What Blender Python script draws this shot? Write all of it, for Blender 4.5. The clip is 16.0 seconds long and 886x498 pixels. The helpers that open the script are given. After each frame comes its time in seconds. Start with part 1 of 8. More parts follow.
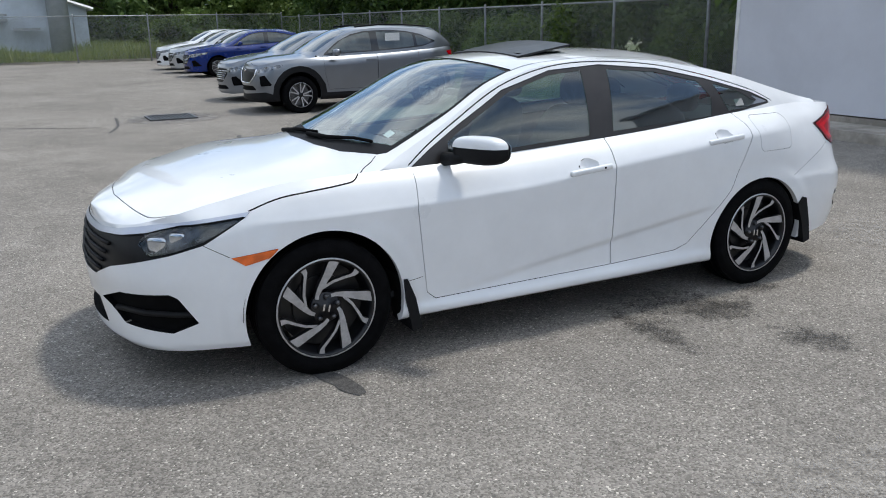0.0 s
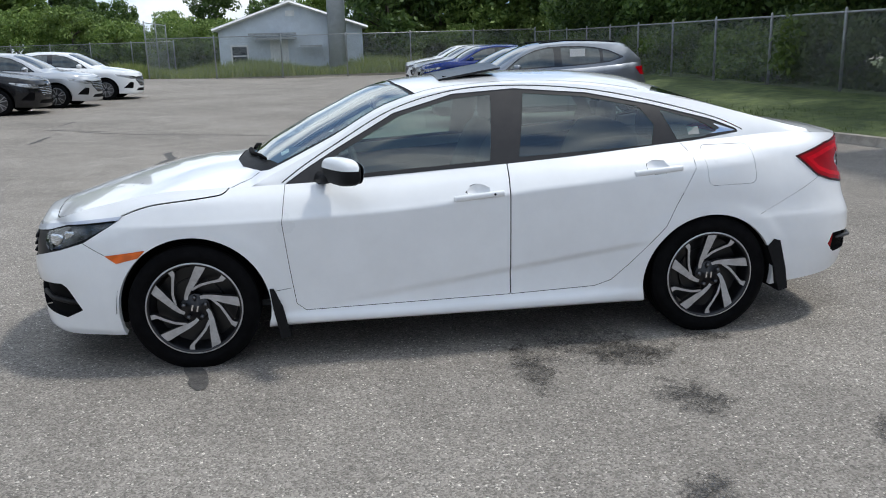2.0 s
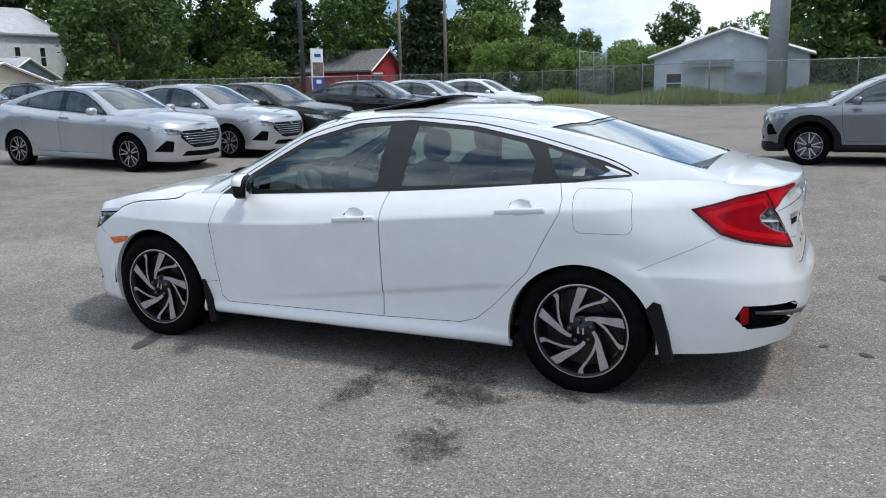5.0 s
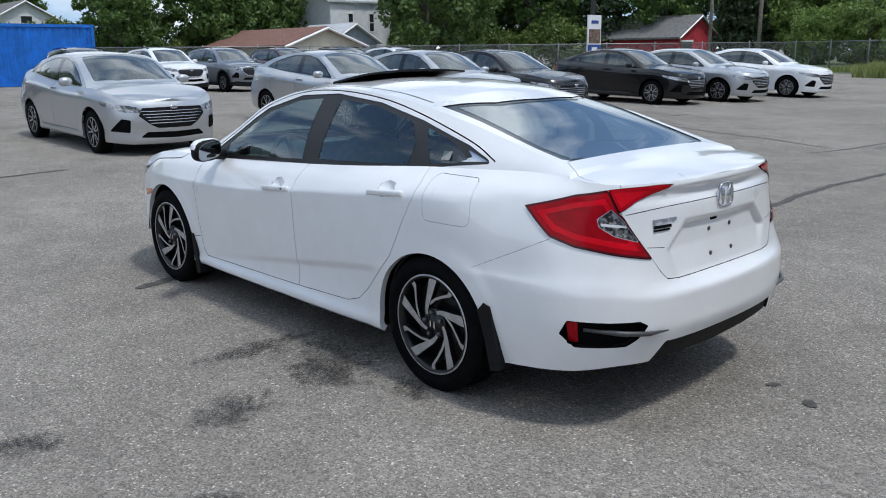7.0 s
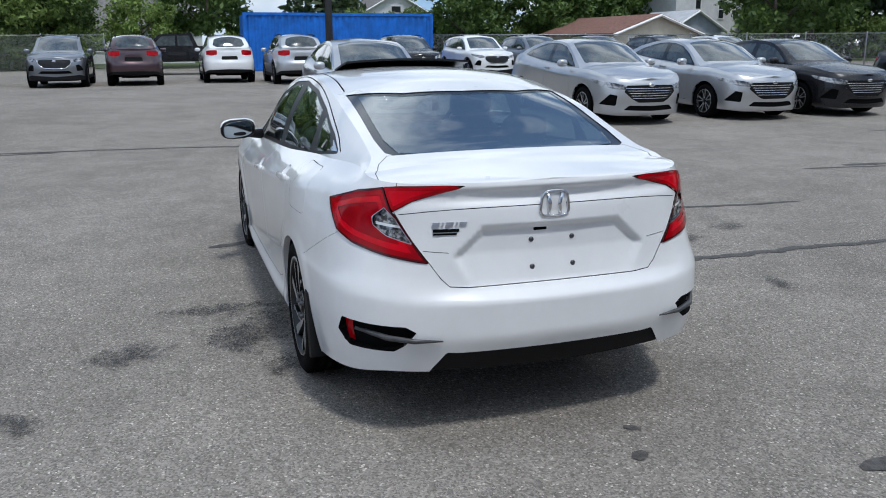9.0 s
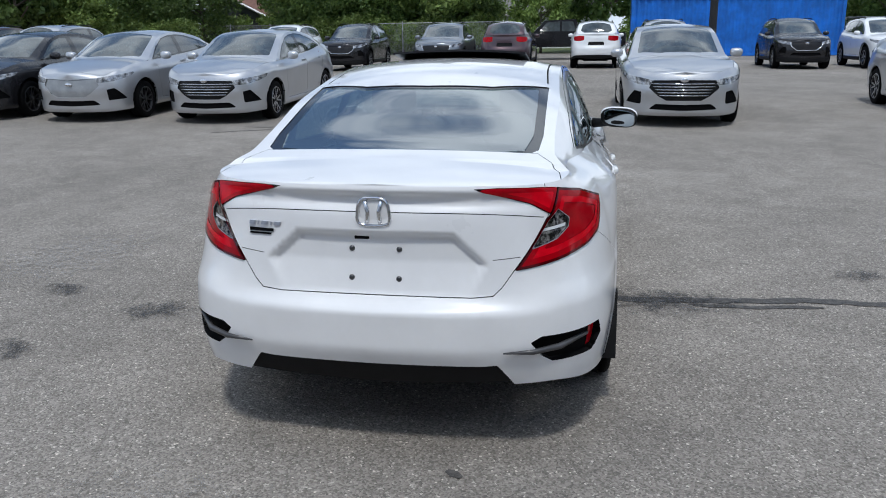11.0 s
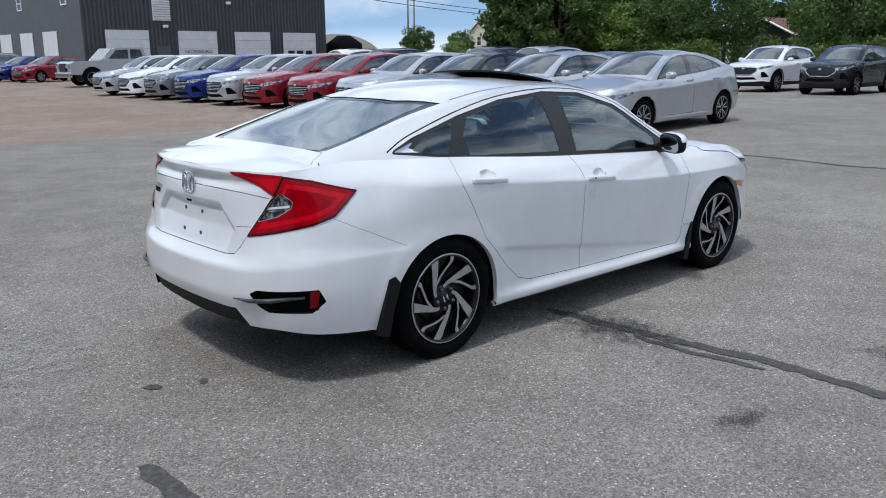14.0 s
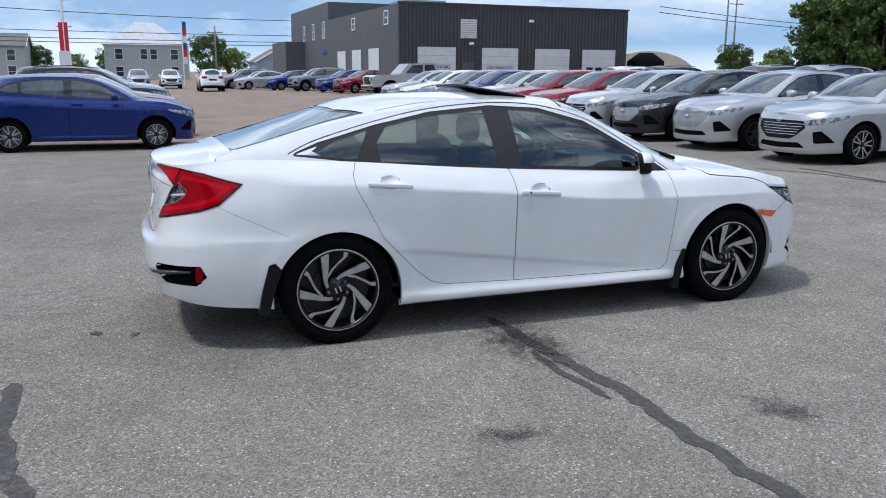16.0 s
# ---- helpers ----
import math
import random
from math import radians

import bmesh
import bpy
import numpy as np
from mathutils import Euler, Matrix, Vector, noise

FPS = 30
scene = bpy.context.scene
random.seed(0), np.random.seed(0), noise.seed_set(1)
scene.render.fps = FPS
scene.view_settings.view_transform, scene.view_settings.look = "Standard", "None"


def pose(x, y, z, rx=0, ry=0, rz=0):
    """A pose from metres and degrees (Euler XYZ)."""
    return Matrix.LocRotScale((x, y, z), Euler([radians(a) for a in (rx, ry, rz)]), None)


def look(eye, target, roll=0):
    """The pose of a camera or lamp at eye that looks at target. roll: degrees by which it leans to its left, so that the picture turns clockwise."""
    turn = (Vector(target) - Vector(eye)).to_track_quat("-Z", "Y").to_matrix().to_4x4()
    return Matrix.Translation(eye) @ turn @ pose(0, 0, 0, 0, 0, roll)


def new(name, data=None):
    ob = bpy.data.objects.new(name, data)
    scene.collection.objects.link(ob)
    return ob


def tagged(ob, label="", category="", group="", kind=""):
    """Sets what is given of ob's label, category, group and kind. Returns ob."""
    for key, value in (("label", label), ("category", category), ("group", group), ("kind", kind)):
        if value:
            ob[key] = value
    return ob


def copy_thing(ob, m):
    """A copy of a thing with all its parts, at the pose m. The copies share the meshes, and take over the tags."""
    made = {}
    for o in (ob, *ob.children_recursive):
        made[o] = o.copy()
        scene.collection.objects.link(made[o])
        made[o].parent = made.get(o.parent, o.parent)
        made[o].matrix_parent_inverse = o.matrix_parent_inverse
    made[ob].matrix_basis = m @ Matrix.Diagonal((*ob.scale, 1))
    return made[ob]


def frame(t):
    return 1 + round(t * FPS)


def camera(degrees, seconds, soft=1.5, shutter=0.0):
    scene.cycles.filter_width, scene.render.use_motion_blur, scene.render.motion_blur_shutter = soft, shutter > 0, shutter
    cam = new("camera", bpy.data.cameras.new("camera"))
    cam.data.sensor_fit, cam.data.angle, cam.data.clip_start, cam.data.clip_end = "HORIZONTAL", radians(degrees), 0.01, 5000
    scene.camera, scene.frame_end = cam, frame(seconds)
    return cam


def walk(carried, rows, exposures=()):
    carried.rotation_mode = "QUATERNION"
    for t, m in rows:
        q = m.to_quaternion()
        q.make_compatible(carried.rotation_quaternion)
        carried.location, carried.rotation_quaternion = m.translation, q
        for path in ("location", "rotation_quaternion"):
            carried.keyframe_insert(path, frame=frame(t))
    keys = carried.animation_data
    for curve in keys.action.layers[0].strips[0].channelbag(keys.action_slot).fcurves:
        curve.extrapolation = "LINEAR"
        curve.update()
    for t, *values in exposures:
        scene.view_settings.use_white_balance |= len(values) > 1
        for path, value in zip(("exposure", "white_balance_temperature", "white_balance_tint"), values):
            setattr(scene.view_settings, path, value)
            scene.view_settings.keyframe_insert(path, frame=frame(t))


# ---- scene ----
cam = camera(56.8, 16.0, 1.0)

PATH = [
    (0, (2.47, 4.245, 1.561), (1.597, 2.526, 1.027), -1.0),
    (0.5, (1.987, 4.383, 1.572), (1.27, 2.587, 1.064), -1.5),
    (1, (1.516, 4.544, 1.531), (0.944, 2.692, 1.04), -1.4),
    (1.5, (1.053, 4.646, 1.567), (0.621, 2.764, 1.048), -1.0),
    (2, (0.608, 4.893, 1.573), (0.362, 2.969, 1.083), -1.6),
    (2.5, (0.156, 5.083, 1.564), (0.074, 3.14, 1.097), -1.0),
    (3, (-0.366, 5.119, 1.55), (-0.283, 3.173, 1.096), -1.0),
    (3.5, (-0.917, 5.098, 1.557), (-0.634, 3.166, 1.127), -1.0),
    (6, (-3.226, 4.026, 1.514), (-2.098, 2.427, 1.099), -1.8),
    (6.5, (-3.628, 3.667, 1.523), (-2.361, 2.183, 1.086), -1.6),
    (7, (-4.027, 3.276, 1.533), (-2.602, 1.952, 1.069), -0.6),
    (7.5, (-4.373, 2.846, 1.539), (-2.826, 1.667, 1.072), -0.2),
    (8, (-4.713, 2.383, 1.539), (-3.054, 1.371, 1.066), -0.2),
    (8.5, (-4.902, 1.895, 1.525), (-3.141, 1.079, 1.042), -0.5),
    (9, (-5.111, 1.402, 1.529), (-3.272, 0.784, 1.043), -0.2),
    (11.5, (-5.006, -1.278, 1.552), (-3.159, -0.696, 1.05), -0.8),
    (12, (-4.906, -1.812, 1.556), (-3.14, -1.008, 1.072), -0.6),
    (12.5, (-4.811, -2.383, 1.558), (-3.145, -1.39, 1.071), -0.1),
    (13, (-4.636, -2.885, 1.555), (-3.083, -1.724, 1.066), -0.1),
    (13.5, (-4.415, -3.4, 1.556), (-2.976, -2.093, 1.084), -0.2),
    (14, (-4.106, -3.845, 1.534), (-2.789, -2.41, 1.075), -0.3),
    (14.5, (-3.76, -4.271, 1.536), (-2.589, -2.713, 1.087), -0.6),
    (15, (-3.37, -4.675, 1.53), (-2.345, -3.016, 1.087), -0.1),
    (15.5, (-2.893, -4.98, 1.53), (-2.025, -3.231, 1.094), 0.0),
    (16, (-2.388, -5.257, 1.521), (-1.694, -3.429, 1.1), 0.4),
]
walk(cam, [(t, look(eye, target, roll)) for t, eye, target, roll in PATH], [(0, 0.53, 6580, 7), (3.7, 0.53, 6500, 7), (6, 0.43, 6360, 7), (9, 0.3, 6250, 7), (12, 0.3, 6290, 8), (16, 0.4, 6200, 9)])

# ---- light ----
SUN_FROM = Vector((-0.46, -0.07, 1.0)).normalized()
world = bpy.data.worlds.new("sky")
scene.world = world
world.use_nodes = True
wn, wl = world.node_tree.nodes, world.node_tree.links
wn.clear()
w_out = wn.new("ShaderNodeOutputWorld")
w_bg = wn.new("ShaderNodeBackground")
w_sky = wn.new("ShaderNodeTexSky")
w_sky.sky_type = "NISHITA"
w_sky.sun_disc = False
w_sky.sun_elevation = math.asin(SUN_FROM.z)
w_sky.sun_rotation = math.atan2(SUN_FROM.x, SUN_FROM.y)
w_sky.air_density, w_sky.dust_density, w_sky.ozone_density = 1.2, 0.3, 2.0
w_co = wn.new("ShaderNodeTexCoord")
w_map = wn.new("ShaderNodeMapping")
w_map.inputs["Scale"].default_value = (1.0, 1.0, 2.2)
w_noise = wn.new("ShaderNodeTexNoise")
w_noise.inputs["Scale"].default_value = 1.9
w_noise.inputs["Detail"].default_value = 7.0
w_noise.inputs["Roughness"].default_value = 0.58
w_ramp = wn.new("ShaderNodeValToRGB")
w_ramp.color_ramp.elements[0].position, w_ramp.color_ramp.elements[1].position = 0.43, 0.57
w_ramp.color_ramp.elements[0].color, w_ramp.color_ramp.elements[1].color = (0, 0, 0, 1), (1, 1, 1, 1)
w_shade = wn.new("ShaderNodeTexNoise")
w_shade.inputs["Scale"].default_value = 5.0
w_shade.inputs["Detail"].default_value = 5.0
w_tone = wn.new("ShaderNodeValToRGB")
w_tone.color_ramp.elements[0].position, w_tone.color_ramp.elements[1].position = 0.3, 0.7
w_tone.color_ramp.elements[0].color, w_tone.color_ramp.elements[1].color = (3.9, 4.35, 5.05, 1), (7.2, 7.65, 8.35, 1)
w_mix = wn.new("ShaderNodeMix")
w_mix.data_type = "RGBA"
wl.new(w_co.outputs["Generated"], w_map.inputs["Vector"])
wl.new(w_map.outputs["Vector"], w_noise.inputs["Vector"])
wl.new(w_map.outputs["Vector"], w_shade.inputs["Vector"])
wl.new(w_noise.outputs["Fac"], w_ramp.inputs["Fac"])
wl.new(w_shade.outputs["Fac"], w_tone.inputs["Fac"])
w_lift = wn.new("ShaderNodeVectorMath")
w_lift.operation = "ADD"
w_lift.inputs[1].default_value = (0.0, 0.0, 0.2)
wl.new(w_co.outputs["Generated"], w_lift.inputs[0])
wl.new(w_lift.outputs["Vector"], w_sky.inputs["Vector"])
wl.new(w_sky.outputs["Color"], w_mix.inputs["A"])
w_sep = wn.new("ShaderNodeSeparateXYZ")
wl.new(w_co.outputs["Generated"], w_sep.inputs["Vector"])
w_high = wn.new("ShaderNodeMapRange")
w_high.inputs["From Min"].default_value, w_high.inputs["From Max"].default_value = 0.05, 0.75
w_high.inputs["To Min"].default_value, w_high.inputs["To Max"].default_value = 1.12, 1.25
wl.new(w_sep.outputs["Z"], w_high.inputs["Value"])
w_gain = wn.new("ShaderNodeVectorMath")
w_gain.operation = "SCALE"
wl.new(w_tone.outputs["Color"], w_gain.inputs[0])
wl.new(w_high.outputs["Result"], w_gain.inputs["Scale"])
wl.new(w_gain.outputs["Vector"], w_mix.inputs["B"])
# a veil of thin cloud along the horizon
w_low = wn.new("ShaderNodeMapRange")
w_low.inputs["From Min"].default_value, w_low.inputs["From Max"].default_value = 0.0, 0.035
w_low.inputs["To Min"].default_value, w_low.inputs["To Max"].default_value = 1.0, 0.0
wl.new(w_sep.outputs["Z"], w_low.inputs["Value"])
w_max = wn.new("ShaderNodeMath")
w_max.operation = "MAXIMUM"
wl.new(w_ramp.outputs["Color"], w_max.inputs[0])
wl.new(w_low.outputs["Result"], w_max.inputs[1])
wl.new(w_max.outputs["Value"], w_mix.inputs["Factor"])
wl.new(w_mix.outputs["Result"], w_bg.inputs["Color"])
w_bg.inputs["Strength"].default_value = 0.115
wl.new(w_bg.outputs["Background"], w_out.inputs["Surface"])

sun = new("sun", bpy.data.lights.new("sun", "SUN"))
sun.data.energy, sun.data.angle, sun.data.color = 1.62, radians(6.0), (1.0, 0.97, 0.93)
sun.matrix_basis = look((0, 0, 30), tuple(Vector((0, 0, 30)) - SUN_FROM))


# ---- materials ----
def nodes_of(name):
    mt = bpy.data.materials.new(name)
    mt.use_nodes = True
    return mt, mt.node_tree.nodes, mt.node_tree.links, mt.node_tree.nodes["Principled BSDF"]


def mat(name, color, rough=0.5, metal=0.0, coat=0.0, vary=0.0, scale=8.0, bump=0.0, bump_scale=40.0, spec=0.5, second=None, wear=(0.4, 0.65), by_object=0.0):
    """A surface with two scales of variation in colour and fine relief."""
    mt, n, l, b = nodes_of(name)
    b.inputs["Base Color"].default_value = (*color, 1)
    b.inputs["Roughness"].default_value = rough
    b.inputs["Metallic"].default_value = metal
    b.inputs["Coat Weight"].default_value = coat
    b.inputs["Coat Roughness"].default_value = 0.03
    b.inputs["Specular IOR Level"].default_value = spec
    co = n.new("ShaderNodeTexCoord")
    if vary:
        tex = n.new("ShaderNodeTexNoise")
        tex.inputs["Scale"].default_value = scale
        tex.inputs["Detail"].default_value = 8.0
        tex.inputs["Roughness"].default_value = 0.65
        l.new(co.outputs["Object"], tex.inputs["Vector"])
        rp = n.new("ShaderNodeValToRGB")
        rp.color_ramp.elements[0].position, rp.color_ramp.elements[1].position = wear
        a = [c * (1 - vary) for c in color]
        e = second or [min(c * (1 + vary), 1) for c in color]
        rp.color_ramp.elements[0].color, rp.color_ramp.elements[1].color = (*a, 1), (*e, 1)
        l.new(tex.outputs["Fac"], rp.inputs["Fac"])
        src = rp.outputs["Color"]
        if by_object:
            oi = n.new("ShaderNodeObjectInfo")
            hs = n.new("ShaderNodeHueSaturation")
            mr = n.new("ShaderNodeMapRange")
            mr.inputs["To Min"].default_value, mr.inputs["To Max"].default_value = 1 - by_object, 1 + by_object
            l.new(oi.outputs["Random"], mr.inputs["Value"])
            l.new(mr.outputs["Result"], hs.inputs["Value"])
            l.new(src, hs.inputs["Color"])
            src = hs.outputs["Color"]
        l.new(src, b.inputs["Base Color"])
        mr2 = n.new("ShaderNodeMapRange")
        mr2.inputs["To Min"].default_value, mr2.inputs["To Max"].default_value = max(rough - 0.08, 0.02), min(rough + 0.08, 1)
        l.new(tex.outputs["Fac"], mr2.inputs["Value"])
        l.new(mr2.outputs["Result"], b.inputs["Roughness"])
    if bump:
        t2 = n.new("ShaderNodeTexNoise")
        t2.inputs["Scale"].default_value = bump_scale
        t2.inputs["Detail"].default_value = 6.0
        l.new(co.outputs["Object"], t2.inputs["Vector"])
        bp = n.new("ShaderNodeBump")
        bp.inputs["Strength"].default_value = bump
        bp.inputs["Distance"].default_value = 0.02
        l.new(t2.outputs["Fac"], bp.inputs["Height"])
        l.new(bp.outputs["Normal"], b.inputs["Normal"])
    return mt


def glass_mat(name, tint, rough=0.0, least=0.06, rise=4.5):
    """A thin pane: tinted see-through, with a mirror gloss that grows at a grazing angle."""
    mt, n, l, b = nodes_of(name)
    n.remove(b)
    tr, gl, mx = n.new("ShaderNodeBsdfTransparent"), n.new("ShaderNodeBsdfGlossy"), n.new("ShaderNodeMixShader")
    lw, pw, mr = n.new("ShaderNodeLayerWeight"), n.new("ShaderNodeMath"), n.new("ShaderNodeMapRange")
    lw.inputs["Blend"].default_value = 0.5
    pw.operation = "POWER"
    pw.inputs[1].default_value = rise
    tr.inputs["Color"].default_value = (*tint, 1)
    gl.inputs["Roughness"].default_value = rough
    gl.inputs["Color"].default_value = (0.95, 0.98, 0.98, 1)
    mr.inputs["To Min"].default_value, mr.inputs["To Max"].default_value = least, 1.0
    l.new(lw.outputs["Facing"], pw.inputs[0])
    l.new(pw.outputs["Value"], mr.inputs["Value"])
    l.new(mr.outputs["Result"], mx.inputs["Fac"])
    l.new(tr.outputs["BSDF"], mx.inputs[1])
    l.new(gl.outputs["BSDF"], mx.inputs[2])
    l.new(mx.outputs["Shader"], n["Material Output"].inputs["Surface"])
    return mt


def paint_mat(name, color, metal=0.0, rough=0.35):
    m = mat(name, color, rough, metal, 1.0, 0.03, 3.0)
    return m


M = {
    "paint": paint_mat("white_car_paint", (0.81, 0.815, 0.825), 0.0, 0.3),
    "black": mat("matt_black_plastic", (0.003, 0.003, 0.0035), 0.85, vary=0.3, scale=20, spec=0.1),
    "black_plastic": mat("dark_grey_plastic", (0.008, 0.008, 0.009), 0.6, spec=0.2, vary=0.2, scale=12, bump=0.1, bump_scale=300),
    "gloss_black": mat("gloss_black_trim", (0.012, 0.012, 0.014), 0.12, coat=0.5, vary=0.1),
    "fin": mat("satin_grey_plastic", (0.06, 0.06, 0.064), 0.35, vary=0.2, scale=20),
    "rubber": mat("tyre_rubber", (0.0045, 0.0045, 0.005), 0.75, spec=0.06, vary=0.35, scale=14, bump=0.15, bump_scale=120),
    "rim": mat("dark_wheel_paint", (0.012, 0.012, 0.014), 0.3, 0.2, vary=0.2),
    "alloy": mat("machined_alloy", (0.50, 0.50, 0.515), 0.36, 0.7, vary=0.12, scale=40, bump=0.04, bump_scale=400),
    "dark_metal": mat("dull_steel", (0.14, 0.14, 0.145), 0.42, 1.0, vary=0.3, scale=30),
    "chrome": mat("chrome", (0.72, 0.73, 0.75), 0.08, 1.0, vary=0.05),
    "red_lamp": mat("red_lens", (0.35, 0.0006, 0.006), 0.1, spec=0.2, vary=0.2, scale=9),
    "clear_lamp": mat("lamp_lens", (0.22, 0.22, 0.23), 0.16, 0.5, 0.5, vary=0.8, scale=11, wear=(0.4, 0.6), second=(0.5, 0.51, 0.53)),
    "red_bright": mat("bright_red_lens", (0.60, 0.002, 0.012), 0.1, spec=0.2, vary=0.12, scale=20),
    "pale_lens": mat("pale_lens", (0.75, 0.76, 0.78), 0.15, coat=0.5, vary=0.05, scale=20),
    "pillar": mat("satin_dark_pillar", (0.026, 0.0225, 0.022), 0.4, vary=0.15, scale=10),
    "satin": mat("satin_chrome", (0.55, 0.57, 0.63), 0.33, 0.8, vary=0.05),
    "red_deep": mat("deep_red_lens", (0.07, 0.0004, 0.002), 0.1, spec=0.4, vary=0.1, scale=30),
    "reflector": mat("lamp_housing", (0.05, 0.05, 0.054), 0.3, 0.3, vary=0.6, scale=11, second=(0.14, 0.14, 0.15)),
    "amber": mat("amber_lens", (0.75, 0.13, 0.01), 0.18, coat=1.0, vary=0.2, scale=20),
    "glass": glass_mat("side_glass", (0.54, 0.68, 0.64), 0.0, 0.11, 3.0),
    "lens": glass_mat("clear_lens", (0.95, 0.96, 0.97), 0.0, 0.06),
    "glass_clear": glass_mat("screen_glass", (0.72, 0.84, 0.82), 0.0, 0.14, 3.0),
    "glass_rear": glass_mat("rear_glass", (0.42, 0.50, 0.51), 0.0, 0.28, 3.0),
    "glass_dark": mat("parked_car_glass", (0.055, 0.068, 0.07), 0.06, coat=1.0, vary=0.4, scale=3),
    "grille": mat("slatted_grille", (0.010, 0.010, 0.011), 0.4, 0.0, vary=0.3, scale=10, spec=0.2),
    "reverse": mat("reversing_lens", (0.10, 0.10, 0.105), 0.12, 0.5, 0.6, vary=0.8, scale=42, wear=(0.45, 0.6), second=(0.5, 0.49, 0.48)),
    "shield": mat("smooth_grey_shield", (0.30, 0.31, 0.32), 0.35, 0.4, vary=0.1, scale=6),
    "mesh_grille": mat("mesh_grille", (0.02, 0.02, 0.022), 0.35, 0.5, vary=0.3),
    "cloth": mat("grey_seat_cloth", (0.075, 0.075, 0.08), 0.9, vary=0.2, scale=30, bump=0.2, bump_scale=300),
    "mirror": mat("mirror_glass", (0.3, 0.33, 0.35), 0.02, 1.0),
    "paper": mat("white_paper", (0.75, 0.75, 0.74), 0.7, vary=0.1, scale=60),
    "lining": mat("grey_roof_lining", (0.32, 0.32, 0.31), 0.9, vary=0.1, scale=20),
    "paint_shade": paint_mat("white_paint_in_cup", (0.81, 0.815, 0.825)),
    "dash": mat("dashboard_plastic", (0.035, 0.036, 0.038), 0.65, vary=0.2, scale=10, bump=0.1, bump_scale=200),
}

# ---- small tools ----
def pchip(pts):
    """A smooth curve through (x, y) pairs that never overshoots."""
    pts = sorted(pts)
    xs, ys = [p[0] for p in pts], [p[1] for p in pts]
    n = len(xs)
    h = [xs[i + 1] - xs[i] for i in range(n - 1)]
    g = [(ys[i + 1] - ys[i]) / h[i] for i in range(n - 1)]
    m = [g[0]] + [0.0] * (n - 2) + [g[-1]]
    for i in range(1, n - 1):
        if g[i - 1] * g[i] > 0:
            a, b = 2 * h[i] + h[i - 1], h[i] + 2 * h[i - 1]
            m[i] = (a + b) / (a / g[i - 1] + b / g[i])

    def value(x):
        if x <= xs[0]:
            return ys[0]
        if x >= xs[-1]:
            return ys[-1]
        i = 0
        while xs[i + 1] < x:
            i += 1
        t = (x - xs[i]) / h[i]
        return ((1 + 2 * t) * (1 - t) ** 2 * ys[i] + t * (1 - t) ** 2 * h[i] * m[i]
                + t * t * (3 - 2 * t) * ys[i + 1] + t * t * (t - 1) * h[i] * m[i + 1])
    return value


def link_mesh(name, verts, faces, material, parent=None, label="", smooth=False, normals=None):
    me = bpy.data.meshes.new(name)
    me.from_pydata(verts, [], faces)
    mats = material if isinstance(material, (list, tuple)) else [material]
    for mt in mats:
        me.materials.append(mt)
    if smooth:
        me.polygons.foreach_set("use_smooth", [True] * len(me.polygons))
    if normals:
        me.normals_split_custom_set_from_vertices(normals)
    me.update()
    ob = new(name, me)
    if parent:
        ob.parent = parent
    return tagged(ob, label) if label else ob


def part(name, bm, material, parent=None, label="", smooth=False):
    me = bpy.data.meshes.new(name)
    bm.to_mesh(me)
    bm.free()
    mats = material if isinstance(material, (list, tuple)) else [material]
    for mt in mats:
        me.materials.append(mt)
    if smooth:
        me.polygons.foreach_set("use_smooth", [True] * len(me.polygons))
    ob = new(name, me)
    if parent:
        ob.parent = parent
    return tagged(ob, label) if label else ob


def thing(name, label, category, group="", m=None):
    ob = new(name)
    ob.empty_display_size = 0.2
    if m is not None:
        ob.matrix_basis = m
    return tagged(ob, label, category, group)


def add_box(bm, x0, x1, y0, y1, z0, z1, bevel=0.0, seg=2):
    v = [bm.verts.new(p) for p in ((x0, y0, z0), (x1, y0, z0), (x1, y1, z0), (x0, y1, z0),
                                   (x0, y0, z1), (x1, y0, z1), (x1, y1, z1), (x0, y1, z1))]
    fs = [bm.faces.new([v[i] for i in f]) for f in ((3, 2, 1, 0), (4, 5, 6, 7), (0, 1, 5, 4), (1, 2, 6, 5), (2, 3, 7, 6), (3, 0, 4, 7))]
    if bevel:
        es = list({e for f in fs for e in f.edges})
        bmesh.ops.bevel(bm, geom=es, offset=bevel, segments=seg, profile=0.5, affect="EDGES", clamp_overlap=True)
    return v


def boxed(x0, x1, y0, y1, z0, z1, bevel=0.0, seg=2):
    bm = bmesh.new()
    add_box(bm, x0, x1, y0, y1, z0, z1, bevel, seg)
    return bm


def add_tube(bm, pts, radius, sides=8, cap=True):
    """A round bar along pts; radius may be one number or one for each point."""
    rs = radius if isinstance(radius, (list, tuple)) else [radius] * len(pts)
    pts = [Vector(p) for p in pts]
    rings = []
    up = Vector((0, 0, 1))
    for i, p in enumerate(pts):
        d = (pts[min(i + 1, len(pts) - 1)] - pts[max(i - 1, 0)]).normalized()
        a = d.cross(up if abs(d.z) < 0.95 else Vector((1, 0, 0))).normalized()
        b = d.cross(a)
        rings.append([bm.verts.new(p + rs[i] * (math.cos(k * math.tau / sides) * a + math.sin(k * math.tau / sides) * b)) for k in range(sides)])
    for r0, r1 in zip(rings, rings[1:]):
        for k in range(sides):
            bm.faces.new((r0[k], r1[k], r1[(k + 1) % sides], r0[(k + 1) % sides]))
    if cap:
        bm.faces.new(rings[0])
        bm.faces.new(rings[-1][::-1])


def tube(pts, radius, sides=8):
    bm = bmesh.new()
    add_tube(bm, pts, radius, sides)
    return bm


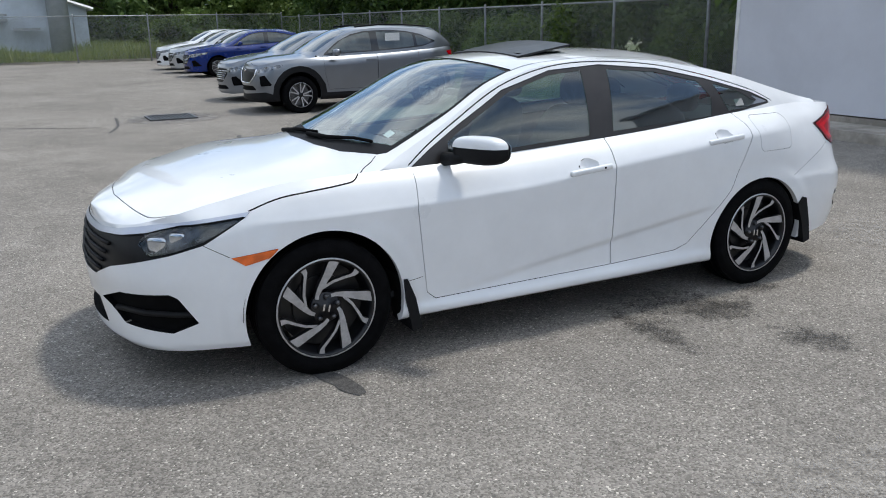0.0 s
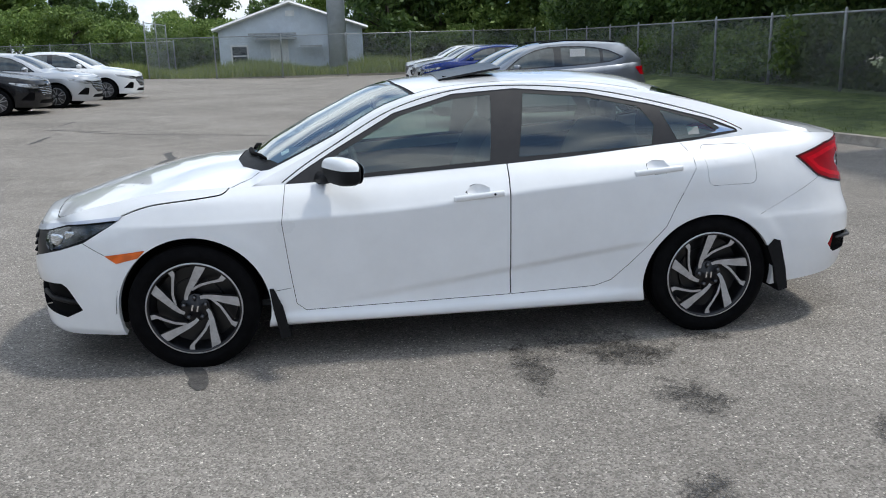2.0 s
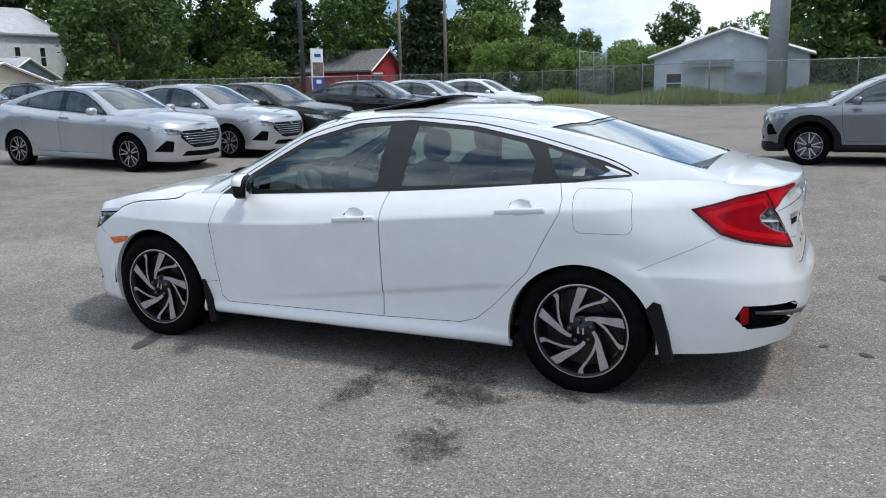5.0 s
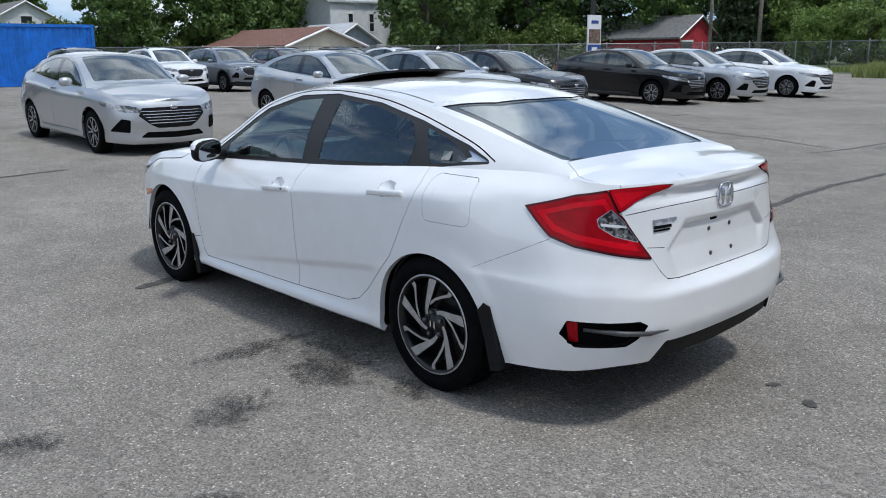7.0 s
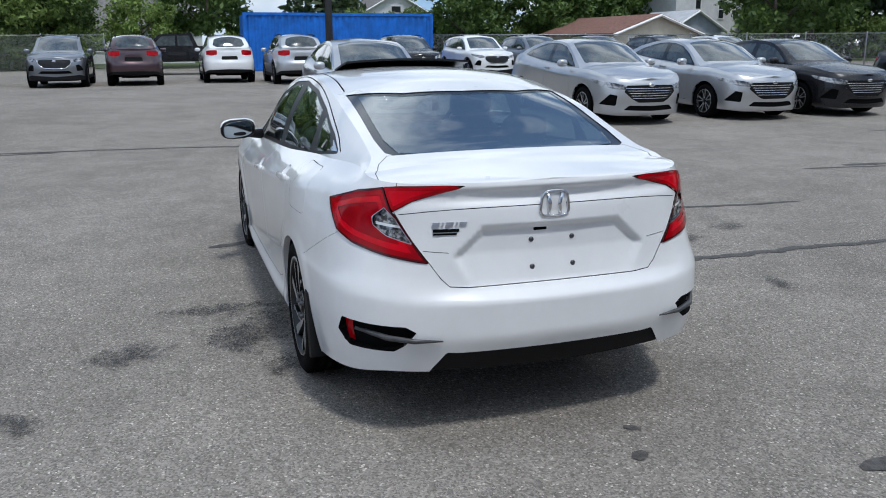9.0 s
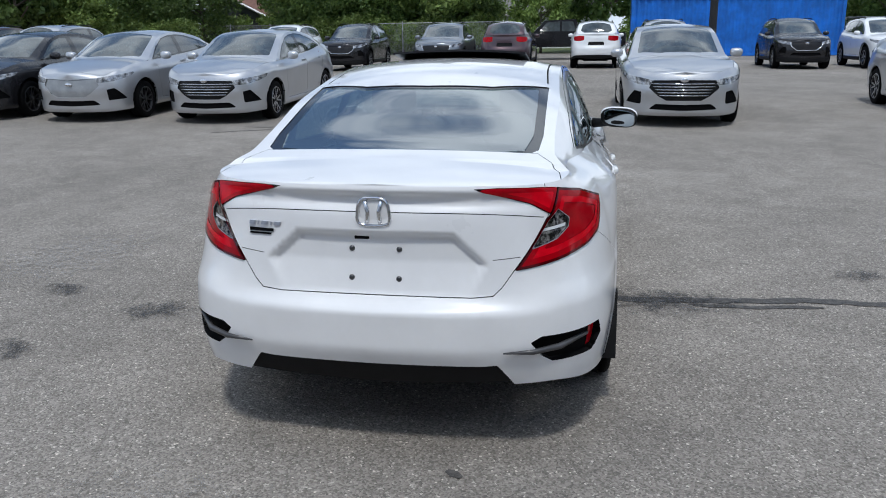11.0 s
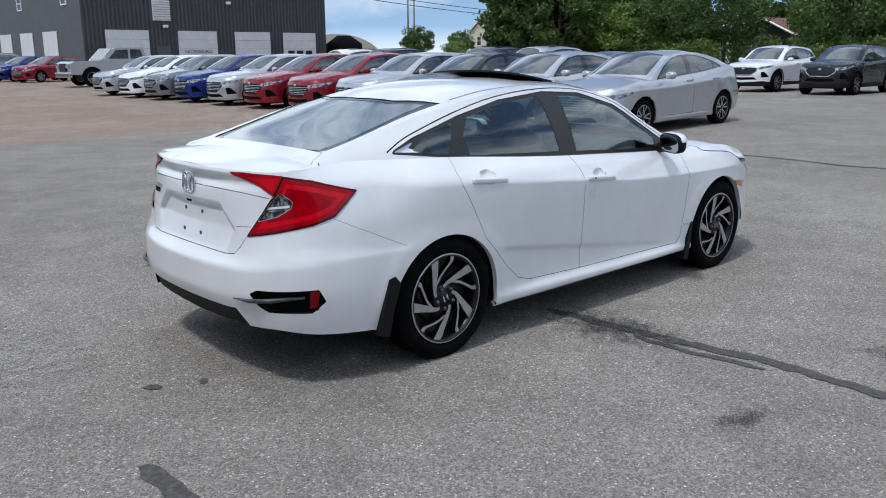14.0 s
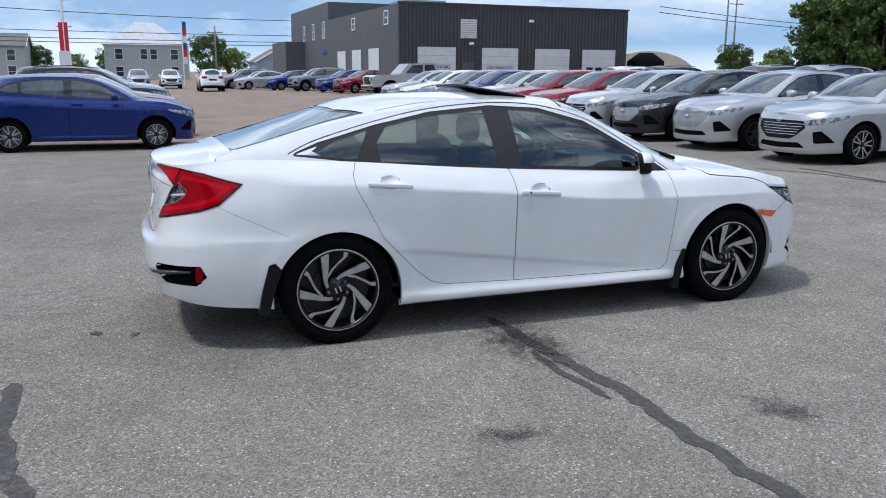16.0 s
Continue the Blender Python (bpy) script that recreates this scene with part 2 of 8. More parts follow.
def add_lathe(bm, profile, n=48, flip=False):
    """Turns (radius, y) pairs about the y axis."""
    rings = []
    for r, y in profile:
        rings.append([bm.verts.new((r * math.cos(k * math.tau / n), y, r * math.sin(k * math.tau / n))) for k in range(n)])
    for a, b in zip(rings, rings[1:]):
        for k in range(n):
            f = (a[k], a[(k + 1) % n], b[(k + 1) % n], b[k])
            bm.faces.new(f[::-1] if flip else f)
    return rings


def add_prism(bm, outline, y0, y1):
    """A flat shape in x and z, thick from y0 to y1."""
    a = [bm.verts.new((x, y0, z)) for x, z in outline]
    b = [bm.verts.new((x, y1, z)) for x, z in outline]
    n = len(outline)
    bm.faces.new(a)
    bm.faces.new(b[::-1])
    for i in range(n):
        bm.faces.new((a[i], b[i], b[(i + 1) % n], a[(i + 1) % n]))


# ---- surfaces that are cut into parts: a corner is (x, y, z, nx, ny, nz, u, v) ----
def poly_sdf(pts, r=0.0, cu=6, cv=7):
    """Signed distance to a closed outline, negative inside, with corners rounded by r."""
    n = len(pts)
    ex = [(pts[i][0], pts[i][1], pts[(i + 1) % n][0] - pts[i][0], pts[(i + 1) % n][1] - pts[i][1]) for i in range(n)]
    u0, u1 = min(p[0] for p in pts) - 0.12, max(p[0] for p in pts) + 0.12
    v0, v1 = min(p[1] for p in pts) - 0.12, max(p[1] for p in pts) + 0.12

    def f(q):
        u, v = q[cu], q[cv]
        if u < u0 or u > u1 or v < v0 or v > v1:
            return 0.1
        best, inside = 1e9, False
        for x, y, dx, dy in ex:
            t = ((u - x) * dx + (v - y) * dy) / (dx * dx + dy * dy + 1e-12)
            t = 0.0 if t < 0 else 1.0 if t > 1 else t
            a, b = u - x - t * dx, v - y - t * dy
            d = a * a + b * b
            if d < best:
                best = d
            if (y > v) != (y + dy > v) and u < x + (v - y) / dy * dx:
                inside = not inside
        best = math.sqrt(best)
        return (-best if inside else best) - r
    f.box = (u0 - r, u1 + r, v0 - r, v1 + r)
    return f


def line_sdf(pts, w, cu=6, cv=7):
    """Negative within w of an open line, rounded at its bends."""
    if len(pts) > 2:
        e = [pts[0]] + list(pts) + [pts[-1]]
        fine = []
        for p0, p1, p2, p3 in zip(e, e[1:], e[2:], e[3:]):
            for k in range(6):
                t = k / 6
                fine.append(tuple(0.5 * (2 * b + (c - a) * t + (2 * a - 5 * b + 4 * c - d) * t * t + (3 * b - a - 3 * c + d) * t ** 3) for a, b, c, d in zip(p0, p1, p2, p3)))
        pts = fine + [pts[-1]]
    ex = [(a[0], a[1], b[0] - a[0], b[1] - a[1]) for a, b in zip(pts, pts[1:])]
    u0, u1 = min(p[0] for p in pts) - 0.12, max(p[0] for p in pts) + 0.12
    v0, v1 = min(p[1] for p in pts) - 0.12, max(p[1] for p in pts) + 0.12

    def f(q):
        u, v = q[cu], q[cv]
        if u < u0 or u > u1 or v < v0 or v > v1:
            return 0.1
        best = 1e9
        for x, y, dx, dy in ex:
            t = ((u - x) * dx + (v - y) * dy) / (dx * dx + dy * dy + 1e-12)
            t = 0.0 if t < 0 else 1.0 if t > 1 else t
            a, b = u - x - t * dx, v - y - t * dy
            best = min(best, a * a + b * b)
        return math.sqrt(best) - w
    f.box = (u0, u1, v0, v1)
    return f


def mix_corner(a, b, t):
    return tuple(p + (q - p) * t for p, q in zip(a, b))


def apart(p, box):
    """Whether a polygon lies wholly off a box of u and v."""
    return (all(q[6] < box[0] for q in p) or all(q[6] > box[1] for q in p) or all(q[7] < box[2] for q in p) or all(q[7] > box[3] for q in p))


def split(polys, f, box=None):
    """Cuts polygons along f = 0: those inside and those outside."""
    ins, outs = [], []
    for p in polys:
        if box and apart(p, box):
            outs.append(p)
            continue
        d = [f(q) for q in p]
        lo, hi = min(d), max(d)
        if lo >= -1e-7:
            outs.append(p)
            continue
        if hi <= 1e-7:
            ins.append(p)
            continue
        pi, po = [], []
        n = len(p)
        for i in range(n):
            a, b, da, db = p[i], p[(i + 1) % n], d[i], d[(i + 1) % n]
            if da <= 0:
                pi.append(a)
            if da >= 0:
                po.append(a)
            if da * db < 0:
                m = mix_corner(a, b, da / (da - db))
                pi.append(m)
                po.append(m)
        if len(pi) > 2:
            ins.append(pi)
        if len(po) > 2:
            outs.append(po)
    return ins, outs


def finer(polys, near, times=2, box=None, least=0.011):
    """Quarters the polygons that an outline crosses, so that cuts follow it closely."""
    keep, work = [], []
    for p in polys:
        (keep if len(p) != 4 or (box and apart(p, box)) else work).append(p)
    for _ in range(times):
        res = []
        for p in work:
            size = max(abs(p[0][k] - p[2][k]) for k in (0, 1, 2))
            if size > least and min(abs(near(q)) for q in p) < size * 0.9:
                c = tuple(sum(k) / 4 for k in zip(*p))
                e = [mix_corner(p[i], p[(i + 1) % 4], 0.5) for i in range(4)]
                res += [[p[i], e[i], c, e[i - 1]] for i in range(4)]
            else:
                keep.append(p)
        work = res
    return keep + work


def pushed(polys, d):
    return [[(q[0] + q[3] * d, q[1] + q[4] * d, q[2] + q[5] * d) + q[3:] for q in p] for p in polys]


def mirrored(polys):
    return [[(q[0], -q[1], q[2], q[3], -q[4], q[5], q[6], q[7]) for q in p[::-1]] for p in polys]


def skin(name, polys, material, parent, label=""):
    """One mesh from cut polygons, shaded by the surface's own normals."""
    index, verts, norms, faces = {}, [], [], []
    for p in polys:
        f = []
        for q in p:
            k = (round(q[0], 5), round(q[1], 5), round(q[2], 5), round(q[3], 2), round(q[4], 2), round(q[5], 2))
            if k not in index:
                index[k] = len(verts)
                verts.append(q[:3])
                norms.append(Vector(q[3:6]).normalized())
            if index[k] not in f:
                f.append(index[k])
        if len(f) > 2:
            a, b, c = (Vector(verts[f[i]]) for i in (0, 1, 2))
            if len(f) > 3:
                c = Vector(verts[f[-2]])
            if (b - a).cross(c - a).dot(norms[f[0]] + norms[f[1]] + norms[f[2]]) < 0:
                f.reverse()
            faces.append(f)
    return link_mesh(name, verts, faces, material, parent, label, True, norms)


def rim_strip(polys, f, d0, d1):
    """A wall between depth d0 and d1 along the open edge of polygons where f = 0."""
    res = []
    for p in polys:
        n = len(p)
        for i in range(n):
            a, b = p[i], p[(i + 1) % n]
            if abs(f(a)) < 1e-4 and abs(f(b)) < 1e-4:
                res.append((pushed([[a]], d0)[0][0], pushed([[b]], d0)[0][0], pushed([[b]], d1)[0][0], pushed([[a]], d1)[0][0]))
    out = []
    for q in res:
        n = (Vector(q[1][:3]) - Vector(q[0][:3])).cross(Vector(q[3][:3]) - Vector(q[0][:3]))
        if n.length > 1e-12:
            n.normalize()
            out.append([c[:3] + tuple(n) + c[6:] for c in q])
    return out

# ---- cars: one way of building for all of them ----
class Shape:
    """The outer surface of a car, left half: a skirt round the plan, the side windows' band and the top."""

    def __init__(self, s, cols, rows_skirt, rows_side, rows_top):
        self.s = s
        plan = s["plan"]
        n = len(plan)
        pad = [(plan[1][0], -plan[1][1])] + plan + [(plan[-2][0], -plan[-2][1])]
        fine = []
        for i in range(n - 1):
            p0, p1, p2, p3 = pad[i:i + 4]
            for k in range(40):
                t = k / 40
                c = [0.5 * (2 * p1[j] + (p2[j] - p0[j]) * t + (2 * p0[j] - 5 * p1[j] + 4 * p2[j] - p3[j]) * t * t
                            + (3 * p1[j] - p0[j] - 3 * p2[j] + p3[j]) * t ** 3) for j in (0, 1)]
                fine.append((c[0], max(c[1], 0.0), i + t))
        fine.append((plan[-1][0], plan[-1][1], n - 1.0))
        arc = [0.0]
        for a, b in zip(fine, fine[1:]):
            arc.append(arc[-1] + math.hypot(b[0] - a[0], b[1] - a[1]))
        self.fine, self.arc, self.length = fine, arc, arc[-1]
        self.zt, self.zb = pchip(s["zt"]), pchip(s["zb"])
        self.prof = sorted((k, pchip(v)) for k, v in s["profile"].items())
        self.rail_y = pchip([(x, y) for x, y, z in s["rail"]])
        self.rail_z = pchip([(x, z) for x, y, z in s["rail"]])
        self.rail_x = (s["rail"][-1][0], s["rail"][0][0])
        self.mid = pchip(s["centre"])
        self.crease = pchip(s["crease"]) if "crease" in s else None
        self.build(cols, rows_skirt, rows_side, rows_top)

    def at(self, a):
        """x, y and the plan's own number at a length a along the plan."""
        lo, hi = 0, len(self.arc) - 1
        while hi - lo > 1:
            m = (lo + hi) // 2
            if self.arc[m] <= a:
                lo = m
            else:
                hi = m
        t = (a - self.arc[lo]) / (self.arc[hi] - self.arc[lo])
        return [p + (q - p) * t for p, q in zip(self.fine[lo], self.fine[hi])]

    def side(self, x):
        return self._by(0, x)

    def _by(self, c, v, lo=0, hi=None):
        hi = hi or len(self.fine) - 1
        best = min(range(lo, hi + 1), key=lambda i: abs(self.fine[i][c] - v))
        return self.arc[best]

    def on(self, x, y, z):
        """The length along the plan, and the height, of a place on the skirt."""
        best, step = None, self.length / 90
        c = min((i * step for i in range(91)), key=lambda a: (self.skirt(a, z) - Vector((x, y, z))).length)
        while step > 0.002:
            step /= 3
            c = min((min(max(c + i * step, 0), self.length) for i in range(-4, 5)), key=lambda a: (self.skirt(a, z) - Vector((x, y, z))).length)
        return c, z

    def front(self, y):
        return self._by(1, y, 0, 5 * 40)

    def back(self, y):
        return self._by(1, y, len(self.fine) - 5 * 40)

    def slid(self, k, k0, z):
        """A height at k, carried along the shoulder crease to k0."""
        if not self.crease or not 4 <= k <= 9:
            return z
        c, c0, lo = self.crease(k), self.crease(min(max(k0, 4), 9)), 0.45
        if z <= lo:
            return z
        if z <= c:
            return lo + (z - lo) * (c0 - lo) / (c - lo)
        t, t0 = self.zt(k), self.zt(k0)
        return c0 + (z - c) * (t0 - c0) / max(t - c, 0.01)

    def depth(self, k, z):
        ps = self.prof
        if k <= ps[0][0]:
            return ps[0][1](z)
        for (k0, f0), (k1, f1) in zip(ps, ps[1:]):
            if k <= k1:
                t = (k - k0) / (k1 - k0)
                t = t * t * (3 - 2 * t)
                return f0(self.slid(k, k0, z)) * (1 - t) + f1(self.slid(k, k1, z)) * t
        return ps[-1][1](z)

    def skirt(self, a, z):
        x, y, k = self.at(a)
        e = 0.012
        x0, y0, _ = self.at(max(a - e, 0))
        x1, y1, _ = self.at(min(a + e, self.length))
        tx, ty = x1 - x0, y1 - y0
        if a < e:
            tx = 0.0
        if a > self.length - e:
            tx = 0.0
        ln = math.hypot(tx, ty)
        nx, ny = ty / ln, -tx / ln
        d = self.depth(k, z)
        for f in self.s.get("dents", ()):
            d += f(self, a, z)
        return Vector((x - nx * d, max(y - ny * d, 0.0), z))

    def build(self, cols, rs, rw, rt):
        s = self.s
        aa = [self.length * j / cols for j in range(cols + 1)]
        skirt, edge = [], []
        for a in aa:
            k = self.at(a)[2]
            z0, z1 = self.zb(k), self.zt(k)
            col = []
            for i in range(rs + 1):
                z = z0 + (z1 - z0) * i / rs
                col.append((self.skirt(a, z), a, z))
            skirt.append(col)
            edge.append(col[-1][0])
        rail, top, side = [], [], []
        for a, e in zip(aa, edge):
            if self.rail_x[0] <= e.x <= self.rail_x[1]:
                r = Vector((e.x, min(self.rail_y(e.x), e.y), max(self.rail_z(e.x), e.z)))
            else:
                r = e.copy()
            rail.append(r)
            c = []
            for i in range(rw + 1):
                t = i / rw
                p = e.lerp(r, t)
                p.y += 0.022 * math.sin(math.pi * t) * min(1.0, (r.z - e.z) / 0.3)
                c.append((p, p.x, p.z))
            side.append(c)
            c = []
            zc = max(self.mid(e.x), r.z)
            pw = s.get("crown", 2.2)
            for i in range(rt + 1):
                t = i / rt
                t = t * (1.35 - 0.35 * t)
                y = r.y * (1 - t)
                c.append((Vector((e.x, y, r.z + (zc - r.z) * (1 - (1 - t) ** pw))), e.x, y))
            top.append(c)
        self.edge, self.rails = edge, rail
        self.polys = {"skirt": self.quads(skirt, "ends"), "side": self.quads(side, ""), "top": self.quads(top, "mid")}

    def quads(self, g, sym):
        n, m = len(g), len(g[0])
        nrm = []
        for i in range(n):
            row = []
            for j in range(m):
                a = g[min(i + 1, n - 1)][j][0] - g[max(i - 1, 0)][j][0]
                b = g[i][min(j + 1, m - 1)][0] - g[i][max(j - 1, 0)][0]
                v = a.cross(b)
                if sym == "ends" and i in (0, n - 1):
                    v.y = 0
                if sym == "mid" and j == m - 1:
                    v.y = 0
                if v.length < 1e-9:
                    v = Vector((0, 0, 1)) if sym == "mid" else Vector((0, 1, 0.3))
                v.normalize()
                row.append(-v)
            nrm.append(row)
        # the first and last columns may collapse: take over their neighbours' normals
        out = []
        flip = 1.0
        probe = nrm[n // 2][m // 2]
        if (sym == "mid" and probe.z < 0) or (sym != "mid" and probe.y < 0):
            flip = -1.0
        for i in range(n - 1):
            for j in range(m - 1):
                q = []
                for a, b in ((i, j), (i, j + 1), (i + 1, j + 1), (i + 1, j)):
                    p, u, v = g[a][b]
                    w = nrm[a][b] * flip
                    q.append((p.x, p.y, p.z, w.x, w.y, w.z, u, v))
                if (Vector(q[2][:3]) - Vector(q[0][:3])).cross(Vector(q[3][:3]) - Vector(q[1][:3])).length > 1e-8:
                    out.append(q)
        return out


def arch(x, z, r):
    return lambda q: math.hypot(q[0] - x, q[2] - z) - r


def make_wheel(name, parent, m, mats, r, rim, width, blades=5, hero=True, tyre_label="black rubber tyre"):
    """A wheel about the y axis, its face towards +y."""
    w = new(name)
    w.parent = parent
    w.matrix_basis = m
    h, n = width / 2, 64 if hero else 32
    bm = bmesh.new()
    tread = [(rim - 0.012, h * 0.78), (rim + 0.008, h * 0.86), (rim + 0.03, h * 0.98), (r - 0.05, h), (r - 0.022, h * 0.95), (r - 0.007, h * 0.84)]
    body = list(tread)
    if hero:
        for k in range(4):
            c = h * (0.62 - 0.41 * k)
            body += [(r, c + h * 0.16), (r, c - h * 0.02), (r - 0.008, c - h * 0.04), (r - 0.008, c - h * 0.2)]
    else:
        body += [(r, h * 0.6), (r, -h * 0.6)]
    body += [(a, -b) for a, b in tread[::-1]]
    add_lathe(bm, body, n)
    part("tyre", bm, mats["rubber"], w, tyre_label, True)
    bm = bmesh.new()
    add_lathe(bm, [(rim - 0.012, h * 0.8), (rim, h * 0.86), (rim + 0.003, h * 0.9), (rim - 0.004, h * 0.93), (rim - 0.012, h * 0.9), (rim - 0.016, h * 0.55), (rim - 0.03, h * 0.2), (rim - 0.035, -h * 0.8)], n, True)
    part("rim", bm, mats["rim"], w, "", True)
    bm = bmesh.new()
    add_lathe(bm, [(rim - 0.034, h * 0.1), (0.05, h * 0.05), (0.0001, h * 0.05)], 24, True)
    add_lathe(bm, [(0.14, h * 0.12), (0.14, h * 0.2), (0.07, h * 0.2)], 32, True)
    part("brake_disc", bm, mats["rim"] if hero else mats["dark_metal"], w)
    bm = bmesh.new()
    add_lathe(bm, [(rim - 0.009, h * 0.85), (rim - 0.007, h * 0.915), (rim + 0.003, h * 0.935), (rim + 0.005, h * 0.9)], n, True)
    part("rim_lip", bm, mats["alloy"], w, "", True)
    # blades: broad ones, and thin ones that branch off
    face = h * 0.84
    bm = bmesh.new()
    ro = rim - 0.006

    def blade(pts_l, pts_r, dark=0.02):
        a = [bm.verts.new((rr * math.cos(t), yy, rr * math.sin(t))) for rr, t, yy in pts_l]
        b = [bm.verts.new((rr * math.cos(t), yy, rr * math.sin(t))) for rr, t, yy in pts_r]
        a2 = [bm.verts.new((v.co.x, v.co.y - 0.03, v.co.z)) for v in a]
        b2 = [bm.verts.new((v.co.x, v.co.y - 0.03, v.co.z)) for v in b]
        for i in range(len(a) - 1):
            f = bm.faces.new((a[i], a[i + 1], b[i + 1], b[i]))
            f.material_index = 0
            for p, q in ((a, a2), (b2, b)):
                f = bm.faces.new((p[i + 1], p[i], q[i], q[i + 1]))
                f.material_index = 1
    rad = radians
    for k in range(blades):
        t0 = math.tau * k / blades + rad(90)
        if hero:
            for line, dp in ((((0.25, -60, 0.016), (0.33, -43, 0.019), (0.43, -27, 0.026), (0.69, -8, 0.038), (0.86, -3, 0.045), (1.0, 0, 0.052)), 0.0),
                             (((0.42, -19, 0.013), (0.55, 5, 0.0125), (0.69, 21, 0.0125), (0.82, 30, 0.014), (0.88, 32, 0.022), (1.0, 32, 0.03)), 0.002)):
                mid = [Vector((ro * u * math.cos(rad(g)), ro * u * math.sin(rad(g)))) for u, g, _ in line]
                rows = ([], [])
                for i, (u, g, bw) in enumerate(line):
                    d = (mid[min(i + 1, len(mid) - 1)] - mid[max(i - 1, 0)]).normalized()
                    nn = Vector((-d.y, d.x))
                    for side, sg in ((0, 0.5), (1, -0.5)):
                        v = mid[i] + nn * bw * sg
                        if i == len(mid) - 1:
                            v = v.normalized() * ro
                        rows[side].append((min(v.length, ro), t0 + math.atan2(v.y, v.x), face - dp - 0.022 * (1 - u) ** 2))
                blade(*rows)
        else:
            for o in (-0.24, 0.24):
                rs = [0.045, 0.12, ro]
                blade([(a, t0 + o * (0.75 + a) + 0.011 / a, face - 0.01 + a * 0.05) for a in rs], [(a, t0 + o * (0.75 + a) - 0.011 / a, face - 0.01 + a * 0.05) for a in rs])
    part("spoke_face", bm, [mats["alloy"], mats["rim"]], w, "machined silver alloy blades with dark pockets")
    bm = bmesh.new()
    add_lathe(bm, [(0.074, face - 0.035), (0.074, face - 0.018), (0.066, face - 0.012), (0.036, face - 0.012), (0.034, face - 0.006), (0.0001, face - 0.004)], 32, True)
    cap = part("hub_cap", bm, mats["rim"], w, "", True)
    if hero:
        for k in range(5):
            t = math.tau * k / 5 + rad(90 - 12)
            bm = bmesh.new()
            add_lathe(bm, [(0.011, face - 0.02), (0.011, face + 0.002), (0.007, face + 0.007), (0.0001, face + 0.008)], 12, True)
            bmesh.ops.translate(bm, verts=bm.verts, vec=(0.056 * math.cos(t), 0, 0.056 * math.sin(t)))
            part("wheel_nut", bm, mats["dark_metal"], w, "", True)
        bm = bmesh.new()
        for sx in (-1, 1):
            add_box(bm, sx * 0.013 - 0.004, sx * 0.013 + 0.004, face - 0.005, face + 0.0, -0.016, 0.016)
        part("centre_badge", bm, mats["chrome"], w)
    return w


def side_wheels(car, s, mats, hero=False, blades=5):
    r, rim, wd = s["tyre"]
    turns = {(True, True): -13, (False, True): -3, (True, False): 9, (False, False): 19}
    for x in (s["wb"][0], s["wb"][1]):
        for sy in (1, -1):
            y = s["track"] * sy
            m = Matrix.Translation((x, y, r - 0.006)) @ Matrix.Rotation(radians(0 if sy > 0 else 180), 4, "Z") @ Matrix.Rotation(radians(turns[(x > 0, sy > 0)]), 4, "Y")
            make_wheel("wheel", car, m, mats, r, rim, wd, blades, hero)


def liners(car, s, mats):
    """Dark wheel housings, and the floor underneath."""
    for x, zc, r in s["arches"]:
        for sy in (1, -1):
            bm = bmesh.new()
            n = 20
            rows = []
            for y in (s["half"] - 0.03, 0.42):
                rows.append([bm.verts.new((x + (r + 0.012) * math.cos(math.pi * k / n), sy * y, max(zc + (r + 0.012) * math.sin(math.pi * k / n), 0.16))) for k in range(n + 1)])
            for k in range(n):
                bm.faces.new((rows[0][k], rows[0][k + 1], rows[1][k + 1], rows[1][k]))
            c = bm.verts.new((x, sy * 0.42, zc - 0.1))
            for k in range(n):
                bm.faces.new((rows[1][k], rows[1][k + 1], c))
            part("wheel_housing", bm, mats["black"], car)
    x0, x1 = s["plan"][-1][0] + 0.45, s["plan"][0][0] - 0.18
    zf = s["zb"][len(s["zb"]) // 2][1]
    part("underfloor", boxed(x0, x1, -0.43, 0.43, zf - 0.005, zf + 0.06), mats["black"], car)
    part("rear_underbody", boxed(s["plan"][-1][0] + 0.2, s["arches"][1][0] - s["arches"][1][2] - 0.02, -0.5, 0.5, zf + 0.08, zf + 0.14), mats["black"], car)
    part("front_underbody", boxed(s["arches"][0][0] + s["arches"][0][2] + 0.02, s["plan"][0][0] - 0.2, -0.62, 0.62, zf - 0.01, zf + 0.05), mats["black"], car)
    a0 = s["arches"][1][0] + s["arches"][1][2] + 0.03
    a1 = s["arches"][0][0] - s["arches"][0][2] - 0.03
    part("floor_pan", boxed(a0, a1, -s["half"] + 0.1, s["half"] - 0.1, zf, zf + 0.07), mats["black"], car)


class Cut:
    """One part that is cut out of the surface."""

    def __init__(self, name, on, outline, mat, r=0.0, push=0.0, gap=0.0, sides=(1, -1), whole=False, rim=False, label="", line=0.0):
        self.name, self.on, self.outline, self.mat, self.r, self.push, self.gap = name, on, outline, mat, r, push, gap
        self.sides, self.whole, self.rim, self.label, self.line = sides, whole, rim, label, line


